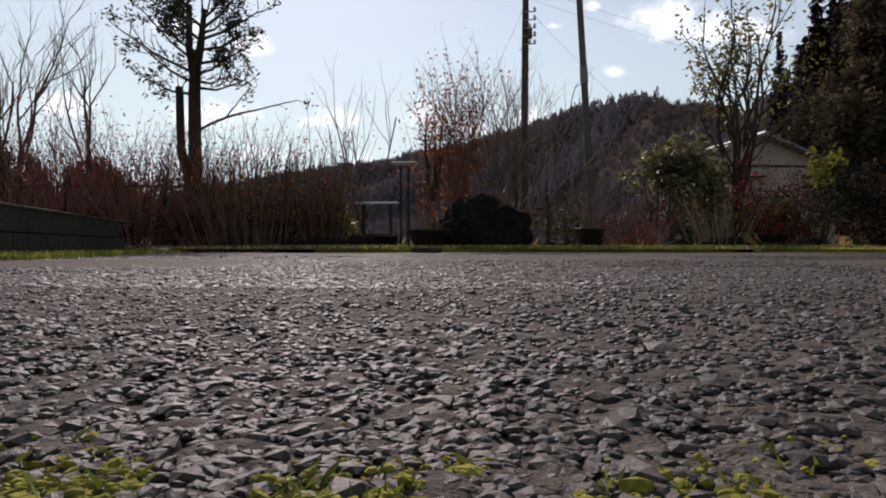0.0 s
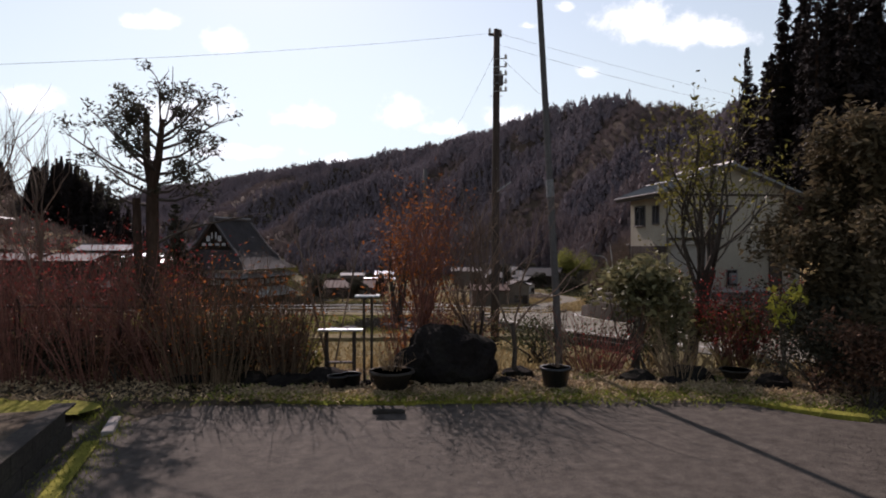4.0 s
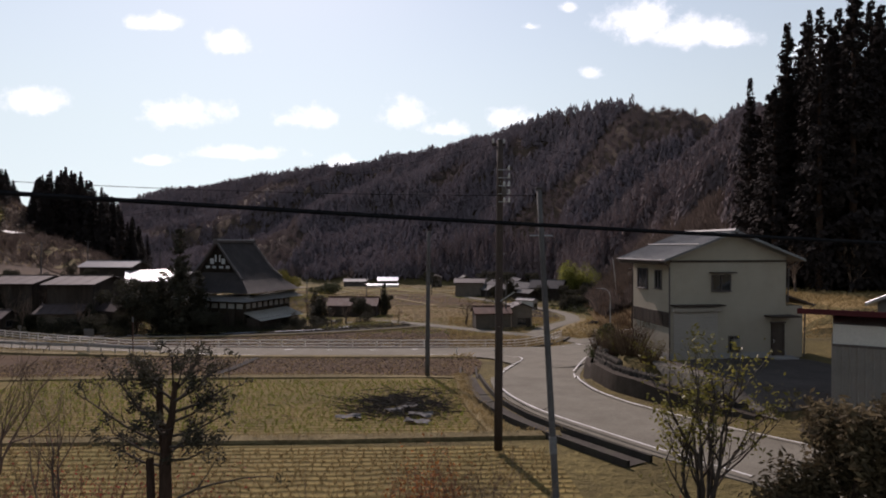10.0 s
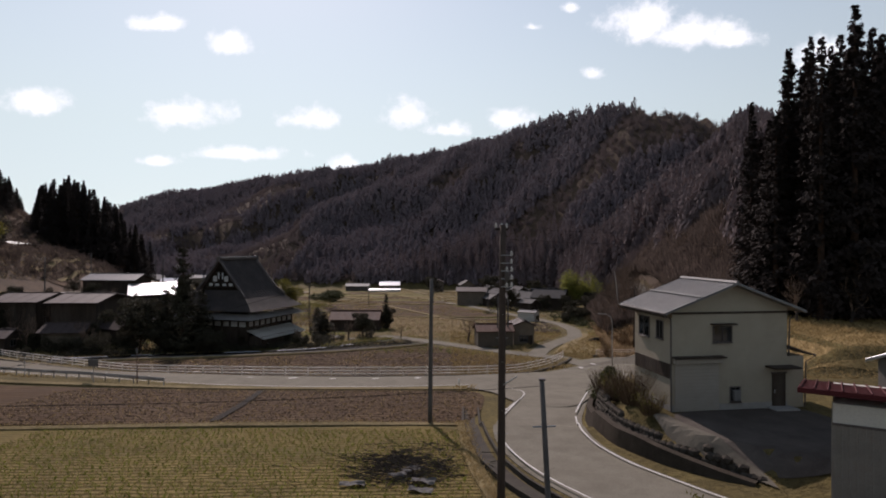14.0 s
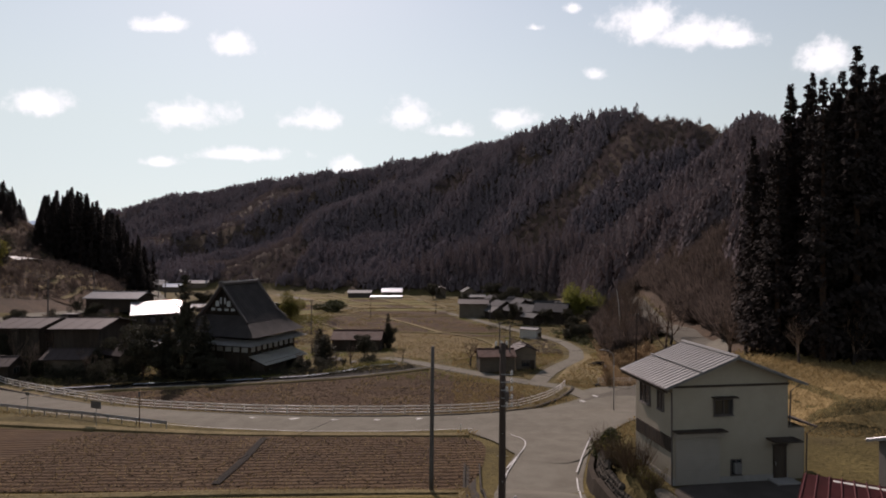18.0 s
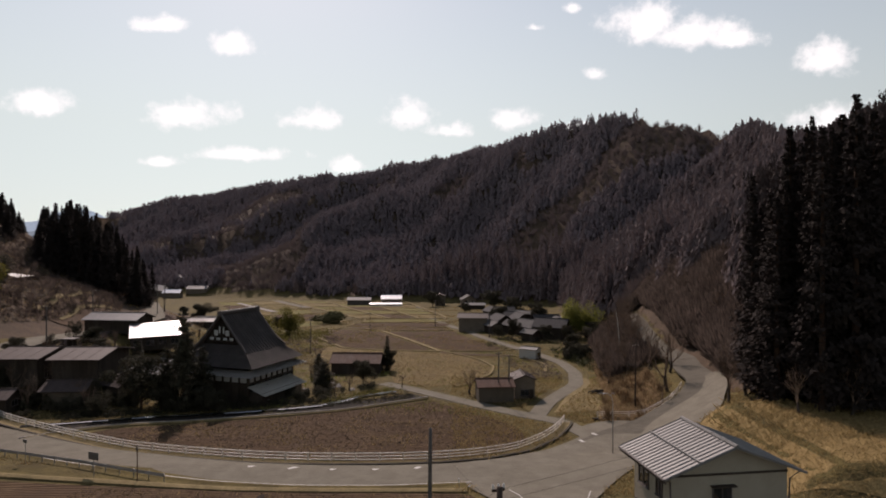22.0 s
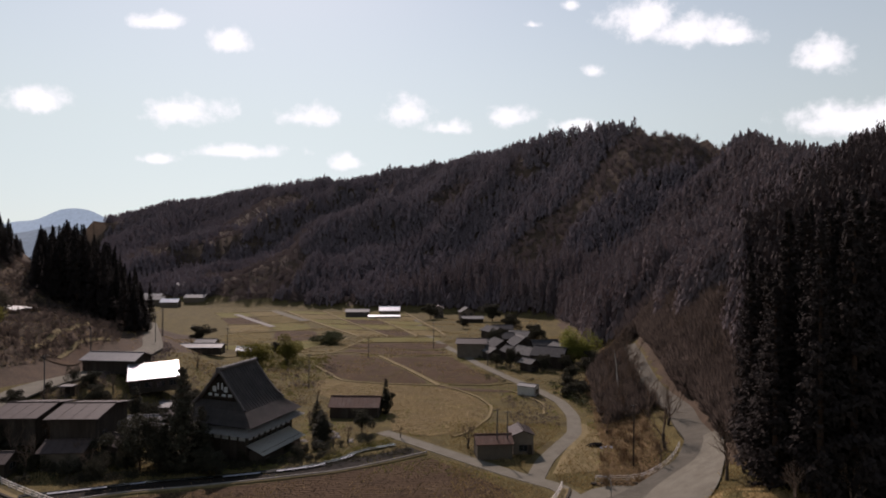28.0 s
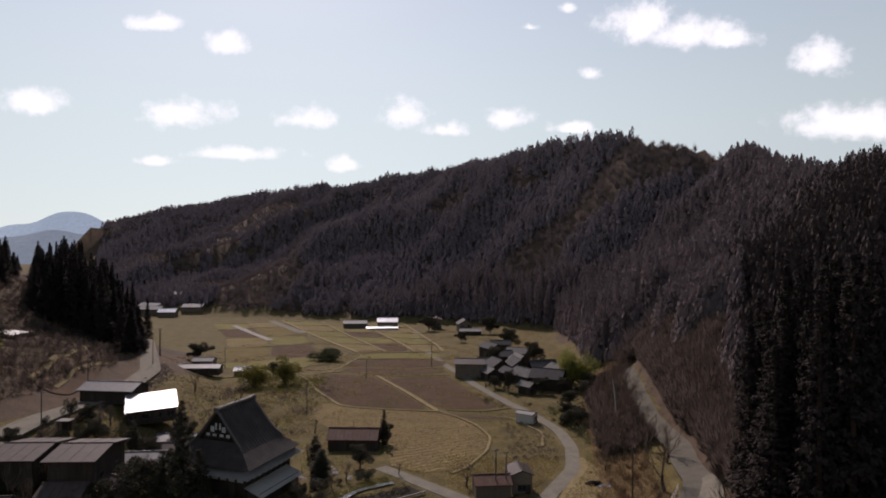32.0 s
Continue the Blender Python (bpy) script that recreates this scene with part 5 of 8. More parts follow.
def temple():
    h = thing("temple", "large dark temple hall with a steep metal-clad hipped gable roof", "temple", (-37.4, 111.7, 0), -20.2)
    part("wall", box((0, .2, -6.2), (13.6, 13.0, 5.0)), DARK_WOOD, h)
    part("podium", box((0, .2, -8.9), (15, 14.4, 1.2), .03), CONCRETE_DARK, h)
    # main roof: steep slopes that flare towards the eaves
    prof = [(0, 6.2), (1.45, 4.45), (2.95, 2.65), (4.45, 1.05), (5.9, -.25), (7.4, -1.4), (8.6, -2.25)]
    ends = [4.9, 4.95, 5.0, 5.1, 5.6, 6.6, 7.6]
    roof = None
    for side in (-1, 1):
        bm = bmesh.new()
        rows = [[bm.verts.new((side * x, e * s, z)) for s in (-1, 1)] for (x, z), e in zip(prof, ends)]
        for a, b in zip(rows, rows[1:]):
            bm.faces.new((a[0], a[1], b[1], b[0]))
        bmesh.ops.solidify(bm, geom=bm.faces[:], thickness=.28)
        bmesh.ops.recalc_face_normals(bm, faces=bm.faces)
        slope = part("roof", bm, DARK_METAL, h)
        for k in range(13):
            y = -4.7 + 9.4 * k / 12

            def make(side=side):
                return tube([(side * x, 0, z + .05) for x, z in prof[:5]], .05, 4)
            shared_part(("temple_seam", side), "seam", make, DARK_METAL, slope, (0, y, 0))
        for s in (-1, 1):
            part("verge", tube([(side * x, s * (e + .02), z + .12) for (x, z), e in zip(prof[:5], ends)], [.24, .24, .24, .24, .22], 6), DARK_METAL, h)
    for s in (-1, 1):
        bm = bmesh.new()
        a = [bm.verts.new(p) for p in ((-4.45, s * 4.7, 1.05), (4.45, s * 4.7, 1.05), (5.9, s * 5.6, -.25), (-5.9, s * 5.6, -.25))]
        b = [bm.verts.new(p) for p in ((-7.4, s * 6.6, -1.4), (7.4, s * 6.6, -1.4), (8.6, s * 7.6, -2.25), (-8.6, s * 7.6, -2.25))]
        bm.faces.new(a)
        bm.faces.new((a[3], a[2], b[1], b[0]))
        bm.faces.new(b)
        bmesh.ops.solidify(bm, geom=bm.faces[:], thickness=.2)
        bmesh.ops.recalc_face_normals(bm, faces=bm.faces)
        part("hip_roof", bm, DARK_METAL, h)
        bm = bmesh.new()
        bm.faces.new([bm.verts.new(p) for p in ((-4.4, s * 4.55, .6), (4.4, s * 4.55, .6), (0, s * 4.55, 6.0))])
        bmesh.ops.solidify(bm, geom=bm.faces[:], thickness=.15)
        gable = part("gable", bm, DARK_WOOD, h)
        for x0, z0, w0, h0 in ((-2.1, 1.75, .75, .45), (-.75, 1.75, .8, .4), (.75, 1.75, .8, .4), (2.1, 1.75, .75, .45), (-1.2, 2.5, .75, .95), (-.42, 2.9, .3, 1.15), (.42, 2.9, .3, 1.15), (1.2, 2.5, .75, .95)):
            part("plaster_panel", box((x0, s * 4.66, z0 + h0 / 2), (w0, .08, h0), .01), WHITE_PLASTER, gable)
        part("barge_beam", box((0, s * 4.75, 1.55), (5.4, .2, .22), .02), DARK_WOOD, gable)
    part("ridge", box((0, 0, 6.42), (.62, 10.3, .5), .06), DARK_METAL, h)
    part("ridge_cap", tube([(0, -5.3, 6.78), (0, -4, 6.7), (0, 4, 6.7), (0, 5.3, 6.78)], .13, 6), SHEET_METAL, h, "pale ridge capping")
    for s in (-1, 1):
        part("ridge_end", box((0, s * 5.25, 6.35), (.9, .18, 1.0), .08), DARK_METAL, h)
    # pent roof round the foot, with its row of tiles
    for turn, half, reach in ((0, 8.9, 8.3), (90, 8.3, 8.9), (180, 8.9, 8.3), (270, 8.3, 8.9)):
        m = Matrix.Rotation(radians(turn), 4, "Z")
        bm = bmesh.new()
        inner = reach - 1.9
        q = [(-half + 1.9, -inner, -2.75), (half - 1.9, -inner, -2.75), (half, -reach, -3.6), (-half, -reach, -3.6)]
        f = bm.faces.new([bm.verts.new(m @ Vector(p)) for p in q])
        bmesh.ops.solidify(bm, geom=[f], thickness=.14)
        bmesh.ops.recalc_face_normals(bm, faces=bm.faces)
        skirt = part("pent_roof", bm, PENT_TILE, h)
        for k in range(28):
            x = -half + 1.0 + (2 * half - 2.0) * k / 27
            key = ("pent", turn)

            def make(m=m, inner=inner, reach=reach):
                return tube([m.to_3x3() @ Vector((0, -inner - .1, -2.72)), m.to_3x3() @ Vector((0, -reach, -3.52))], .055, 4)
            o = m @ Vector((x, 0, 0))
            shared_part(key, "batten", make, PENT_TILE, skirt, (o.x, o.y, 0))
    # posts, plaster panels and sliding screens below the eaves
    for k in range(9):
        y = -6.2 + 12.6 * k / 8
        shared_part("temple_post", "post", lambda: box((0, 0, -6.2), (.24, .24, 5.0), .02), DARK_WOOD, h, (6.95, y, 0))
        shared_part("temple_post", "post", None, DARK_WOOD, h, (-6.9 + 13.7 * k / 8, -6.4, 0))
        if k < 8:
            shared_part("temple_panel", "plaster_panel", lambda: box((0, 0, -4.5), (.06, 1.2, .8), .01), WHITE_PLASTER, h, (6.86, y + .79, 0))
            win = shared_part("temple_screen", "screen", lambda: box((0, 0, -6.4), (.05, 1.3, 2.3), .01), GLASS, h, (6.85, y + .79, 0))
            shared_part("temple_panel_y", "plaster_panel", lambda: box((0, 0, -4.5), (1.3, .06, .8), .01), WHITE_PLASTER, h, (-6.05 + 13.7 * k / 8, -6.34, 0))
    # low annex along the sunny flank under a pale tiled slope
    part("annex_wall", box((8.5, -.6, -7.6), (2.6, 11.4, 2.4), .02), DARK_WOOD, h)
    bm = bmesh.new()
    f = bm.faces.new([bm.verts.new(q) for q in ((7.05, -6.8, -5.5), (7.05, 5.6, -5.5), (10.6, 5.6, -6.75), (10.6, -6.8, -6.75))])
    bmesh.ops.solidify(bm, geom=[f], thickness=.14)
    bmesh.ops.recalc_face_normals(bm, faces=bm.faces)
    annex = part("annex_roof", bm, CREAM_SHEET, h, "pale ribbed lean-to roof")
    for k in range(24):
        shared_part("annex_batten", "batten", lambda: tube([(7.1, 0, -5.44), (10.58, 0, -6.68)], .06, 4), CREAM_SHEET, annex, (0, -6.6 + 12.0 * k / 23, 0))
    part("veranda", box((7.4, .2, -7.6), (1.1, 13.4, .12), .02), DARK_WOOD, h)
    return h


temple()


def village_house(name, label, at, turn, w, d, h, rise, roof, wall, windows=2, ribs=0, over=.6, floors=1, category="house"):
    t = thing(name, label, category, at, turn)
    part("wall", gable_walls(w, d, h, rise * .96), wall, t)
    part("plinth", box((0, 0, .1), (w + .06, d + .06, .4)), CONCRETE_DARK, t)
    gable_roof(t, w, d, h, rise, over, .14, roof, roof, ribs, roof)
    for f in range(floors):
        z = .8 + f * 2.7
        for k in range(windows):
            x = -w / 2 + w * (k + .5) / windows
            window(t, (x, -d / 2, z), min(1.5, w / windows * .6), min(1.1, h * .4))
        for k in range(max(1, windows - 1)):
            window(t, (w / 2, -d / 2 + d * (k + .5) / max(1, windows - 1), z), min(1.5, d * .3), min(1.1, h * .4), 90)
    part("door", box((w * .3, -d / 2 - .02, .95), (.9, .08, 1.9), .01), DARK_WOOD, t)
    return t


def at_ground(x, y, sink=.15):
    return (x, y, float(ground_z(x, y)) - sink)


# sheds and farm buildings near the roads
sh = thing("shed", "corrugated shed with pale upper walls and a dark red roof", "shed", (17.7, 23.6, -1.2), -32)
part("wall", box((0, 0, 1.55), (4.7, 4.2, 3.1)), CORRUGATED, sh)
part("wall", box((0, 0, 3.45), (4.72, 4.22, .8), .01), CREAM_SHEET, sh, "pale painted upper sheets")
for k in range(20):
    shared_part("shed_rib", "corrugation", lambda: tube([(0, 0, .05), (0, 0, 3.05)], .05, 6), CORRUGATED, sh, (-2.3 + k * .24, -2.11, 0))
    shared_part("shed_rib", "corrugation", None, CORRUGATED, sh, (-2.36, -2.05 + k * .215, 0))
part("band", box((0, -2.13, 3.08), (4.76, .05, .09), .01), DARK_METAL, sh)
bm = bmesh.new()
q = [(-3.5, -2.7, 4.4), (3.0, -2.7, 4.4), (3.0, 2.7, 3.75), (-3.5, 2.7, 3.75)]
f = bm.faces.new([bm.verts.new(p) for p in q])
bmesh.ops.solidify(bm, geom=[f], thickness=.12)
bmesh.ops.recalc_face_normals(bm, faces=bm.faces)
rf = part("roof", bm, RED_ROOF, sh)
for k in range(15):
    shared_part("red_rib", "batten", lambda: tube([(0, -2.7, 4.44), (0, 2.7, 3.79)], .035, 4), RED_ROOF, rf, (-3.4 + k * .45, 0, 0))
part("fascia", box((-.25, -2.73, 4.33), (6.5, .05, .2), .01), RED_ROOF, sh)

village_house("shed", "shed with a glaring metal roof beside the yard", (25.3, 30.6, -1.45), 96, 4.2, 4.6, 4.0, .8, BRIGHT_ROOF, CORRUGATED, 1, 6, .4, 1, "shed")
village_house("farm_house", "low brown-roofed farmhouse among garden trees", (-71.9, 108, -5.2), 92, 11, 7.2, 4.6, .95, BROWN_ROOF, DARK_WOOD, 2, 4, .8)
village_house("farm_house", "wide brown-roofed farmhouse with timber walls", (-61.9, 108, -5.4), 92, 11, 7.4, 4.7, 1.0, BROWN_ROOF, DARK_WOOD, 2, 4, .8)
village_house("farm_shed", "small lean brown-roofed shed beside the farmhouse", at_ground(-61.6, 101.2), 94, 4.8, 6.4, 3.5, 1.0, BROWN_ROOF, TAN_WALL, 1, 6, .6, 1, "shed")
village_house("farm_shed", "small brown-roofed outhouse by the fence", at_ground(-54.8, 104), 62, 3.6, 4.6, 3.7, 1.0, BROWN_ROOF, DARK_WOOD, 1, 6, .5, 1, "shed")
village_house("farm_shed", "low weathered shed under a brown roof", at_ground(-70.5, 96.5), 96, 4.6, 5.4, 2.4, .9, BROWN_ROOF, DARK_WOOD, 1, 6, .5, 1, "shed")
village_house("farm_shed", "dark lean outhouse behind the farmhouse", at_ground(-58.5, 121), 95, 5, 8, 2.8, 1.0, TILE, DARK_WOOD, 2, 0, .6, 1, "shed")
village_house("farm_shed", "small dark shed beside the barn yard", at_ground(-55.5, 129), 95, 4, 7, 2.6, .9, BROWN_ROOF, DARK_WOOD, 1, 0, .6, 1, "shed")
b = thing("barn", "long barn with a glaring bare metal roof", "barn", (-67.4, 144.5, -5.4), 30)
part("wall", box((-.7, 0, 1.4), (10.2, 7.2, 3.0)), DARK_WOOD, b)
bm = bmesh.new()
f = bm.faces.new([bm.verts.new(p) for p in ((-6.4, -4.4, 3.0), (4.7, -4.4, 3.2), (5.2, 4.0, 5.5), (-5.8, 4.0, 5.3))])
bmesh.ops.solidify(bm, geom=[f], thickness=.14)
bmesh.ops.recalc_face_normals(bm, faces=bm.faces)
rf = part("roof", bm, BRIGHT_ROOF, b)
for k in range(4):
    window(b, (-4.6 + 2.6 * k, -3.6, 1.1), 1.6, 1.2)
village_house("farm_house", "long grey-roofed house behind the barn", at_ground(-79.5, 150), 84, 7, 13, 3.2, 1.2, TILE, DARK_WOOD, 2, 0)
village_house("farm_shed", "low grey shed beside the barn", at_ground(-58, 137), 95, 5, 9, 2.5, .8, TILE, DARK_WOOD, 2, 0, .5, 1, "shed")
village_house("shed", "long shed with a rusty sheet roof", at_ground(-19.8, 138), 88, 6.4, 10.5, 2.8, 1.5, RUST_ROOF, DARK_WOOD, 2, 12, .4, 1, "shed")
village_house("shed", "grey shed with a brown sheet roof by the lane", at_ground(8.3, 107.5), 95, 4.6, 6.0, 2.9, .9, RUST_ROOF, TAN_WALL, 2, 8, .3, 1, "shed")
village_house("shed", "taller grey shed standing behind the first", at_ground(13.5, 110.5), 5, 3.6, 4.6, 3.6, .7, BROWN_ROOF, TAN_WALL, 1, 6, .3, 1, "shed")
village_house("shed", "small flat grey hut beside the lane", at_ground(21.5, 160.5), 60, 3.4, 4.6, 2.6, .35, VILLAGE_METAL, CREAM_SHEET, 1, 0, .2, 1, "shed")
village_house("house", "two-storey tan house with a low grey roof", at_ground(9.5, 226), 85, 7, 10, 5.4, 1.2, BROWN_ROOF, TAN_WALL, 2, 0, .6, 2)
for x, y, tt, w, d, hh, rise, rf in ((16.5, 221, 22, 5, 7, 3.0, 1.3, VILLAGE_SHEET), (23.5, 217, 32, 5, 7, 3.4, 1.4, VILLAGE_TILE), (17.5, 240, 76, 6, 8, 4.0, 1.6, VILLAGE_TILE), (27, 228, 14, 6, 8, 4.8, 2.0, VILLAGE_TILE), (36, 226, 100, 6, 9, 4.2, 1.9, VILLAGE_TILE), (30, 244, 12, 6, 9, 4.6, 2.0, VILLAGE_SHEET), (22, 285, 28, 7, 10, 5.2, 1.8, VILLAGE_TILE), (28, 305, 92, 6, 9, 4.6, 1.6, VILLAGE_TILE), (26.5, 196, 40, 3.6, 4.6, 3.0, .9, VILLAGE_SHEET)):
    village_house("house", "dark timber house close among its neighbours", at_ground(x, y), tt, w, d, hh, rise, rf, DARK_WOOD, 2)
village_house("house", "dark timber house with a grey tiled roof", at_ground(20, 232), 20, 7, 8, 4.0, 2.1, VILLAGE_TILE, DARK_WOOD, 2)
village_house("house", "dark house with a pale metal roof", at_ground(28, 212), 38, 6.4, 8, 3.6, 1.9, VILLAGE_SHEET, DARK_WOOD, 2, 8)
village_house("house", "wide dark house with a black tiled roof", at_ground(34.5, 204), 64, 8, 10, 4.4, 2.2, VILLAGE_TILE, DARK_WOOD, 2)
village_house("house", "small dark house behind the bamboo", at_ground(40, 218), 18, 6, 8, 4.0, 1.8, VILLAGE_SHEET, DARK_WOOD, 1, 8)
village_house("house", "dark tiled house at the lane's upper end", at_ground(24, 262), 80, 7, 9, 4.4, 1.9, VILLAGE_TILE, DARK_WOOD, 2)
village_house("house", "dark house with a grey sheet roof", at_ground(33, 275), 60, 7, 9, 4.2, 1.7, VILLAGE_SHEET, DARK_WOOD, 2)
village_house("house", "distant house with a pale gable under the hill", at_ground(14, 418), 10, 9, 9, 5.5, 2.6, VILLAGE_SHEET, TAN_WALL, 2, 0, .6, 2)
village_house("house", "distant small brown house under the hill", at_ground(-5, 432), 0, 7, 8, 7.0, 1.4, BROWN_ROOF, TAN_WALL, 2, 0, .6, 2)
village_house("house", "distant low house with a green roof", at_ground(17, 392), 92, 6, 13, 3.0, 1.2, VILLAGE_METAL, DARK_WOOD, 2)
village_house("barn", "distant blue-grey barn at the valley's far side", at_ground(-62, 438), 92, 8, 16, 4.0, 1.6, VILLAGE_METAL, DARK_METAL, 2, 0, .5, 1, "barn")
village_house("barn", "distant barn with a glaring metal roof", at_ground(-40, 446), 92, 9, 14, 4.5, 2.4, BRIGHT_ROOF, TAN_WALL, 2, 0, .5, 1, "barn")
village_house("greenhouse", "distant low greenhouse with a pale cover", at_ground(-42, 425), 94, 4, 22, 1.6, .8, BRIGHT_ROOF, CREAM_SHEET, 2, 0, .1, 1, "greenhouse")
for k, (x, y, tt, w, d, hh, rf) in enumerate(((-255, 545, 80, 11, 20, 6, VILLAGE_METAL), (-235, 530, 95, 9, 14, 5, BRIGHT_ROOF), (-270, 575, 70, 12, 22, 6, TILE), (-225, 560, 88, 10, 18, 5, TILE), (-250, 600, 90, 12, 18, 6, VILLAGE_METAL))):
    village_house("house", "distant grey-roofed building in the far village", at_ground(x, y), tt, w, d, hh, 2.4, rf, TAN_WALL, 2)
village_house("shed", "low dark roadside shed with a pale roof edge", at_ground(-88, 224), 92, 5, 15, 2.6, .9, TILE, DARK_WOOD, 2, 0, .5, 1, "shed")
village_house("shed", "small shed with a shining roof beside the paddies", at_ground(-73, 228), 92, 4, 6.5, 2.4, 1.0, BRIGHT_ROOF, DARK_WOOD, 1, 0, .4, 1, "shed")
village_house("shed", "small shed with a pale roof at the road's bend", at_ground(-97, 252), 90, 5, 8, 2.8, 1.0, VILLAGE_METAL, TAN_WALL, 1, 0, .4, 1, "shed")
shelter = thing("bus_shelter", "small dark roadside shelter with a low roof", "shelter", at_ground(-77.5, 127))
part("wall", box((0, .7, 1.1), (2.0, .12, 2.2), .02), DARK_WOOD, shelter)
part("roof", box((0, 0, 2.35), (2.8, 2.2, .22), .05), DARK_METAL, shelter)
for k in (-1, 1):
    part("post", box((k * .95, -.7, 1.15), (.12, .12, 2.3), .01), DARK_WOOD, shelter)

# ---------------------------------------------------------------- vegetation
def grow(r, start, way, length, radius, level, out, tips, split=3, bend=.25, shrink=.68, up=.15, sides=5, steps=5):
    """One limb and, from it, its branches: tapered tubes gathered in out, ends in tips."""
    p, d = np.array(start, float), np.array(way, float)
    pts, dirs = [p.copy()], [d.copy()]
    for _ in range(steps):
        d = d + r.normal(0, bend, 3) * .35 + np.array([0, 0, up * .3])
        d /= np.linalg.norm(d)
        p = p + d * length / steps
        pts.append(p.copy())
        dirs.append(d.copy())
    end = .45 if level else .2
    out.append(tube_arrays(pts, np.linspace(radius, radius * end, steps + 1), sides))
    if level == 0:
        tips.append(pts[-1])
        tips.append(pts[-2])
        return
    for k in range(split):
        f = r.uniform(.35, 1.0) if k else 1.0
        i = min(int(f * steps), steps)
        a = r.normal(0, 1, 3)
        a -= a.dot(dirs[i]) * dirs[i]
        a /= np.linalg.norm(a) + 1e-9
        spread_ = r.uniform(.35, .95)
        w = dirs[i] + a * spread_
        w /= np.linalg.norm(w)
        grow(r, pts[i], w, length * shrink * r.uniform(.75, 1.15), max(radius * .52, .003), level - 1, out, tips, split, bend, shrink, up, 4 if level > 1 else 3, max(3, steps - 1))


def leaf_arrays(r, centres, per, size, spread_, flat=0.0, ratio=.45):
    """Leaves: small folded quads scattered round the given centres."""
    c = np.repeat(np.asarray(centres, float), per, 0)
    n = len(c)
    c = c + r.normal(0, spread_, (n, 3)) * np.array([1, 1, 1 - flat])
    a = r.normal(0, 1, (n, 3)) * np.array([1, 1, .7])
    a /= np.linalg.norm(a, axis=1)[:, None] + 1e-9
    b = np.cross(a, r.normal(0, 1, (n, 3)))
    b /= np.linalg.norm(b, axis=1)[:, None] + 1e-9
    s = size * r.uniform(.6, 1.4, (n, 1))
    v = np.stack([c - a * s, c - b * s * ratio, c + a * s, c + b * s * ratio], 1).reshape(-1, 3)
    return v, np.arange(n * 4).reshape(-1, 4)


def bare_tree(name, label, at, seed, height, radius, trunks=1, level=4, split=3, lean=.1, bark=None, twig=None, leaves=None, per=3, leaf=.03, scatter=.06, up=.25, first=.35, category="tree", shrink=.68, bend=.25):
    """A leafless or thinly leaved tree: trunk, limbs, twigs and, where given, leaves."""
    r = np.random.default_rng(seed)
    t = thing(name, label, category, at, 0)
    trunk, twigs, tips = [], [], []
    for k in range(trunks):
        a = r.uniform(0, 6.28)
        d = np.array([math.cos(a) * lean * (1 + (trunks > 1)), math.sin(a) * lean * (1 + (trunks > 1)), 1.0])
        d /= np.linalg.norm(d)
        o = np.array([math.cos(a), math.sin(a), 0]) * radius * .8 * (trunks > 1)
        top = o + d * height * first * r.uniform(.85, 1.15)
        mid = (o + top) / 2 + r.normal(0, radius * .5, 3)
        trunk.append(tube_arrays([o + (0, 0, -.1), (o + mid) / 2, mid, top], [radius * 1.15, radius, radius * .9, radius * .75], 7))
        for j in range(split + 1):
            w = d + np.array([*r.normal(0, .5, 2), r.uniform(0, .5)])
            w /= np.linalg.norm(w)
            grow(r, mid + (top - mid) * r.uniform(.3, 1), w, height * (1 - first) * .52, radius * .5, level - 1, twigs, tips, split, bend, shrink, up)
    v, f = join_arrays(trunk)
    part("trunk", fast_mesh("trunk", v, f, bark or BARK, True), None, t)
    v, f = join_arrays(twigs)
    part("branchwork", fast_mesh("branchwork", v, f, twig or TWIG, True), None, t)
    if leaves:
        v, f = leaf_arrays(r, tips, per, leaf, scatter)
        part("crown", fast_mesh("crown", v, f, leaves), None, t)
    return t


def bush(name, label, at, seed, size, leaves, count, leaf, category="shrub", stems=True, droop=0.0, lumps=7, high=.95):
    """A leafy shrub: lumps of leaves round a few stems, with an uneven outline."""
    r = np.random.default_rng(seed)
    t = thing(name, label, category, at)
    s = np.array(size, float)
    lump = r.normal(0, .36, (lumps, 3)) * s * np.array([1, 1, .7]) + np.array([0, 0, s[2] * high])
    lump[:, 2] = np.clip(lump[:, 2], s[2] * .25, None)
    i = r.integers(0, lumps, count)
    d = r.normal(0, 1, (count, 3))
    d /= np.linalg.norm(d, axis=1)[:, None]
    c = lump[i] + d * s * (.42 * r.uniform(.55, 1.12, (count, 1)))
    c[:, 2] = np.clip(c[:, 2], .04, None)
    v, f = leaf_arrays(r, c, 1, leaf, leaf * .5)
    if droop:
        v = v.reshape(-1, 4, 3)
        v[:, 2, 2] -= droop * leaf
        v = v.reshape(-1, 3)
    part("crown", fast_mesh("crown", v, f, leaves), None, t)
    if stems:
        out = []
        for k in range(lumps):
            m = lump[k] * np.array([.45, .45, .5]) + r.normal(0, .05, 3)
            out.append(tube_arrays([(r.normal(0, s[0] * .08), r.normal(0, s[1] * .08), -.05), m, lump[k]], [.022 * s[2] + .006, .015 * s[2] + .004, .006], 5))
        v, f = join_arrays(out)
        tagged(part("stemwork", fast_mesh("stemwork", v, f, BARK, True), None, t), kind="stuff")
    return t


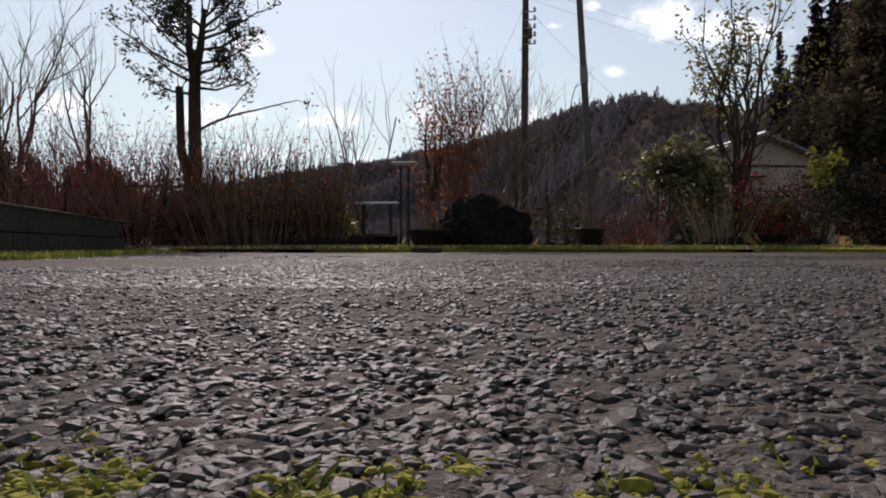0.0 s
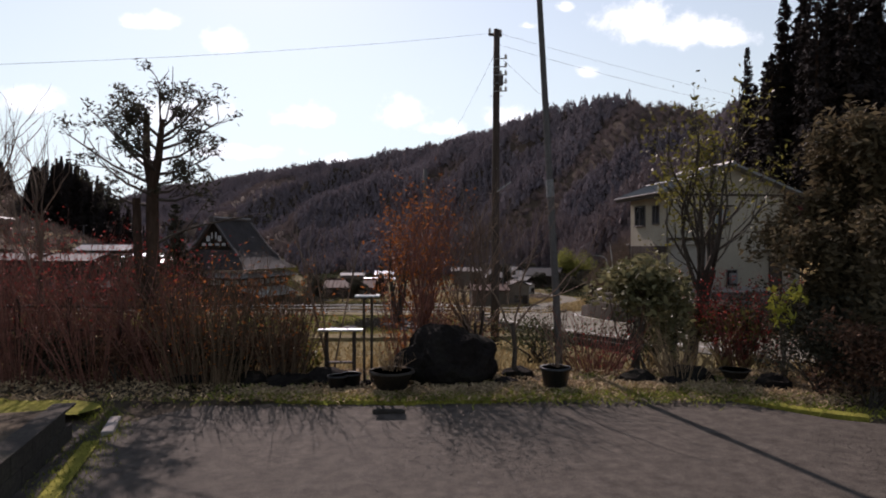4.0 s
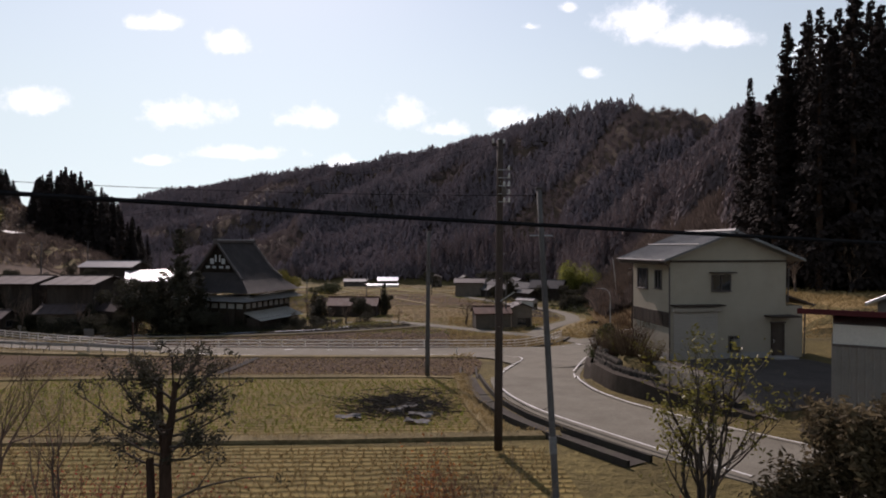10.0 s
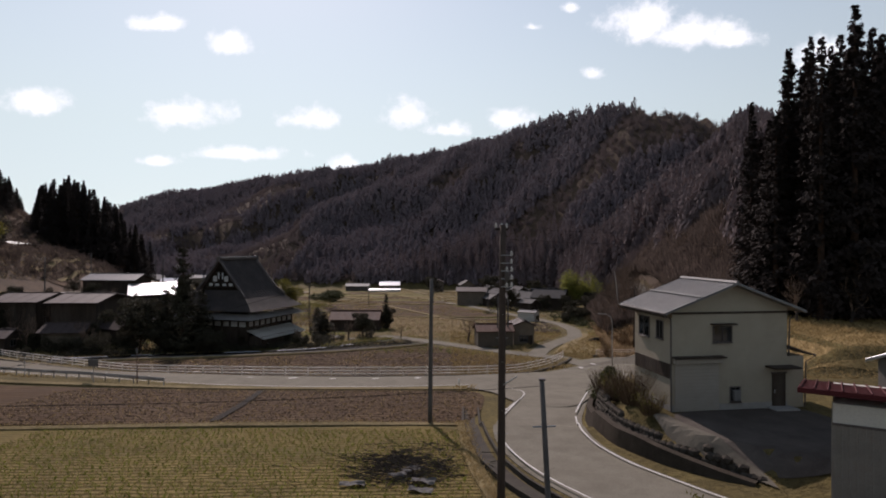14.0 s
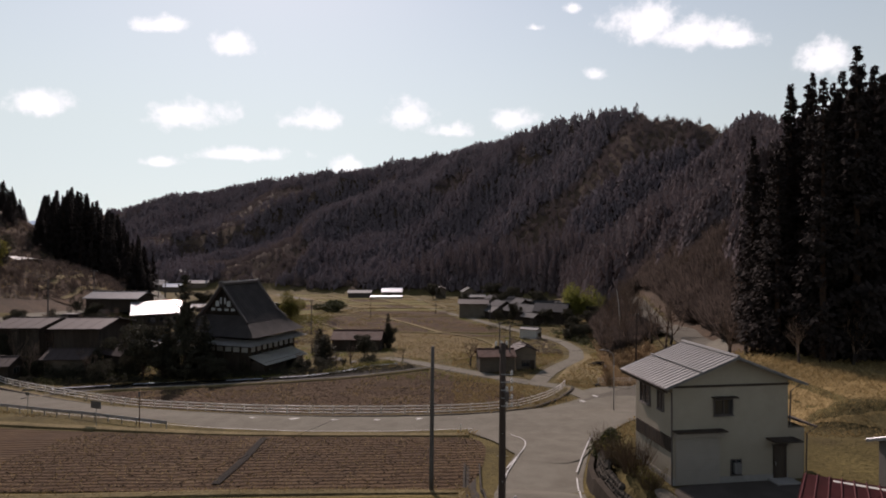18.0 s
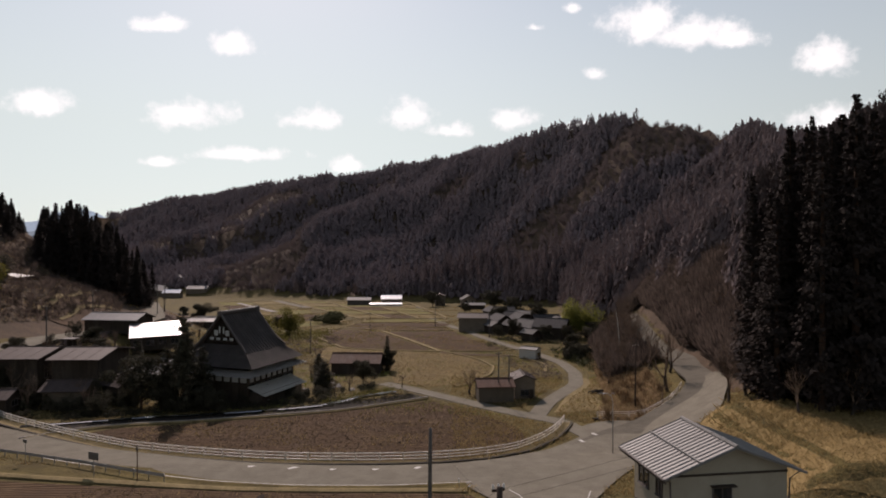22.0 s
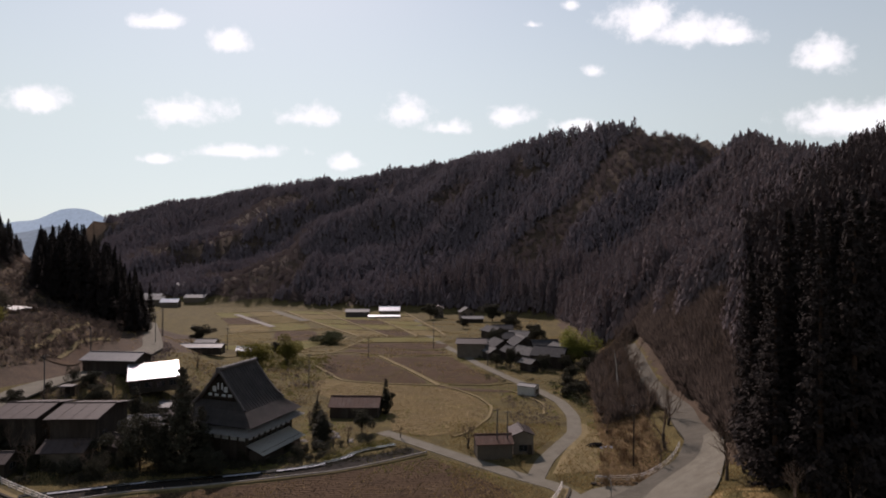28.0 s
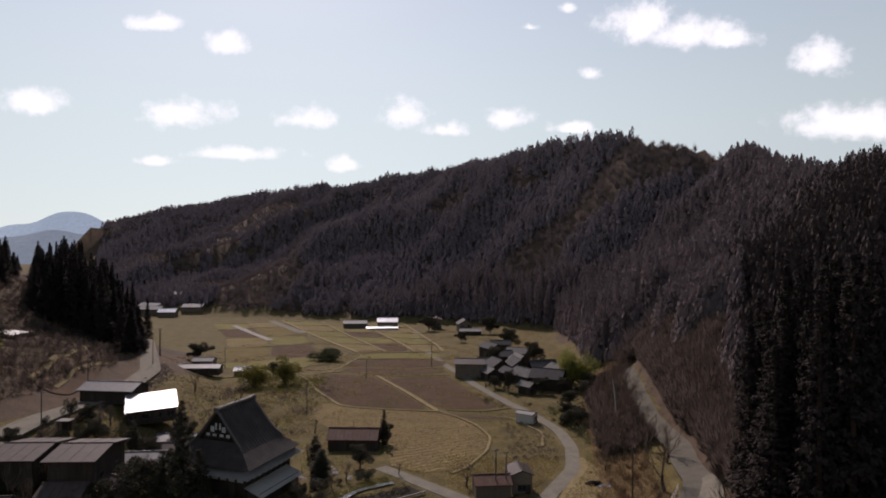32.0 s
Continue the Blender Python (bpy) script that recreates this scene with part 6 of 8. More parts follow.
def stem_clump(name, label, at, seed, width, height, count, mat, leaves=None, per=1, leaf=.03, fan=.35, category="shrub", thick=.006):
    """Many upright shoots from one stool."""
    r = np.random.default_rng(seed)
    t = thing(name, label, category, at)
    out, tips = [], []
    for k in range(count):
        a, q = r.uniform(0, 6.28), r.random() ** .5
        o = np.array([math.cos(a) * q * width * .35, math.sin(a) * q * width * .35, -.03])
        h = height * r.uniform(.55, 1.1)
        d = np.array([math.cos(a) * q * fan, math.sin(a) * q * fan, 1]) + r.normal(0, .08, 3)
        pts = [o, o + d * h * .35 + r.normal(0, .02, 3), o + d * h * .7 + r.normal(0, .04, 3), o + d * h + r.normal(0, .06, 3)]
        out.append(tube_arrays(pts, [thick, thick * .85, thick * .6, thick * .25], 3))
        tips += pts[1:]
        if r.random() < .55:
            s = pts[2]
            e = s + np.array([*r.normal(0, .12, 2), .25]) * h * .6
            out.append(tube_arrays([s, (s + e) / 2 + r.normal(0, .02, 3), e], [thick * .6, thick * .45, thick * .2], 3))
            tips.append(e)
    v, f = join_arrays(out)
    tagged(part("stemwork", fast_mesh("stemwork", v, f, mat), None, t), kind="stuff")
    if leaves:
        v, f = leaf_arrays(r, tips, per, leaf, .09)
        part("foliage", fast_mesh("foliage", v, f, leaves), None, t)
    return t


def conifer_arrays(r, height, radius, whorls, per, clear=.08, power=.8):
    """Limbs round a straight stem, each with a drooping ragged spray of small fronds towards its end; gaps between the limbs."""
    u = np.sort(r.random(whorls)) ** .85
    az = r.uniform(0, 6.28, whorls)
    reach = (radius * (1 - u) ** power * np.minimum(1, .5 + u * 3) + .15) * r.uniform(.68, 1.15, whorls)
    rise = height * (clear + (1 - clear) * u)
    k = np.repeat(np.arange(whorls), per)
    n = len(k)
    q = .12 + .95 * r.random(n) ** .75
    wide = .17 * reach[k] * (1.15 - .6 * q) + .03
    d = np.stack([np.cos(az), np.sin(az), 0 * az], -1)[k]
    side = np.stack([-np.sin(az), np.cos(az), 0 * az], -1)[k]
    # limbs sag, then lift at the tip
    z = rise[k] - reach[k] * (.34 * np.sin(q * 2.6)) + .12 * reach[k] * q ** 3
    base = d * (reach[k] * q)[:, None] + side * (r.normal(0, 1, n) * wide)[:, None]
    base[:, 2] += z + r.normal(0, .55, n) * wide
    L = (.05 * radius + .10 * reach[k])[:, None] * r.uniform(.6, 1.5, (n, 1))
    out = d * L * .6 + np.array([0, 0, -1]) * L * r.uniform(.2, .9, (n, 1)) + r.normal(0, .35, (n, 3)) * L
    w = side * L * r.uniform(.2, .4, (n, 1)) + r.normal(0, .12, (n, 3)) * L
    v = np.stack([base, base + out * .5 + w, base + out, base + out * .5 - w], 1).reshape(-1, 3)
    return v, np.arange(len(v)).reshape(-1, 4)


def conifer(name, label, at, seed, height, radius, whorls=46, per=10, clear=.08, mat=None, power=.8):
    r = np.random.default_rng(seed)
    t = thing(name, label, "tree", at)
    v, f = tube_arrays([(0, 0, -.4), (0, 0, height * .3), (0, 0, height * .7), (0, 0, height * .98)], [height * .014, height * .011, height * .006, .03], 7)
    part("trunk", fast_mesh("trunk", v, f, BARK_DARK, True), None, t)
    v, f = conifer_arrays(r, height, radius, whorls, per, clear, power)
    part("crown", fast_mesh("crown", v, f, mat or CEDAR), None, t)
    return t


# cedar stand on the right, and the spur on the left
cedar_kinds = [conifer("cedar", "tall dark cedar in a dense stand", at_ground(x, y, .3), 100 + k, h, w, 330, 42, .05, None, .95) for k, (x, y, h, w) in enumerate(((47.8, 68.5, 30, 3.6), (43.2, 69.5, 24.5, 2.8), (50.5, 69, 29, 3.8), (52.6, 72.5, 26, 3.4)))]
r = np.random.default_rng(8)
CEDAR_RIGHT = [(38.2, 67.8), (43, 66.4), (47.5, 65.8), (52.5, 65), (57.5, 64), (63.5, 63), (43.8, 80.6), (47.6, 86), (45.2, 78), (49.4, 90), (53.4, 93), (47, 83), (42.4, 75.6), (57, 99), (52, 100.5), (55.2, 106), (37.6, 70.5), (40.6, 68.6), (40.8, 77.5), (41.5, 72.2), (38.8, 74), (44, 74.5), (49, 72), (51, 66), (52.5, 77), (47.5, 79), (45.5, 83), (46, 88), (50, 84), (56, 70), (57, 79), (55, 62), (60, 66), (60, 74), (54, 88), (50.5, 94), (59, 86), (62, 58), (64, 80), (53, 97), (58, 95), (65, 70), (66, 90), (54, 102), (58, 105), (63, 100), (49, 62.5), (44.5, 66.5), (42, 79), (41.5, 75), (39.8, 72.5), (56, 110), (61, 112), (58, 118), (64, 120), (68, 108), (72, 98), (70, 80), (72, 66), (68, 60)]
CEDAR_RIGHT = [p for p in CEDAR_RIGHT if p[0] / p[1] < .56]
for row in range(7):
    for col in range(8):
        y = 65.5 + 4.2 * row + r.uniform(-1, 1)
        x = .565 * y + 1.5 + 4.0 * col + r.uniform(-1.2, 1.2)
        CEDAR_RIGHT.append((x, y))
for k, (x, y) in enumerate(CEDAR_RIGHT):
    foot = at_ground(x, y, .3)
    b = x / y
    s = (r.uniform(14, 18) + (8 if b > .505 else 0) + (8 if b > .553 else 0) - foot[2]) / (30, 24.5, 29, 26)[k % 4]
    copy_thing(cedar_kinds[k % 4], pose(*foot, 0, 0, r.uniform(0, 360)) @ Matrix.Diagonal((min(1.15, .5 + .75 * s), min(1.15, .5 + .75 * s), s, 1)))
# the spur's cedars: their tops fall towards the valley, with one gap
for k in range(190):
    y = r.uniform(214, 292)
    b = -.475 - .25 * r.random() ** .8
    x = b * y
    foot = float(relief_z(x, y)) - .4
    crown_top = np.interp(b, [-.73, -.705, -.69, -.672, -.655, -.63, -.6, -.575, -.56, -.54, -.52, -.5, -.478], [40, 41, 31, 22, 34, 37, 38, 34, 31, 28, 22, 18, 11])
    tall = 9 + (crown_top - 9) * y / 250 - foot - abs(r.normal(0, 4.5))
    if tall < 6 or (-.682 < b < -.662 and r.random() < .7):
        continue
    kind = k % 4
    s = tall / (30, 24.5, 29, 26)[kind]
    wide = min(1.4, .45 + .66 * s)
    copy_thing(cedar_kinds[kind], pose(x, y, foot, 0, 0, r.uniform(0, 360)) @ Matrix.Diagonal((wide, wide, s, 1)))
for x, y, top in ((39.0, 79, 27.0), (40.6, 80, 22.5), (43.0, 73, 33.3), (45.0, 72.5, 32.0)):
    foot = at_ground(x, y, .3)
    copy_thing(cedar_kinds[0], pose(*foot, 0, 0, x * 40) @ Matrix.Diagonal((.8, .8, (top - foot[2]) / 30, 1)))
for x, y, s in ((-88, 130, .62), (-94, 140, .55), (-97, 122, .8), (-103, 134, .85), (-108, 125, .9)):
    copy_thing(cedar_kinds[int(x) % 4], pose(x - 12, y, float(relief_z(x - 12, y)) - .4, 0, 0, x) @ Matrix.Diagonal((s, s, s, 1)))


def forest(count, seed, inside_of, height, width, spray, per, mat, name, label):
    """A wooded hillside: each tree a ragged cone of hanging sprays, one mesh."""
    r = np.random.default_rng(seed)
    x, y = inside_of(r, count)
    z = relief_z(x, y)
    n = len(x)
    h, w = height * r.uniform(.6, 1.25, n), width * r.uniform(.7, 1.3, n)
    u = (np.arange(per)[None] + r.random((n, per))) / per
    a = r.uniform(0, 6.28, (n, per))
    q = w[:, None] * .5 * (1 - u) ** .6 * r.uniform(.6, 1.15, (n, per)) + .1
    c = np.stack([x[:, None] + np.cos(a) * q, y[:, None] + np.sin(a) * q, z[:, None] + h[:, None] * (.1 + .9 * u)], -1).reshape(-1, 3)
    a, k = a.ravel(), n * per
    L = spray * r.uniform(.6, 1.4, (k, 1)) * (1.15 - .5 * u.ravel()[:, None])
    d = np.stack([np.cos(a) * .22, np.sin(a) * .22, np.full(k, -.97)], -1) + r.normal(0, .1, (k, 3))
    side = np.stack([-np.sin(a), np.cos(a), np.zeros(k)], -1) + r.normal(0, .12, (k, 3))
    v = np.stack([c - d * L * 1.15, c - side * L * .5, c + d * L * 1.15, c + side * L * .5], 1).reshape(-1, 3)
    ob = new(name, fast_mesh(name, v, np.arange(k * 4).reshape(-1, 4), mat))
    return tagged(ob, label, "forest", kind="stuff")


def brush(count, seed, inside_of, height, width, mat, name, label, twigs=16):
    """Leafless woods: sheaves of fine upward twigs, one mesh."""
    r = np.random.default_rng(seed)
    x, y = inside_of(r, count)
    n = len(x)
    z = relief_z(x, y)
    h = height * r.uniform(.5, 1.3, n)
    a = r.uniform(0, 6.28, (n, twigs))
    q = r.random((n, twigs)) ** .6
    f0 = r.uniform(0, .45, (n, twigs))
    hx = np.cos(a) * q * width
    hy = np.sin(a) * q * width
    top = h[:, None] * (.45 + .6 * r.random((n, twigs)) * (1.1 - q * .5))
    t = .008 * height + .016
    p0 = np.stack([x[:, None] + hx * f0, y[:, None] + hy * f0, z[:, None] + top * f0], -1)
    p1 = np.stack([x[:, None] + hx * .6 + t * 1.5, y[:, None] + hy * .6, z[:, None] + top * .7], -1)
    p2 = np.stack([x[:, None] + hx, y[:, None] + hy, z[:, None] + top], -1)
    p3 = np.stack([x[:, None] + hx * .6 - t * 1.5, y[:, None] + hy * .6 + t, z[:, None] + top * .66], -1)
    v = np.stack([p0, p1, p2, p3], 2).reshape(-1, 3)
    ob = new(name, fast_mesh(name, v, np.arange(len(v)).reshape(-1, 4), mat))
    return tagged(ob, label, "woods", kind="stuff")


def hillside(keep):
    def make(r, n):
        xs, ys = [], []
        while sum(map(len, xs)) < n:
            y = 90 + 1260 * r.random(n * 3) ** 1.25
            x = r.uniform(-.78, .86, n * 3) * (y + 40)
            g = ground_z(x, y)
            up = g - np.interp(y, PROFILE_Y, PROFILE_Z)
            ahead = ground_z(x * 1.06, y + 14)
            wood = np.array([noise.fractal((a / 120, b / 120, 7), 1, 2, 3) for a, b in zip(x, y)])
            ok = (up > np.where((y > 225) & (x > 20), 2.5, np.where(y > 430, 3.5, 7))) & (ahead > g - 8) & keep(x, y, up, wood)
            xs.append(x[ok])
            ys.append(y[ok])
        return np.concatenate(xs)[:n], np.concatenate(ys)[:n]
    return make


def on_road(x, y):
    c = resample(HILL_ROAD, 2)
    d = np.min(np.hypot(x[:, None] - c[None, :, 0], y[:, None] - c[None, :, 1]), 1)
    return d < 4.4


def ragged(x, y):
    """An uneven line where two woods meet."""
    return 16 * np.sin(y * .11) + 11 * np.sin(x * .17 + y * .05) + 9 * np.sin(y * .37 + 1)


def is_brown(x, y, up, wood):
    near_right = (x > 28) & (x < .475 * y) & (y < 215) & (up < 23 + 7 * np.sin(y * .23) * np.sin(x * .31 + 1))
    return (near_right | ((wood > .2) & (y > 300) & ((x < 30) | (y > 470)))) & ~on_road(x, y)


# The farther the trees, the more haze their leaf colour holds
forest(26000, 21, hillside(lambda x, y, up, w: ~is_brown(x, y, up, w) & (y > 240) & ~on_road(x, y) & ~((x < -70) & (y < 345)) & ~((x > 25 + ragged(x, y)) & (y < 440))), 10.5, 6.6, 1.5, 26, FOREST_HAZED, "forest", "dense conifer forest covering the hillside, haze in its pale colour")
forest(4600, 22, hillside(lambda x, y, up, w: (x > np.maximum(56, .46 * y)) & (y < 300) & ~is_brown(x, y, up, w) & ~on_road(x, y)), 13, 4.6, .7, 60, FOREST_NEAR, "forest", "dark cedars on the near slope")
forest(5400, 34, hillside(lambda x, y, up, w: (x > 25 + ragged(x, y)) & (y > 205) & (y < 450) & ~is_brown(x, y, up, w) & ~on_road(x, y)), 12, 5.8, 1.05, 64, FOREST_MID_HAZED, "forest", "conifers on the middle slope, some haze in their colour")
forest(1500, 36, hillside(lambda x, y, up, w: (x > .28 * y) & (x < .48 * y) & (y > 120) & (y < 215) & ~is_brown(x, y, up, w) & ~on_road(x, y)), 11, 4.8, .65, 90, FOREST_MID_HAZED, "forest", "conifers above the brush of the road bank, some haze in their colour")
forest(900, 35, hillside(lambda x, y, up, w: (x > -20 + ragged(x, y)) & (y > 215) & (y < 520) & (up < 34) & ~is_brown(x, y, up, w) & ~on_road(x, y)), 22, 6.0, .95, 120, FOREST_MID_HAZED, "forest", "tall straight cedars at the foot of the slope, some haze in their colour")
brush(5200, 23, hillside(lambda x, y, up, w: is_brown(x, y, up, w) & (y > 200) & ~((x < -70) & (y < 345))), 8, 3.6, FOREST_BARE, "bare_woods", "leafless brown woods among the conifers", 26)
brush(3000, 24, hillside(lambda x, y, up, w: is_brown(x, y, up, w) & (y <= 200)), 5.0, 2.2, BRUSH, "bare_woods", "leafless brush on the slope above the road", 44)


def road_side(y):
    return np.interp(y, [88, 92, 100, 110, 118, 138, 157, 177, 198, 212, 235], [31, 37.5, 42, 43.5, 45.5, 47.5, 50.5, 54.5, 59, 66, 80])


def above_road(r, n):
    y = r.uniform(96, 232, n)
    return np.minimum(road_side(y) + 2.9 + 21 * r.random(n) ** 1.5, np.maximum(.47 * y, road_side(y) + 3 + 3 * r.random(n))), y


brush(4600, 30, above_road, 4.6, 2.2, BRUSH, "brush", "tangled leafless brush along the road's upper side", 40)


def bank_spot(r, n):
    y = r.uniform(92, 235, n)
    x = np.interp(y, [92, 100, 110, 138, 157, 177, 198, 235], [29, 31, 34, 39, 42, 46, 51, 70]) + r.uniform(-6, 3.5, n)
    return x, y


def verge_spot(r, n):
    y = r.uniform(126, 200, n)
    return road_side(y) - 3.2 - 10 * r.random(n) ** 1.3, y


brush(360, 37, verge_spot, 4.2, 1.8, BRUSH, "brush", "tangled leafless brush along the road's lower side", 40)
brush(150, 25, bank_spot, 2.0, 1.2, TWIG_TAN, "brush", "leafless brush on the bank below the road", 26)
blades(26000, lambda r, n: (lambda p: (p[0], p[1], ground_z(p[0], p[1])))(bank_spot(r, n)), .8, .07, 26, TAN_BLADES, "dry_grass", "tall dry grass on the bank", "grass", .5)
# meadow behind the house, field stubble
blades(22000, area(23, 62, 45, 67, .03), .30, .03, 27, DRY_BLADES, "dry_grass", "golden dry meadow grass", "grass", .7)
r = np.random.default_rng(31)


def stubble_rows(x0, x1, y0, y1, gap, step):
    ys = np.arange(y0, y1, gap)
    xs = np.arange(x0, x1, step)
    X, Y = np.meshgrid(xs, ys)
    X = X.ravel() + r.normal(0, .11, X.size)
    Y = Y.ravel() + r.normal(0, .08, Y.size) + .12 * np.sin(X * .35)

    def make(rr, n):
        i = rr.integers(0, len(X), n)
        x, y = X[i] + rr.normal(0, .02, n), Y[i] + rr.normal(0, .02, n)
        return x, y, ground_z(x, y) + .05
    return make


blades(20000, stubble_rows(-24, 1.0, 24.6, 37, .33, .24), .17, .02, 32, GREEN_BLADES, "rice_stubble", "rows of cut rice stubble with green regrowth", "stubble", .35)
blades(18000, stubble_rows(-16, 3.8, 13.5, 22.4, .33, .24), .16, .018, 33, DRY_BLADES, "rice_stubble", "rows of cut rice stubble", "stubble", .35)


def left_slope(r, n):
    y = r.uniform(95, 250, n)
    x = -np.interp(y, [95, 150, 190, 250], [92, 95, 100, 128]) - r.uniform(0, 45, n)
    return x, y


brush(2400, 28, left_slope, 2.6, 1.2, BRUSH, "brush", "leafless brush on the slope above the upper road", 18)
blades(9000, lambda r, n: (lambda p: (p[0], p[1], relief_z(p[0], p[1])))(left_slope(r, n)), .7, .08, 29, DRY_BLADES, "dry_grass", "dry grass on the slope above the upper road", "grass", .6)


def off_roads(x, y, clear=4.4):
    ok = np.ones(len(x), bool)
    for line in (NEAR_ROAD, CROSS_ROAD, HILL_ROAD, LANE, VALLEY_LANE, UPPER_ROAD):
        c = resample(line, 2)
        ok &= np.min(np.hypot(x[:, None] - c[None, :, 0], y[:, None] - c[None, :, 1]), 1) > (clear if line in (CROSS_ROAD, HILL_ROAD, UPPER_ROAD) else clear - 1.6)
    return ok


def spots(r, n, x0, x1, y0, y1, patchy=0.0, scale=9.0):
    """Places off the roads, gathered in patches."""
    xs, ys, got = [], [], 0
    while got < n:
        y = y0 + (y1 - y0) * r.random(n) ** 1.1
        x = r.uniform(x0, x1, n)
        ok = off_roads(x, y) & ~inside(x, y, JUNCTION)
        if patchy:
            ok &= np.array([noise.fractal((a / scale, b / scale, 3), 1, 2, 2) for a, b in zip(x, y)]) > r.normal(patchy, .1, n)
        xs.append(x[ok])
        ys.append(y[ok])
        got += int(ok.sum())
    return np.concatenate(xs)[:n], np.concatenate(ys)[:n]


def thicket(count, make_xy, size, leaf, per, seed, mat, name, label, category="shrubs", tall=1.0):
    """Low growth that nobody could count: rounded clusters of small leaves, one mesh."""
    r = np.random.default_rng(seed)
    x, y = make_xy(r, count)
    s = size * r.lognormal(0, .35, count)
    d = r.normal(0, 1, (count, per, 3))
    d /= np.linalg.norm(d, axis=2)[..., None]
    d *= (.5 + .5 * r.random((count, per, 1)) ** .5) * s[:, None, None] * np.array([1, 1, tall])
    c = np.stack([x, y, relief_z(x, y) + s * .45 * tall], -1)[:, None] + d
    c[..., 2] = np.maximum(c[..., 2], relief_z(x, y)[:, None] + .03)
    v, f = leaf_arrays(r, c.reshape(-1, 3), 1, leaf, leaf * .4, 0, .6)
    return tagged(new(name, fast_mesh(name, v, f, mat)), label, category, kind="stuff")


def tufts(seed, count, x0, x1, y0, y1, height, width, mat, label, patchy=0.0, scale=9.0):
    def make(r, n):
        x, y = spots(r, n, x0, x1, y0, y1, patchy, scale)
        return x, y, relief_z(x, y)
    return blades(count, make, height, width, seed, mat, "dry_grass", label, "grass", .7)


tufts(301, 30000, -60, 36, 66, 200, .22, .16, DRY_BLADES, "short dry grass and weeds over the valley floor", .02, 7)
tufts(302, 14000, -110, 60, 190, 420, .4, .5, DRY_BLADES, "dry grass along the far paddies", .1, 16)
tufts(303, 12000, -60, 36, 96, 230, .25, .2, GREEN_BLADES, "thin green regrowth on the valley floor", .12, 12)
tufts(304, 16000, 1, 40, 56, 130, .5, .07, DRY_BLADES, "rough dry grass on the verges", 0, 6)
tufts(305, 12000, -88, -46, 92, 140, .3, .14, DRY_BLADES, "dry grass in the yards of the farmhouses", .05, 6)

# ---------------------------------------------------------------- poles, wires, lamps, signs
def insulator(parent, at):
    shared_part("insulator", "insulator", lambda: tube([(0, 0, 0), (0, 0, .05), (0, 0, .06), (0, 0, .12), (0, 0, .13), (0, 0, .18)], [.03, .055, .03, .055, .03, .02], 8), WHITE_PLASTER, parent, at)


def utility_pole(label, foot, top, radius, mat, arms=(), steps=True, name="utility_pole"):
    """A pole that may lean: foot and top are places; arms: (height below the top, length, bearing)."""
    t = thing(name, label, "utility pole", foot)
    d = np.array(top) - np.array(foot)
    n = 7
    pts = [tuple(d * k / (n - 1)) for k in range(n)]
    pts[0] = (0, 0, -.3)
    part("pole", tube(pts, list(np.linspace(radius, radius * .72, n)), 12), mat, t, "", True)
    L = float(np.linalg.norm(d))
    for below, length, turn in arms:
        c = d * (1 - below / L)
        arm = part("crossarm", box((0, .12, 0), (length, .08, .09), .01), POLE_WOOD, t)
        arm.matrix_basis = pose(*c, 0, 0, turn)
        for k in range(3):
            insulator(arm, (-length * .42 + length * .42 * k, .12, .05))
    if steps:
        for k in range(8):
            c = d * (.3 + .08 * k)
            shared_part("pole_step", "step_bolt", lambda: tube([(-.22, 0, 0), (.22, 0, 0)], .011, 5), STEEL, t, tuple(c), 90 * (k % 2))
    return t


main_pole = utility_pole("tall dark timber utility pole at the field's corner", (2.0, 21.7, -1.3), (2.08, 21.9, 9.3), .15, POLE_WOOD, ((.15, .5, 20),), True)
for k in range(5):
    br = part("bracket", tube([(.0, 0, 8.4 + k * .28), (.36, -.05, 8.4 + k * .28)], .02, 5), STEEL, main_pole)
    insulator(br, (.37, -.05, 8.38 + k * .28))
    if k < 3:
        insulator(br, (.2, -.05, 8.38 + k * .28))
part("junction_box", box((.2, -.06, 8.75), (.16, .14, .34), .02), DARK_METAL, main_pole)
part("lamp_arm", tube([(.05, 0, 4.9), (.55, -.15, 5.25)], .025, 6), STEEL, main_pole)
lean = utility_pole("slender grey pole leaning beside the garden", (1.84, 9.0, -.05), (1.55, 9.45, 6.42), .056, POLE_CONCRETE, (), False)
part("bracket", tube([(-.44, .38, 5.75), (-.08, .42, 5.75)], .014, 5), STEEL, lean)
part("guard_sleeve", tube([(-.112, .174, 2.5), (-.123, .191, 2.75)], [.058, .057], 10), SHEET_METAL, lean, "pale plastic sleeve")
part("top_plate", box((-.29, .45, 6.48), (.11, .11, .03), .01), DARK_METAL, lean)
utility_pole("grey utility pole standing on the field ridge", (-.95, 38.8, -2.75), (-.85, 38.7, 6.5), .15, POLE_CONCRETE, (), True)
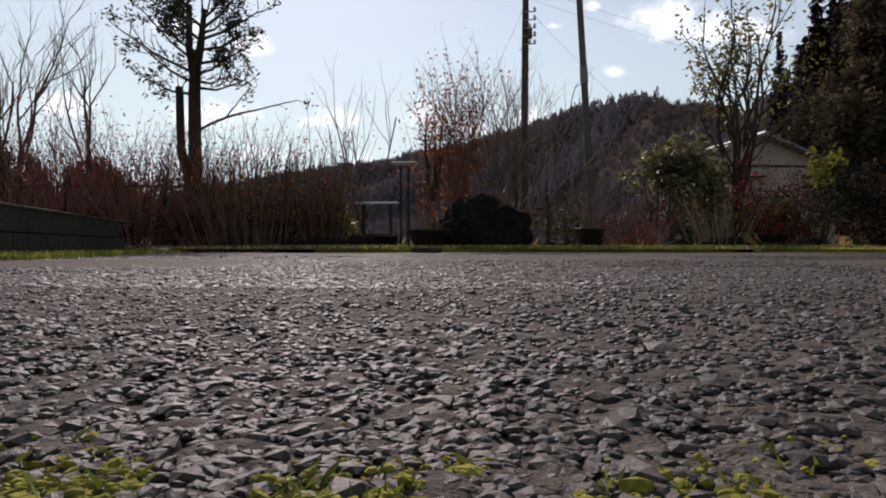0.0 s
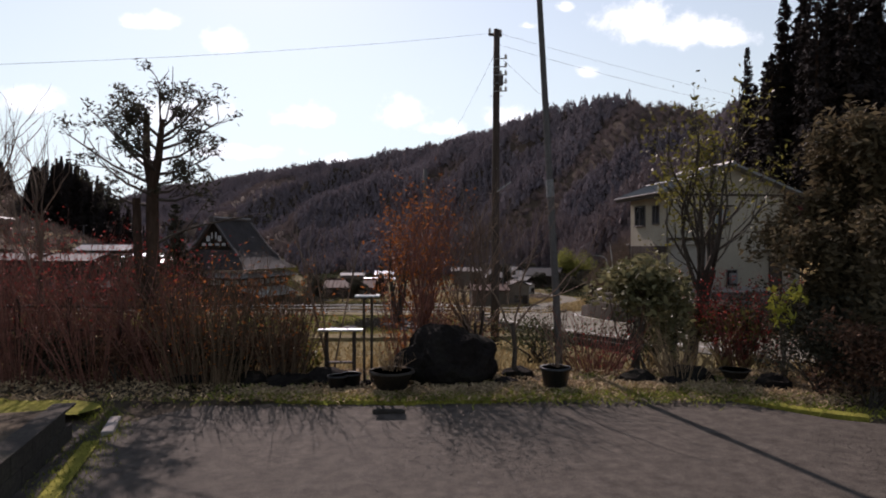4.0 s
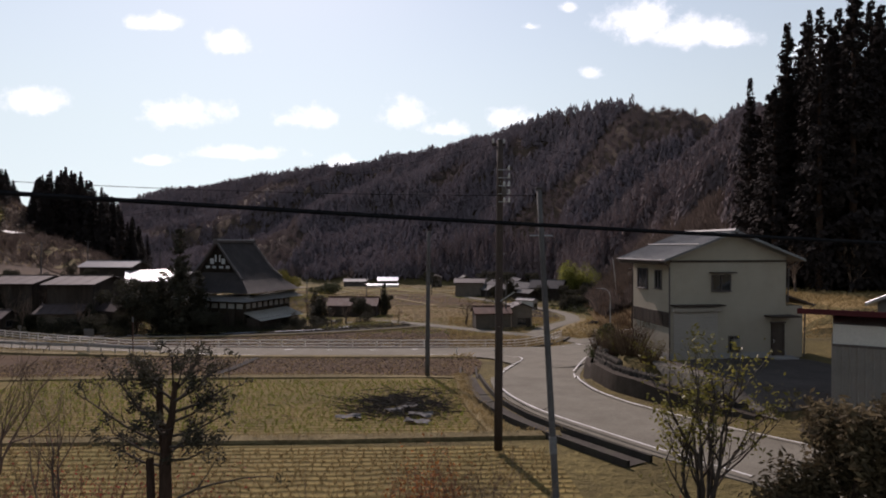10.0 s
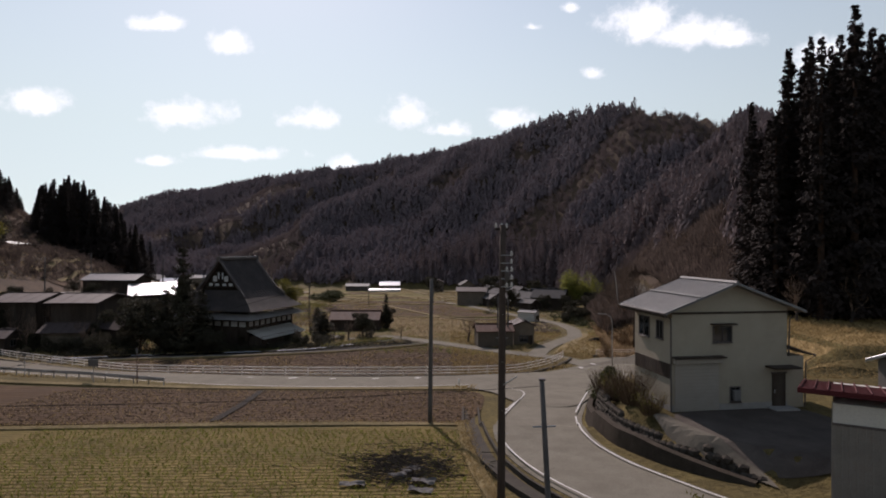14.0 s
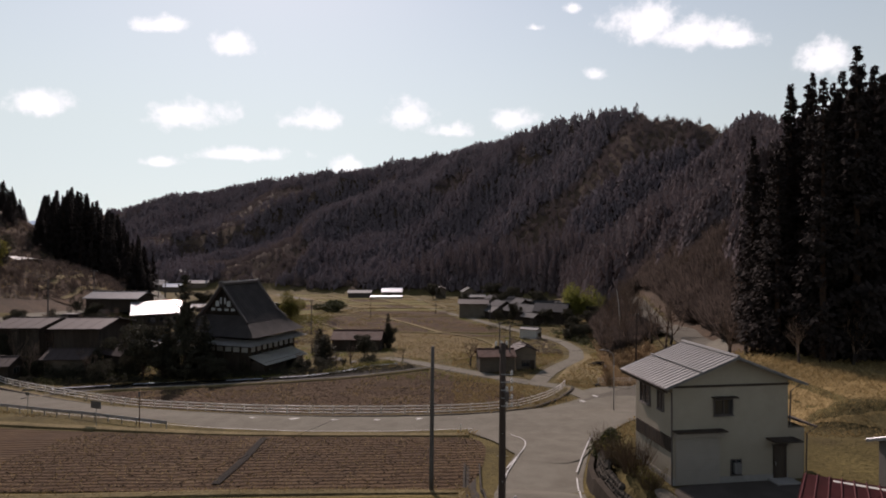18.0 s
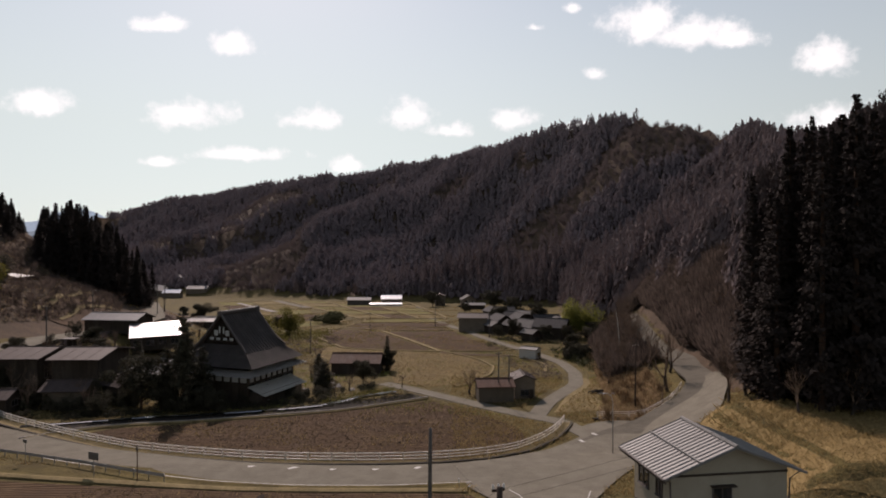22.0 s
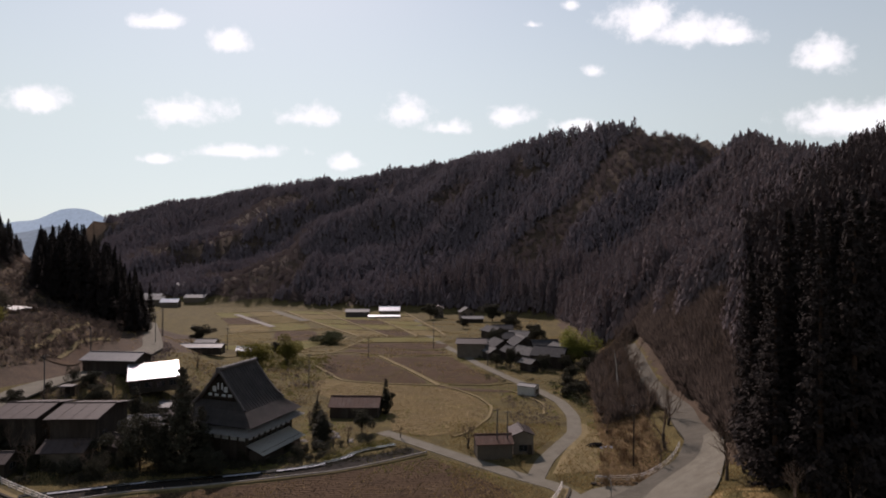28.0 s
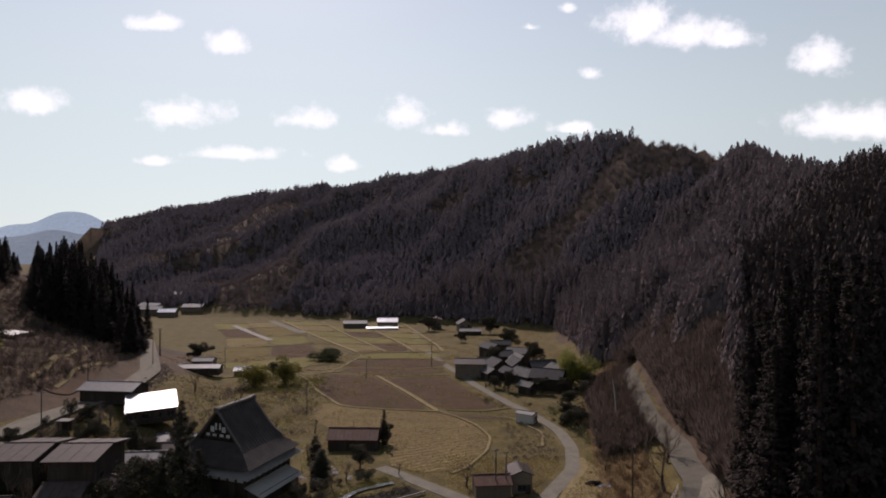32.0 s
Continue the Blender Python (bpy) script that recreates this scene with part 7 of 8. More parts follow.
for x, y, h, m in ((8.9, 106.2, 8.5, POLE_CONCRETE), (10.7, 106.6, 8.0, POLE_CONCRETE), (30.6, 100.6, 10.5, POLE_WOOD), (-4.9, 255, 11, POLE_CONCRETE), (-27.6, 222, 7, POLE_CONCRETE), (-37.0, 168, 9.5, POLE_CONCRETE), (-78.5, 121, 9.5, POLE_CONCRETE), (-90, 157, 9.5, POLE_CONCRETE), (-96, 205, 10, POLE_CONCRETE), (-104, 228, 10, POLE_CONCRETE), (-108, 236, 10, POLE_CONCRETE), (14, 205, 8, POLE_CONCRETE), (-88, 250, 9, POLE_CONCRETE)):
    p = at_ground(x, y, 0)
    utility_pole("slender grey utility pole beside the road", p, (x + .1, y, p[2] + h), .14, m, ((.3, 1.4, 30),), False)


def cable(label, a, b, sag, radius=.011, group="overhead wires"):
    a, b = np.array(a, float), np.array(b, float)
    u = np.linspace(0, 1, 26)[:, None]
    p = a + (b - a) * u
    p[:, 2] -= sag * 4 * u[:, 0] * (1 - u[:, 0])
    return tagged(part("cable", tube([tuple(q) for q in p], radius, 5), CABLE), label, "cable", group)


cable("thick black cable strung across the lot", (-16, -1.05, 6.87), (17, 7.2, 5.37), .47, .011)
top1, top2, top3 = (2.08, 21.9, 9.2), (1.55, 9.45, 6.32), (-.85, 38.7, 6.3)
cable("thin overhead wire from the leaning pole", top2, (-14, 6.2, 7.0), .25, .0042)
cable("thin overhead wire from the pole's top", top1, (-15, 10.6, 4.6), .25, .0042)
cable("thin overhead wire over the road", top1, (40, 48, 11.0), .8, .0042)
cable("thin overhead wire over the road", (2.06, 21.9, 8.8), (40, 48, 10.2), .8, .0042)
cable("thin overhead wire over the road", (2.06, 21.9, 8.5), (13.4, 36.2, 4.4), .3, .0042)
cable("thin overhead wire towards the far pole", (2.08, 21.9, 8.6), top3, .4, .0042)
cable("thin overhead wire above the cross road", top3, (8.9, 106.2, .2), 1.2, .008)
cable("thin overhead wire along the bench", (-78.4, 121, 9), (-89.9, 157, 8.3), .6, .012)
cable("thin overhead wire along the bench", (-89.9, 157, 8.3), (-95.9, 205, 6), .8, .014)


def street_lamp(x, y, h):
    z = float(ground_z(x, y))
    t = thing("street_lamp", "slim grey street lamp with a curved arm", "street lamp", (x, y, z))
    part("post", tube([(0, 0, -.2), (0, 0, h * .55), (0, 0, h * .86), (-.15, 0, h * .95), (-.6, -.05, h), (-1.2, -.1, h * 1.01)], [.075, .065, .055, .05, .045, .04], 8), STEEL, t, "", True)
    part("lamp_head", box((-1.45, -.12, h * 1.01), (.55, .2, .1), .03), SHEET_METAL, t)


street_lamp(19.8, 73.5, 7.2)


def road_sign(label, x, y, post_h, w, hgt, turn, mat=None):
    z = float(ground_z(x, y))
    t = thing("road_sign", label, "sign", (x, y, z), turn)
    part("post", tube([(0, .04, -.2), (0, .04, post_h)], .035, 8), STEEL, t)
    part("panel", box((0, 0, post_h - hgt / 2), (w, .03, hgt), .01), mat or SIGN_BACK, t)
    part("clamp", box((0, .03, post_h - hgt / 2), (.12, .06, .05), .01), STEEL, t)


road_sign("grey back of a rectangular road sign", -35.2, 61.6, 2.5, 1.35, .75, -20)
road_sign("small sign plate on a slim post", -45.5, 66.6, 2.6, .6, .35, -20)
road_sign("slim marker post beside the road", 1.3, 58.4, .95, .14, .3, 0, SIGN_WHITE)
snow = thing("marker_post", "tall thin rusty marker pole beside the road", "pole", at_ground(-29.8, 59.6, .1))
part("pole", tube([(0, 0, 0), (0, 0, 3.9)], .05, 8), RUST_ROOF, snow)
part("arrow_plate", box((0, -.04, 3.6), (.18, .03, .5), .01), SIGN_BACK, snow)

# ---------------------------------------------------------------- garden beside the lot
def boulder(label, at, size, seed, mat=None, detail=3):
    bm = bmesh.new()
    bmesh.ops.create_icosphere(bm, subdivisions=detail, radius=1)
    o = Vector((seed * 3.7, seed * 1.3, 0))
    for v in bm.verts:
        k = 1 + .28 * noise.noise(v.co * 1.3 + o) + .12 * noise.noise(v.co * 3.3 + o) + .04 * noise.noise(v.co * 9 + o)
        v.co = Vector((v.co.x * size[0] * k, v.co.y * size[1] * k, (v.co.z + .55) * size[2] * k / 1.55))
    ob = part("boulder", bm, mat or STONE)
    ob.matrix_basis = pose(*at)
    return tagged(ob, label, "rock")


boulder("large dark mossy garden boulder", (.22, 8.15, -.05), (.62, .5, .7), 1, None, 4)
for k, (x, y, s) in enumerate(((-1.75, 7.75, .28), (-1.3, 8.0, .3), (-2.2, 7.9, .26), (.95, 7.9, .16), (2.6, 7.95, .24), (3.0, 7.8, .18), (3.35, 8.1, .3), (-3.0, 7.9, .22), (4.2, 7.7, .24), (-.75, 7.8, .14), (1.15, 8.3, .22))):
    boulder("small dark edging stone in the garden bed", (x, y, -.03), (s, s * .8, s * .8), k + 5, None, 2)


def plant_pot(label, at, r0, r1, h, mat):
    t = thing("plant_pot", label, "pot", at)
    part("pot", tube([(0, 0, 0), (0, 0, h * .9), (0, 0, h * .9), (0, 0, h), (0, 0, h), (0, 0, h * .88)], [r0, r1, r1 * 1.1, r1 * 1.1, r1 * .94, r1 * .92], 18), mat, t, "", True)
    part("soil", tube([(0, 0, h * .8), (0, 0, h * .9)], [r1 * .9, r1 * .9], 14), SOIL, t)
    return t


plant_pot("black plastic plant pot with dark soil", (1.5, 7.55, .03), .13, .17, .26, RUBBER)
plant_pot("round grey planter bowl with withered stems", (-.45, 7.45, .03), .16, .25, .24, CONCRETE_DARK)
plant_pot("small black nursery pot", (-1.1, 7.5, .03), .09, .11, .17, RUBBER)
plant_pot("small black nursery pot", (-.95, 7.62, .03), .09, .11, .17, RUBBER)
plant_pot("pale shallow basin among the shrubs", (3.75, 7.75, .12), .12, .17, .1, CONCRETE_DARK)
stem_clump("potted_shoots", "withered shoots in the black pot", (1.5, 7.55, .26), 41, .16, .85, 14, TWIG)
stem_clump("potted_shoots", "withered shoots in the planter bowl", (-.45, 7.45, .25), 42, .3, .3, 30, TWIG_TAN)
slab = thing("ground_slab", "dark rectangular slab lying at the asphalt's edge", "slab", (-.42, 6.62, .004), 2)
part("slab", box((0, 0, .02), (.33, .16, .045), .008), CONCRETE_DARK, slab)
sign = thing("garden_sign", "small white board on two thin wooden stakes", "sign", (-.78, 7.85, 0))
for k in (-1, 1):
    part("stake", tube([(k * .045, 0, -.05), (k * .05, 0, 1.08)], .018, 6), DARK_WOOD, sign)
part("board", box((0, -.02, 1.12), (.30, .2, .02), .004, Matrix.Translation((0, 0, 0))), SIGN_WHITE, sign)
for k in range(3):
    part("writing_bar", box((.02 * (k % 2), -.07 + .05 * k, 1.1315), (.2 - .03 * (k % 2), .018, .003)), INK, sign)
table = thing("garden_bench", "low dark wooden bench with a glaring metal top", "bench", (-1.18, 8.2, -.055))
part("top", box((0, 0, .7), (.58, .13, .025), .005), BRIGHT_ROOF, table)
for sx in (-1, 1):
    for sy in (-1, 1):
        part("leg", box((sx * .18, sy * .04, .34), (.035, .035, .68), .005), DARK_WOOD, table)
part("shelf", box((0, 0, .28), (.34, .1, .02), .004), DARK_WOOD, table)
bamboo_fence = thing("bamboo_fence", "low dark rustic fence of tied poles among the shrubs", "fence", (-5.1, 8.5, -.1))
for h in (.35, .68, 1.0):
    part("rail", tube([(-1.9, 0, h), (0, .05, h + .02), (1.6, .02, h)], .018, 6), DARK_WOOD, bamboo_fence)
for k in range(6):
    shared_part("fence_post", "post", lambda: tube([(0, 0, -.2), (0, 0, 1.15)], .035, 6), DARK_WOOD, bamboo_fence, (-1.9 + k * .7, .03, 0))

# trees and shrubs of the garden
r = np.random.default_rng(77)
tree = thing("garden_tree", "pruned dark evergreen tree with a cut second stem", "tree", (-4.0, 9.0, 0))
out, tw, tips = [], [], []
out.append(tube_arrays([(0, 0, -.1), (.02, 0, 1.2), (0, .02, 2.3), (.02, 0, 2.65), (.1, 0, 3.0), (.16, 0, 3.55)], [.105, .096, .086, .078, .055, .033], 9))
out.append(tube_arrays([(-.03, 0, .9), (-.2, .02, 1.5), (-.23, .03, 2.42)], [.08, .065, .058], 8))
out.append(tube_arrays([(0, .02, 2.55), (-.08, .02, 3.0), (-.08, .02, 3.62)], [.07, .055, .045], 8))
# limbs: height at the stem, reach sideways, in depth, height at the tip
BOUGHS = [(2.3, -.75, .1, 2.55), (2.45, -.6, -.3, 2.9), (2.6, -1.15, .0, 3.3), (2.75, -.85, .2, 3.6), (2.9, -.45, -.2, 3.35), (3.1, -.5, .2, 3.7), (3.3, -.25, -.1, 3.75), (2.4, .55, .2, 2.5), (2.6, .6, -.2, 2.8), (2.75, .75, .1, 3.0), (2.95, .6, .3, 3.25), (3.1, .95, .0, 3.5), (3.25, .8, -.2, 3.75), (3.4, .45, .1, 3.85), (3.5, .2, -.2, 4.0), (2.5, .2, .6, 2.7), (2.8, .1, -.6, 3.1), (3.2, .3, .5, 3.6)]
for h, dx, dy, hz in BOUGHS:
    o = np.array([.04 + .1 * max(0, h - 2.6), 0, h])
    e = np.array([dx, dy, hz])
    m = (o + e) / 2 + (0, 0, -.06)
    tw.append(tube_arrays([o, m, e], [.026, .018, .009], 5))
    for q in np.linspace(.35, 1, 5):
        p = o + (e - o) * q
        for _ in range(2):
            w = (e - o) / np.linalg.norm(e - o) + r.normal(0, .75, 3) + (0, 0, .25)
            grow(r, p, w / np.linalg.norm(w), r.uniform(.12, .28), .009, 1, tw, tips, 2, .4, .6, .2)
bare = []
grow(r, (.03, 0, 1.75), (.93, 0, .28), 1.2, .024, 2, tw, bare, 2, .3, .45, .1)
tw.append(tube_arrays([(.2, 0, 3.5), (.3, 0, 3.95), (.3, .02, 4.3)], [.014, .009, .005], 4))
tw.append(tube_arrays([(.35, 0, 3.7), (.5, 0, 3.95), (.52, 0, 4.1)], [.01, .007, .004], 4))
tips += [np.array([.3, .02, 4.25]), np.array([.3, .02, 4.33]), np.array([.52, 0, 4.08])] + bare[:8]
v, f = join_arrays(out)
part("trunk", fast_mesh("trunk", v, f, BARK_DARK, True), None, tree)
v, f = join_arrays(tw)
part("branchwork", fast_mesh("branchwork", v, f, BARK, True), None, tree)
tips = [p for p in tips if noise.noise((p[0] * 2.6, p[1] * 2.6, p[2] * 2.6)) > -.12]
v, f = leaf_arrays(r, tips, 8, .042, .055, .2, .3)
part("crown", fast_mesh("crown", v, f, DARK_EVERGREEN), None, tree)

bare_tree("sapling", "slim leafless tree with upright branches", (-5.55, 8.9, 0), 51, 3.7, .045, 1, 4, 3, .03, BARK, TWIG, None, up=.7, first=.42, shrink=.62)
bare_tree("sapling", "slim leafless tree with upright branches", (-7.3, 9.6, 0), 52, 4.4, .05, 2, 4, 3, .06, BARK, TWIG, None, up=.7, first=.35, shrink=.62)
bare_tree("maple", "maple with a few russet leaves on its twigs", (-.28, 8.65, -.02), 53, 2.5, .03, 4, 4, 3, .14, BARK, TWIG_RED, ORANGE, 1, .026, .05, up=.7, first=.3)
stem_clump("maple_shoots", "dense reddish shoots at the maple's foot", (-.28, 8.7, 0), 54, .75, 1.75, 70, TWIG_RED, ORANGE, 3, .028, .3)
bush("maple_shoots", "cluster of orange dry leaves held on the maple", (-.5, 8.6, .75), 540, (.36, .3, .72), ORANGE, 520, .028, lumps=7)
bare_tree("shrub", "leafless grey shrub behind the boulder", (.62, 8.9, -.05), 55, 2.7, .028, 4, 4, 3, .1, BARK, TWIG, None, up=.6, first=.3)
bare_tree("shrub", "crooked bare shrub beside the boulder", (1.08, 8.3, 0), 56, 2.9, .035, 1, 3, 2, .15, BARK, TWIG, None, up=.35, first=.3, bend=.6)
bare_tree("shrub", "thin bare shoots beside the white sign", (-1.35, 8.5, 0), 57, 3.0, .012, 4, 2, 2, .12, TWIG, TWIG, None, up=.6, first=.55)
for k, (x, y, w, h, n, m) in enumerate(((-2.75, 8.1, 1.6, 1.5, 280, TWIG_REED), (-1.85, 7.95, .6, 1.5, 120, TWIG_REED), (-3.3, 8.2, 1.2, 1.4, 110, TWIG_RED), (-3.0, 8.9, 1.4, 1.45, 110, TWIG), (-4.6, 9.2, 1.6, 1.8, 170, TWIG_RED), (-5.8, 9.4, 1.8, 1.9, 190, TWIG_RED), (-7.2, 9.2, 1.8, 2.0, 170, TWIG_RED), (-4.3, 8.1, 1.2, 1.5, 130, TWIG_RED), (-8.8, 9.6, 1.8, 2.0, 170, TWIG_RED), (-5.3, 8.1, 1.2, 1.6, 120, TWIG_RED), (-6.3, 8.0, 1.2, 1.6, 120, TWIG_RED))):
    stem_clump("shrub", ("clump of tan upright stems with few dry leaves", "clump of reddish stems with few last leaves")[m is TWIG_RED or m is TWIG] + " beside the lot", (x, y, 0), 60 + k, w, h, n, m, (ORANGE, RUSSET, RED)[0 if k < 2 else 2 if k in (4, 5, 6, 8) else 1], 1 if k < 4 or k > 8 else 2, .022, .32 if k < 2 else .6, thick=.007)
for k, (x, y, sx, sz, n, m) in enumerate(((-2.45, 8.35, .7, .5, 1500, DARK_EVERGREEN), (-3.4, 8.45, .7, .6, 1500, RUSSET), (-4.3, 8.7, .8, .55, 1100, RUSSET), (-5.4, 8.9, .9, .6, 1100, DARK_EVERGREEN), (-6.3, 9.5, 1.0, .7, 900, RUSSET), (-1.85, 8.3, .4, .6, 900, RUSSET), (-3.9, 9.4, 1.0, .6, 1200, DARK_EVERGREEN), (-8.2, 9.2, 1.0, .8, 1200, RUSSET), (.2, 9.4, .9, .55, 2400, RUSSET), (1.6, 9.6, .9, .5, 2400, SHRUB))):
    bush("shrub", ("dense twiggy shrub with russet dry leaves", "dark tangled evergreen shrub")[m is not RUSSET] + " in the garden bed", (x, y, 0), 420 + k, (sx, sx * .75, sz), m, n, .024, lumps=13)
bush("shrub", "evergreen shrub with dull leaves", (-6.6, 8.2, .2), 71, (.75, .7, 1.0), SHRUB, 3200, .035)
bush("shrub", "tall evergreen shrub with brownish leaves", (-7.9, 8.0, .2), 72, (1.0, .9, 1.5), SHRUB, 4200, .04)
bush("shrub", "low yellow-green shrub with broad leaves", (-1.65, 8.35, 0), 73, (.32, .3, .5), OLIVE, 420, .04)
bush("camellia", "camellia with glossy pale-lit leaves on bare stems", (2.9, 8.95, 0), 74, (.88, .65, .62), CAMELLIA, 2100, .055, lumps=13, high=1.95)
bush("camellia", "camellia with glossy dark leaves", (3.55, 9.2, 0), 75, (.5, .5, .75), CAMELLIA, 1500, .05, lumps=6)
bare_tree("garden_tree", "pruned tree with vase-shaped limbs and thin olive leaves", (4.05, 10.1, -.15), 76, 4.0, .085, 2, 4, 3, .12, BARK, BARK, OLIVE, 4, .042, .09, .75, .34, shrink=.66)
bush("shrub", "pale olive leafy shrub before the house", (4.6, 9.9, -.1), 501, (.6, .5, .6), OLIVE, 1200, .04, lumps=10)
bush("shrub", "dark leafy shrub beside the camellia", (3.5, 9.9, -.1), 502, (.8, .6, .7), SHRUB, 2800, .035, lumps=10)
bush("shrub", "dark leafy shrub under the vase-shaped tree", (4.9, 9.9, -.1), 503, (.8, .6, .8), DARK_EVERGREEN, 2800, .035, lumps=10)
stem_clump("nandina", "nandina with scarlet leaves", (4.7, 9.3, 0), 78, 1.3, 1.25, 110, TWIG_RED, RED, 4, .022, .5)
for k, (x, y) in enumerate(((-5.6, 9.9), (-6.8, 10.2), (-3.9, 10.0))):
    stem_clump("nandina", "nandina with scarlet leaves behind the fence", (x, y, -.1), 780 + k, 1.1, 1.6, 60, TWIG_RED, RED, 2, .026, .4)
bush("red_flowers", "low clump of vivid red flowers by the fence", (-4.75, 8.35, 0), 790, (.22, .18, .3), RED, 160, .04, "flowers", True, 0, 5)
stem_clump("nandina", "low nandina with scarlet leaves", (2.3, 8.6, 0), 79, .9, .6, 50, TWIG_RED, RED, 1, .02, .6)
stem_clump("shrub", "tangle of bare reddish stems beside the pole", (2.3, 8.9, 0), 80, .9, 1.0, 70, TWIG_RED, None, fan=.8)
stem_clump("shrub", "bare stems of a hydrangea", (3.2, 8.0, 0), 81, .8, .8, 60, TWIG_TAN, None, fan=.6)
bush("shrub", "small shrub with bright yellow-green leaves", (4.35, 7.75, 0), 82, (.24, .2, .36), YELLOW, 130, .05, droop=.8, high=2.9)
# the darker leaf material carries part of the deep shade here
bush("shrub", "dark evergreen shrub in deep shade", (5.2, 8.0, 0), 83, (1.0, .7, .75), DARK_EVERGREEN, 3400, .035, lumps=12)
bush("shrub", "dark evergreen shrub in deep shade", (6.6, 7.7, 0), 84, (1.0, .8, .9), DARK_EVERGREEN, 3400, .035, lumps=12)
# dark leaf mass added in place of the shadow beneath the shrubs
for k in range(6):
    bush("shrub", "low dark leaves standing in for shadow at the foot of the shrubs", (-2.0 - .62 * k, 7.95 + .12 * (k % 3), 0), 440 + k, (.5, .3, .38), DARK_EVERGREEN if k % 3 else RUSSET, 1300, .024, lumps=9)
# dark shrubs added to deepen the shade below the weeping conifer
for k, (x, y) in enumerate(((5.0, 7.35), (5.9, 7.25), (6.8, 7.0), (7.7, 7.1), (8.6, 7.3), (4.5, 7.3), (4.9, 6.9), (5.5, 6.6), (6.3, 6.45), (7.2, 6.4), (8.1, 6.4))):
    bush("shrub", "low dark shrub added for shade under the weeping conifer", (x, y, 0), 460 + k, (.7, .45, .5), DARK_EVERGREEN if k % 2 else RUSSET, 1800, .028, lumps=10)
weep = thing("weeping_conifer", "broad weeping conifer with dark hanging sprays", "tree", (5.75, 8.3, 0))
v, f = tube_arrays([(0, 0, -.1), (.05, 0, 1.1), (-.05, .05, 2.2), (0, 0, 3.0)], [.11, .09, .06, .02], 7)
part("trunk", fast_mesh("trunk", v, f, BARK_DARK, True), None, weep)
cc, out = [], []
for k in range(64):
    a, h = r.uniform(0, 6.28), r.uniform(.6, 3.4)
    L = (1.45 - .3 * abs(h - 1.6)) * (.55 + .45 * abs(math.sin(h * 2.4))) * r.uniform(.7, 1.1)
    p0, p1 = np.array([0, 0, h * .92]), np.array([math.cos(a) * L, math.sin(a) * L * .8, h + r.uniform(-.15, .2)])
    out.append(tube_arrays([p0, (p0 + p1) / 2 + (0, 0, .15), p1], [.02, .014, .006], 4))
    for q in np.linspace(.3, 1, 9):
        c = p0 + (p1 - p0) * q + (0, 0, .13 * math.sin(q * 3.1))
        for _ in range(12):
            o = c + r.normal(0, .09, 3)
            for j in range(5):
                cc.append(o + (r.normal(0, .012), r.normal(0, .012), -.07 * j))
v, f = leaf_arrays(r, np.array(cc), 1, .055, .014, 0, .35)
part("crown", fast_mesh("crown", v, f, leafy("weeping_sprays", (.055, .044, .026), (.15, .115, .064), .4, .8, .35)), None, weep)
v, f = join_arrays(out)
tagged(part("branchwork", fast_mesh("branchwork", v, f, BARK_DARK, True), None, weep), kind="stuff")

# ---------------------------------------------------------------- trees round the temple and along the roads
spruce = conifer("conifer", "dark columnar conifer beside the temple", at_ground(-42.0, 99), 201, 17.0, 2.4, 190, 80, .03, DARK_EVERGREEN, .45)
for x, y, s, w in ((-45.4, 100.5, .6, 1.3), (-23.2, 117.5, .32, 2.7), (-13.4, 139.6, .48, .9), (-26, 126, .34, 1.9), (-40, 101.5, .6, 1.3)):
    copy_thing(spruce, pose(*at_ground(x, y, .2), 0, 0, x * 40) @ Matrix.Diagonal((s * w, s * w, s, 1)))


def evergreen_tree(label, at, seed, size, count, leaf, mat, lumps=16):
    """A broad evergreen: trunk and limbs, and a crown of many lumps of small leaves."""
    r = np.random.default_rng(seed)
    t = thing("evergreen_tree", label, "tree", at)
    s = np.array(size, float)
    lump = r.normal(0, .42, (lumps, 3)) * s
    lump[:, 2] = np.clip(lump[:, 2] * .5 + s[2] * .62, s[2] * .3, s[2] * .95)
    out = [tube_arrays([(0, 0, -.3), (.1, 0, s[2] * .3), (0, .1, s[2] * .75)], [s[2] * .028, s[2] * .02, .05], 7)]
    for q in lump:
        out.append(tube_arrays([(0, 0, q[2] * .45), q * np.array([.5, .5, .8]), q], [.09, .06, .025], 5))
    v, f = join_arrays(out)
    part("trunk", fast_mesh("trunk", v, f, BARK_DARK, True), None, t)
    i = r.integers(0, lumps, count)
    d = r.normal(0, 1, (count, 3))
    d /= np.linalg.norm(d, axis=1)[:, None]
    size_ = r.uniform(.7, 1.25, lumps)[i][:, None]
    c = lump[i] + d * np.array([s[0], s[1], s[2] * .42]) * .36 * size_ * (.5 + .6 * r.random((count, 1)))
    v, f = leaf_arrays(r, c, 1, leaf, leaf * .4, 0, .55)
    part("crown", fast_mesh("crown", v, f, mat), None, t)
    return t


big = evergreen_tree("broad dark evergreen tree below the temple", at_ground(-49.2, 99.5, .2), 202, (4.2, 4.0, 8.2), 9000, .17, DARK_EVERGREEN)
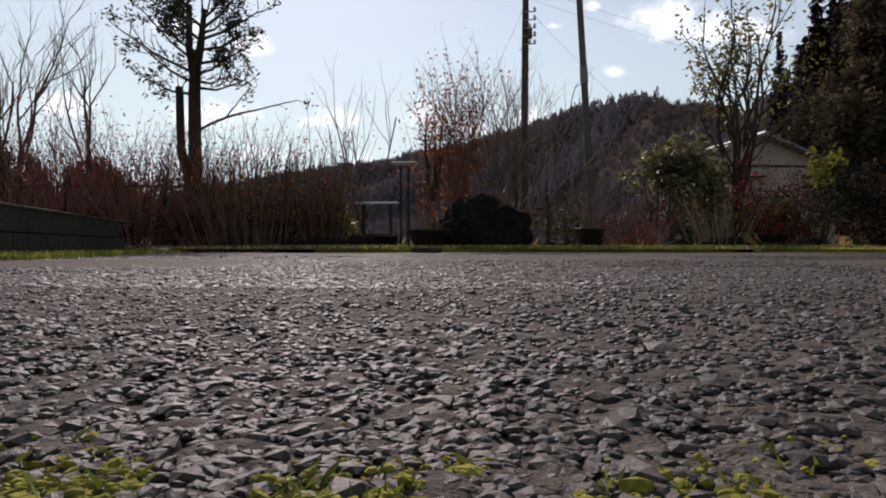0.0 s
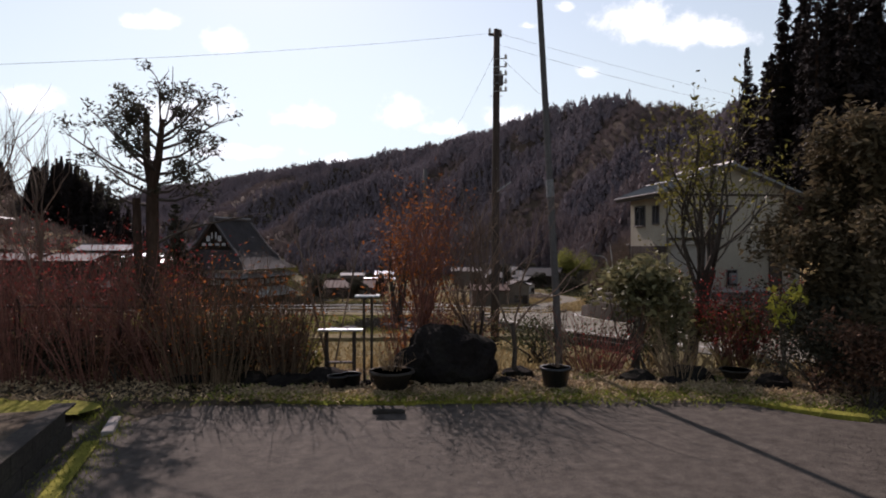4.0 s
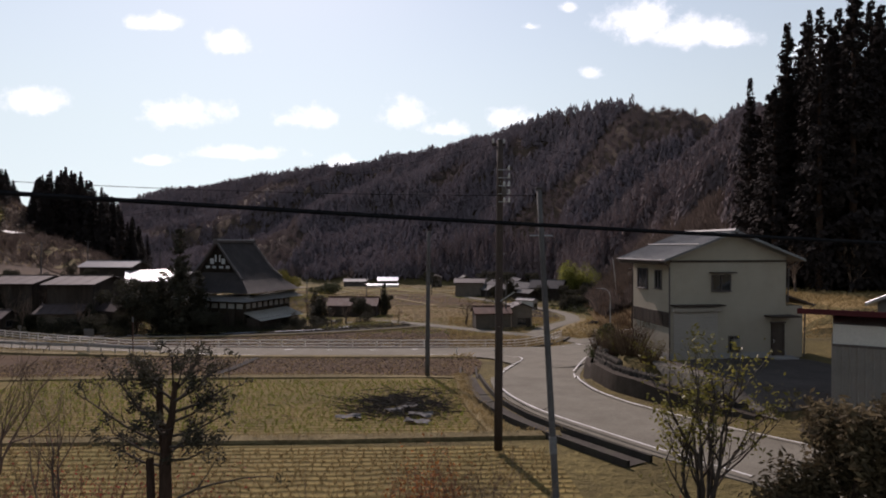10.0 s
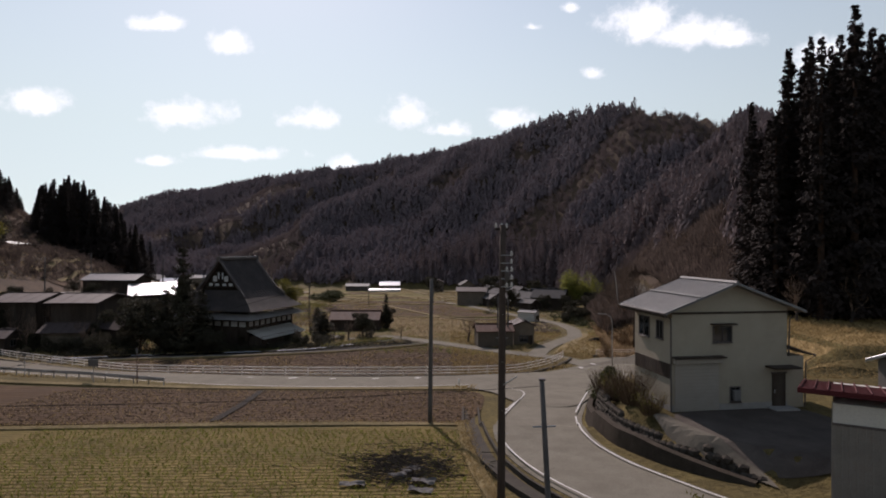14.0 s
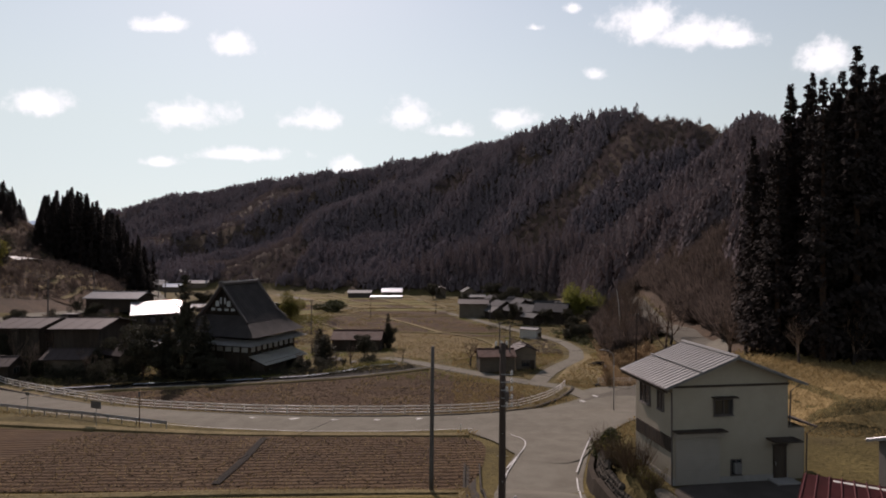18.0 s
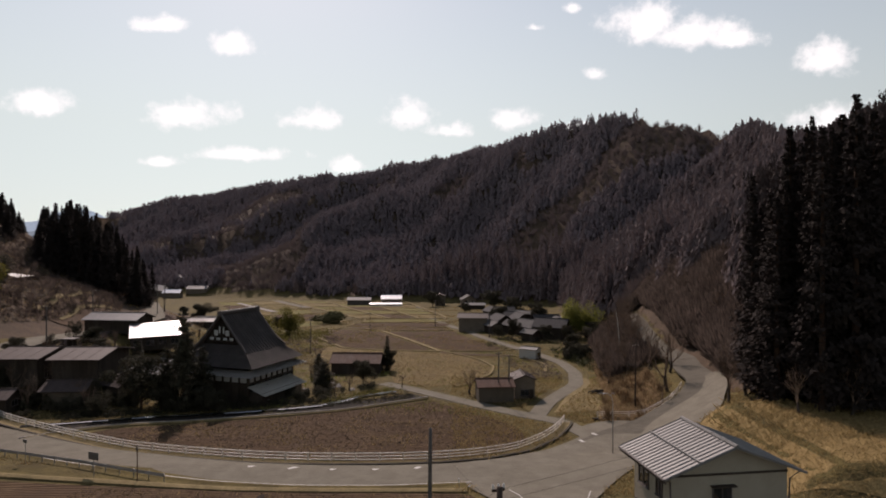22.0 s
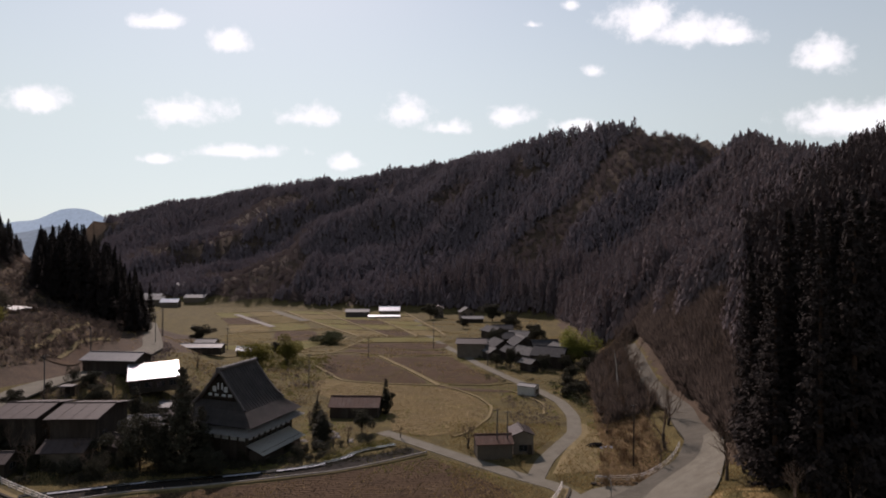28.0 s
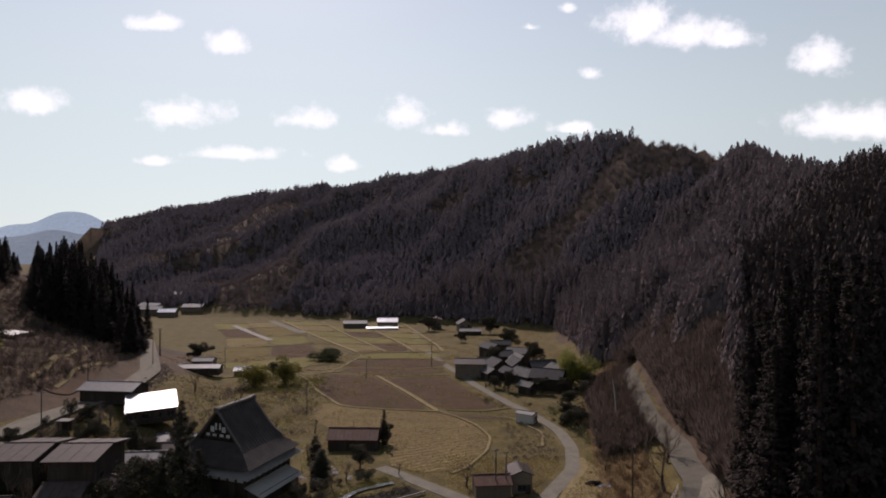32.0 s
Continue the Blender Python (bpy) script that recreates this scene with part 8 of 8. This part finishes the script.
for x, y, s, h in ((-45.5, 98.5, .6, .6), (-39.0, 98.6, .5, .45), (-46, 118, .7, .7), (-75.5, 100, .55, .6), (-79, 98, .8, .8), (-36, 97.2, .5, .42), (-16.5, 122.5, .6, .55), (-56, 135, .7, .7), (-72, 128, .6, .55), (-13, 140.5, .45, .55),
                   (16.8, 204, .5, .5), (21, 199, .5, .8), (31.5, 196, .6, .6), (38, 196, .6, .6), (43.5, 190, .8, .6), (36.5, 180, .6, .5), (33, 168, .5, .42), (35.5, 160, .55, .45), (30, 210, .5, .6), (47, 199, .7, .6), (-68, 119, .6, .6), (-79.5, 114, .5, .5), (-83, 103, .7, .75), (-55, 108, .5, .55), (-60, 126.5, .6, .6), (-76, 133, .5, .5), (21, 252, .9, 1.0), (38, 262, 1.1, 1.1), (-10, 417, 1.5, 1.2), (30, 400, 1.7, 1.3), (-62, 226, .6, .6), (-104, 262, 1.2, .9), (34, 322, 1.3, 1.2), (10, 352, .8, .7)):
    copy_thing(big, pose(*at_ground(x, y, .25), 0, 0, r.uniform(0, 360)) @ Matrix.Diagonal((s, s, h, 1)))
round_bush = bush("garden_bush", "dark garden shrub below the temple", at_ground(-38, 98.5), 205, (2.0, 1.8, 2.0), DARK_EVERGREEN, 2600, .11)
for k in range(34):
    x = r.uniform(-64, -14)
    y = 92.6 + (x + 64) * .36 + r.uniform(-.2, 5)
    s = r.uniform(.4, 1.1)
    copy_thing(round_bush, pose(*at_ground(x, y, .2), 0, 0, r.uniform(0, 360)) @ Matrix.Diagonal((s, s, s * r.uniform(.6, 1.0), 1)))
orchard = bare_tree("bare_tree", "leafless fruit tree in a garden", at_ground(-56, 96.5), 210, 4.8, .19, 1, 4, 3, .08, BARK, TWIG, None, up=.2, first=.3)
for x, y, s in ((-66, 97, 1.0), (-70, 101, .9), (-20, 111, .7), (-25.5, 107, .7), (4.2, 111.5, 1.1), (-62, 128, 1.0), (-18, 115, .8), (-74, 99, 1.1)):
    copy_thing(orchard, pose(*at_ground(x, y, .1), 0, 0, x * 31) @ Matrix.Diagonal((s, s, s, 1)))
cherry = bare_tree("bare_tree", "spreading leafless cherry tree on the road bank", at_ground(36.8, 103.5), 211, 9.5, .3, 1, 5, 3, .12, BARK, TWIG, None, up=.3, first=.28)
for x, y, s in ((40.5, 124, .9), (31.5, 120, .5), (33.5, 131, .6), (36, 146, .7), (39.5, 153, .7), (49.5, 181, .9), (51, 188, .8), (55, 196, .9), (46, 172, .8), (33.5, 96.5, .5), (43, 138, .95), (44.5, 150, .9), (41, 114, .8), (47, 165, .9), (43.6, 87.5, .8), (42.5, 82, .7), (38.2, 79, .7), (36.6, 64.4, .5), (41.6, 63.6, .55), (46.5, 62.5, .4), (37, 128, .8), (39.5, 141, .9), (42, 158, .8), (53.5, 113, .7), (54.5, 124, .8), (58, 135, .7), (56.5, 147, .85), (60, 158, .7), (61.5, 170, .8), (66, 181, .8), (57.5, 118, .6), (62.5, 149, .6), (68, 192, .8), (36.1, 79.3, .7), (-66.1, 104, .75), (-71.6, 101.5, .6), (-58.5, 103, .55), (45.5, 152, 1.0), (47.5, 162, 1.1), (49, 170, 1.0), (43.5, 143, .9), (52.5, 186, 1.0), (46, 178, .9)):
    copy_thing(cherry, pose(*at_ground(x, y, .1), 0, 0, x * 57) @ Matrix.Diagonal((s, s, s, 1)))
bush("bamboo_grove", "bright yellow-green bamboo grove above the village", at_ground(41.5, 206), 212, (5.6, 5.0, 7.6), BAMBOO, 7200, .24, "bamboo", True, 1.0, 22)
bush("bamboo_grove", "lower fringe of the bamboo grove above the village", at_ground(47, 207), 217, (5.0, 4.0, 5.2), BAMBOO, 4200, .24, "bamboo", True, 1.0, 18)
bush("bamboo_grove", "dull green bamboo thicket behind the temple", at_ground(-63, 206), 213, (6.5, 4.0, 5.0), OLIVE, 5200, .24, "bamboo", True, 1.0, 12)
bush("bamboo_grove", "dull green bamboo thicket behind the temple", at_ground(-54, 210), 214, (5.5, 4.0, 4.6), OLIVE, 4800, .24, "bamboo", True, 1.0, 12)
bush("thicket", "dark thicket at the foot of the bank beside the lane", at_ground(32.2, 157.8), 218, (3.6, 3.2, 2.6), DARK_EVERGREEN, 3200, .2)
for k, (x, y, q) in enumerate(((-64.5, 99.5, 1.6), (-60, 100.6, 1.9), (-55.5, 100.8, 1.7), (-69.5, 97.8, 1.6), (-51, 101.6, 1.9))):
    bush("shrub", "dark evergreen garden shrub before the farmhouse", at_ground(x, y), 560 + k, (q * 1.2, q, q), DARK_EVERGREEN, 1500, .14)
bush("thicket", "dark thicket on a mound between the fields", at_ground(-52, 275), 215, (9, 9, 3.4), SHRUB, 5600, .3)
bush("thicket", "yellow-green trees on the hillside above the road", (-104, 134, float(relief_z(-104, 134))), 216, (7, 6, 5.0), OLIVE, 7000, .26)
bush("thicket", "dark evergreens on the hillside above the road", (-112, 150, float(relief_z(-112, 150))), 217, (8, 7, 6.0), DARK_EVERGREEN, 8000, .26)
snag = thing("dead_tree", "pale dead trunk leaning over the slope", "tree", at_ground(42, 150, .2))
part("trunk", tube([(0, 0, 0), (-.4, 0, 4), (-.7, 0, 8), (-1.2, 0, 11.5)], [.2, .17, .12, .05], 7), CREAM_SHEET, snag)
part("limb", tube([(.3, 0, 0), (.5, 0, 4), (1.1, .2, 8)], [.14, .11, .05], 6), BARK, snag)
# shrubs at the house and the road edge
for k, (x, y, w, h, n, m) in enumerate(((11.4, 37.5, 1.7, 2.2, 240, TWIG_REED), (11.1, 40.5, 1.7, 1.8, 200, TWIG), (11.4, 43.5, 1.7, 1.9, 200, TWIG_REED), (12.4, 46.5, 1.8, 2.0, 200, TWIG), (11.7, 35.2, 1.2, 1.3, 150, TWIG_REED), (13.5, 49, 1.5, 1.8, 100, TWIG_TAN), (11.0, 33.0, .8, .6, 60, TWIG_TAN))):
    stem_clump("shrub", "brown leafless shrub above the stone wall", at_ground(x, y, .05), 230 + k, w, h, n, m, OLIVE if k % 3 == 1 else None, 1, .05, .5, thick=.014)
for k, (x, y, q) in enumerate(((11.5, 45, 1.15), (12.6, 47.6, 1.25), (11.3, 42.4, .9))):
    bush("shrub", "dull evergreen shrub at the corner of the house", at_ground(x, y), 570 + k, (q, q, q * 1.15), SHRUB, 1500, .08, lumps=10)
pile = thing("brush_pile", "heap of cut dark branches and torn sheeting", "brush pile", at_ground(-1.9, 28.6, 0))
out = []
for k in range(640):
    a = r.uniform(0, 6.28)
    c = np.array([r.normal(0, 1.7), r.normal(0, 1.9), 0])
    c[2] = r.uniform(.03, .6) * math.exp(-(c[0] / 1.8) ** 2 - (c[1] / 2) ** 2)
    d = np.array([math.cos(a), math.sin(a) * .6, r.normal(.1, .15)]) * r.uniform(.3, 1.0)
    out.append(tube_arrays([c - d, c + r.normal(0, .06, 3), c + d], [.022, .018, .008], 4))
v, f = join_arrays(out)
tagged(part("brushwood", fast_mesh("brushwood", v, f, BARK), None, pile), kind="stuff")
for k in range(5):
    bm = bmesh.new()
    bmesh.ops.create_grid(bm, x_segments=10, y_segments=6, size=.5)
    for q in bm.verts:
        q.co = Vector((q.co.x * 1.1, q.co.y * .45, .2 + .14 * noise.noise(q.co * 3 + Vector((k * 5, 0, 0)))))
    ob = part("sheeting", bm, VILLAGE_SHEET, pile, "torn grey sheeting", True)
    ob.location = (r.normal(.6, .9), r.normal(-.8, .9), .1)
    ob.rotation_euler = (0, 0, r.uniform(-.7, .7))
tarp = thing("tarpaulin_mound", "dark heap under a blue tarpaulin", "tarpaulin", at_ground(27.5, 113, .05))
bm = bmesh.new()
bmesh.ops.create_icosphere(bm, subdivisions=3, radius=1)
for q in bm.verts:
    k = 1 + .3 * noise.noise(q.co * 2)
    q.co = Vector((q.co.x * 1.7 * k, q.co.y * .9 * k, max(q.co.z, -.1) * .8 * k))
part("mound", bm, STONE, tarp, "", True)
bm = bmesh.new()
bmesh.ops.create_grid(bm, x_segments=14, y_segments=8, size=1)
for q in bm.verts:
    q.co = Vector((q.co.x * 1.2 + 1.6, q.co.y * .6 - .9, .25 + .2 * noise.noise(q.co * 2.2)))
part("sheet", bm, material("blue_tarpaulin", (.12, .2, .36), (.3, .4, .55), scale=2, rough=.5, bump=.1), tarp, "crumpled blue sheet", True)

# garden growth among the farmhouses
for k in range(60):
    x, y = r.uniform(-84, -50), r.uniform(93, 136)
    s = r.uniform(.35, .9)
    if not (-78 < x < -56 and 100 < y < 115) and abs(x + 66) + abs(y - 144) > 9 and x > -81:
        copy_thing(round_bush, pose(*at_ground(x, y, .2), 0, 0, r.uniform(0, 360)) @ Matrix.Diagonal((s, s, s * r.uniform(.7, 1.4), 1)))
for x, y, s in ((-78, 112, .8), (-57, 119, .9), (-70, 122, .8), (-80, 104, 1.0), (-54, 128, 1.0), (-74, 134, .8), (-43, 130, 1.2), (-39, 140, 1.0), (-47, 145, 1.2), (-31, 150, .9), (-28, 128, .8), (-8.5, 118.5, .6)):
    copy_thing(orchard, pose(*at_ground(x, y, .1), 0, 0, x * 31) @ Matrix.Diagonal((s, s, s, 1)))

for k in range(22):
    x, y = -79 + 1.15 * k + r.normal(0, .3), 99.6 + r.uniform(-1.2, 1.2)
    s = r.uniform(.55, 1.15)
    copy_thing(round_bush, pose(*at_ground(x, y, .2), 0, 0, r.uniform(0, 360)) @ Matrix.Diagonal((s, s, s * r.uniform(.8, 1.3), 1)))
for x, y, s in ((-75.5, 98.6, 1.2), (-66.5, 99.4, 1.3), (-58.8, 100.2, 1.1), (-81, 101, 1.2), (-54.5, 112, 1.1), (-66, 119, 1.0), (-77, 119, 1.0)):
    copy_thing(orchard, pose(*at_ground(x, y, .1), 0, 0, x * 37) @ Matrix.Diagonal((s, s, s, 1)))


# ---------------------------------------------------------------- growth along banks and yards
def strip_spots(line, half):
    c = resample(line, .5)

    def make(r, n):
        i = r.integers(0, len(c), n)
        return c[i, 0] + r.normal(0, half, n), c[i, 1] + r.normal(0, half, n)
    return make


thicket(420, strip_spots([(-58, 93.4), (-49, 96.6), (-38, 100.4), (-28, 103.6), (-20, 107.4)], .9), .55, .09, 60, 401, DARK_EVERGREEN, "undergrowth", "dark tangled undergrowth along the stream")
thicket(150, strip_spots([(-20, 105), (-14, 112), (-10, 116)], 1.0), .4, .07, 50, 402, OLIVE, "undergrowth", "dull green weeds along the stream")
thicket(260, lambda r, n: spots(r, n, -66, -40, 196, 222), .9, .16, 40, 403, OLIVE, "undergrowth", "dull green scrub behind the temple")
thicket(260, lambda r, n: spots(r, n, 12, 44, 176, 250, .05, 12), .8, .16, 36, 404, DARK_EVERGREEN, "undergrowth", "dark shrubs among the houses")
thicket(160, lambda r, n: spots(r, n, 28, 40, 140, 176), .9, .16, 36, 405, SHRUB, "undergrowth", "dark scrub below the bank")
thicket(520, left_slope, .9, .14, 34, 406, DARK_EVERGREEN, "undergrowth", "scrub on the slope above the upper road")
thicket(200, lambda r, n: spots(r, n, -84, -50, 93, 136, .02, 6), .6, .11, 40, 407, SHRUB, "undergrowth", "untidy shrubs in the farm yards")
thicket(120, lambda r, n: spots(r, n, 14, 26, 128, 160, .0, 6), .5, .09, 40, 408, FOREST_BARE, "undergrowth", "brown weeds on the terrace below the lane")
cut = [(-108, 172), (-110.5, 190), (-103, 190), (-94, 166), (-91, 150), (-97, 147), (-105, 160)]
ob = patch("earth_cut", cut, EARTH, 0, 2)
for v in ob.data.vertices:
    v.co.z = float(relief_z(v.co.x, v.co.y)) + .25
setting(ob, "reddish bare earth of a cut slope above the road", "bank")
for line, w in (([(-100, 150), (-104, 166), (-107, 184), (-112, 196)], 1.6), ([(-95, 152), (-99, 168), (-101, 186)], 1.0)):
    ob = strip("slope_track", line, w, BUND, .5, 2, 2)
    for v in ob.data.vertices:
        v.co.z = float(relief_z(v.co.x, v.co.y)) + .45
    setting(ob, "pale track cut across the slope", "path")
ob = strip("terrace", [(-126, 178), (-123, 190), (-117, 198)], 5, CREAM_SHEET, .5, 2, 2)
for v in ob.data.vertices:
    v.co.z = float(relief_z(v.co.x, v.co.y)) + 1.2
setting(ob, "pale levelled terrace above the cut slope", "terrace")
# lean-to roof and pale stones in the temple's garden
lean_to = thing("garden_shelter", "low garden shelter with a pale sheet roof beside the temple", "shelter", (-30.4, 110, -8.9), -6)
bm = bmesh.new()
f = bm.faces.new([bm.verts.new(p) for p in ((-2.2, -6.5, 1.6), (1.4, -6.5, 1.2), (1.6, 6.5, 1.2), (-2.0, 6.5, 1.6))])
bmesh.ops.solidify(bm, geom=[f], thickness=.1)
bmesh.ops.recalc_face_normals(bm, faces=bm.faces)
part("roof", bm, SHEET_METAL, lean_to)
for x in (-1.9, 1.2):
    for y in (-6, -2, 2, 6):
        part("post", box((x, y, .55), (.12, .12, 1.3), .01), DARK_WOOD, lean_to)
r = np.random.default_rng(99)
for k in range(16):
    s = r.uniform(.3, .8)
    boulder("pale weathered stone in the temple garden", at_ground(r.uniform(-27, -17), r.uniform(113, 124), .1), (s, s * .8, s * .6), 300 + k, CONCRETE, 2)
# white fence and dark kerb at the mouth of the hill road
fence = thing("road_fence", "white three-rail fence at the road's mouth", "fence")
c = resample([(23, 94.4), (28, 95), (32.4, 93.2), (35.0, 95.6), (38.2, 101)], 2.2)
cz = np.column_stack([c, ground_z(c[:, 0], c[:, 1])])
for x, y, z in cz:
    shared_part("road_fence_post", "post", lambda: box((0, 0, .5), (.1, .1, 1.15), .01), RAIL_PAINT, fence, (x, y, z))
for h in (.4, .7, 1.0):
    part("rail", tube([(x, y, z + h) for x, y, z in cz], .045, 6), RAIL_PAINT, fence)
setting(strip("kerb", [(22, 93), (27.4, 93.7), (32.6, 91.5), (36.2, 94.4), (40.0, 102.6), (41.6, 110), (43.2, 120)], .5, CONCRETE_DARK, .35, .8, 3, .5), "dark concrete kerb along the hill road", "kerb")

# the dark gully along the stream
thicket(260, lambda r, n: (lambda q: (-26 + 20 * q, 99.6 + 10.5 * q + r.normal(0, 1.1, n)))(r.random(n)), .35, .07, 40, 409, DARK_EVERGREEN, "undergrowth", "dark weeds in the gully")

# rough ground between the barn, the temple and the upper road
thicket(520, lambda r, n: spots(r, n, -78, -34, 138, 204, .04, 8), .6, .12, 34, 421, FOREST_BARE, "undergrowth", "brown leafless scrub behind the temple")
thicket(220, lambda r, n: spots(r, n, -76, -36, 136, 204, .08, 7), .6, .12, 40, 422, OLIVE, "undergrowth", "dull green weeds and low bamboo behind the temple")
thicket(150, lambda r, n: spots(r, n, -80, -44, 104, 140, .04, 6), .7, .1, 40, 423, FOREST_BARE, "undergrowth", "brown garden scrub among the farm sheds")
thicket(300, strip_spots([(-79, 120), (-79.5, 140), (-80, 160), (-86, 190), (-96, 212)], 1.2), .6, .11, 40, 424, FOREST_BARE, "undergrowth", "brown weeds below the upper road")
tufts(425, 9000, -82, -34, 134, 214, .35, .16, DRY_BLADES, "rough dry grass behind the temple", .0, 7)
for x, y, s in ((-58.6, 139, .75), (-63.5, 127, .6)):
    copy_thing(spruce, pose(*at_ground(x, y, .2), 0, 0, x * 13) @ Matrix.Diagonal((s, s, s * .8, 1)))
for x, y, s in ((-47, 142, 1.0), (-69, 150, 1.2), (-73, 136, 1.0), (-52, 158, 1.1), (-41, 152, .9), (-65, 104.5, 1.0), (-76, 190, 1.3), (-60, 184, 1.2)):
    copy_thing(orchard, pose(*at_ground(x, y, .1), 0, 0, x * 31) @ Matrix.Diagonal((s, s, s, 1)))
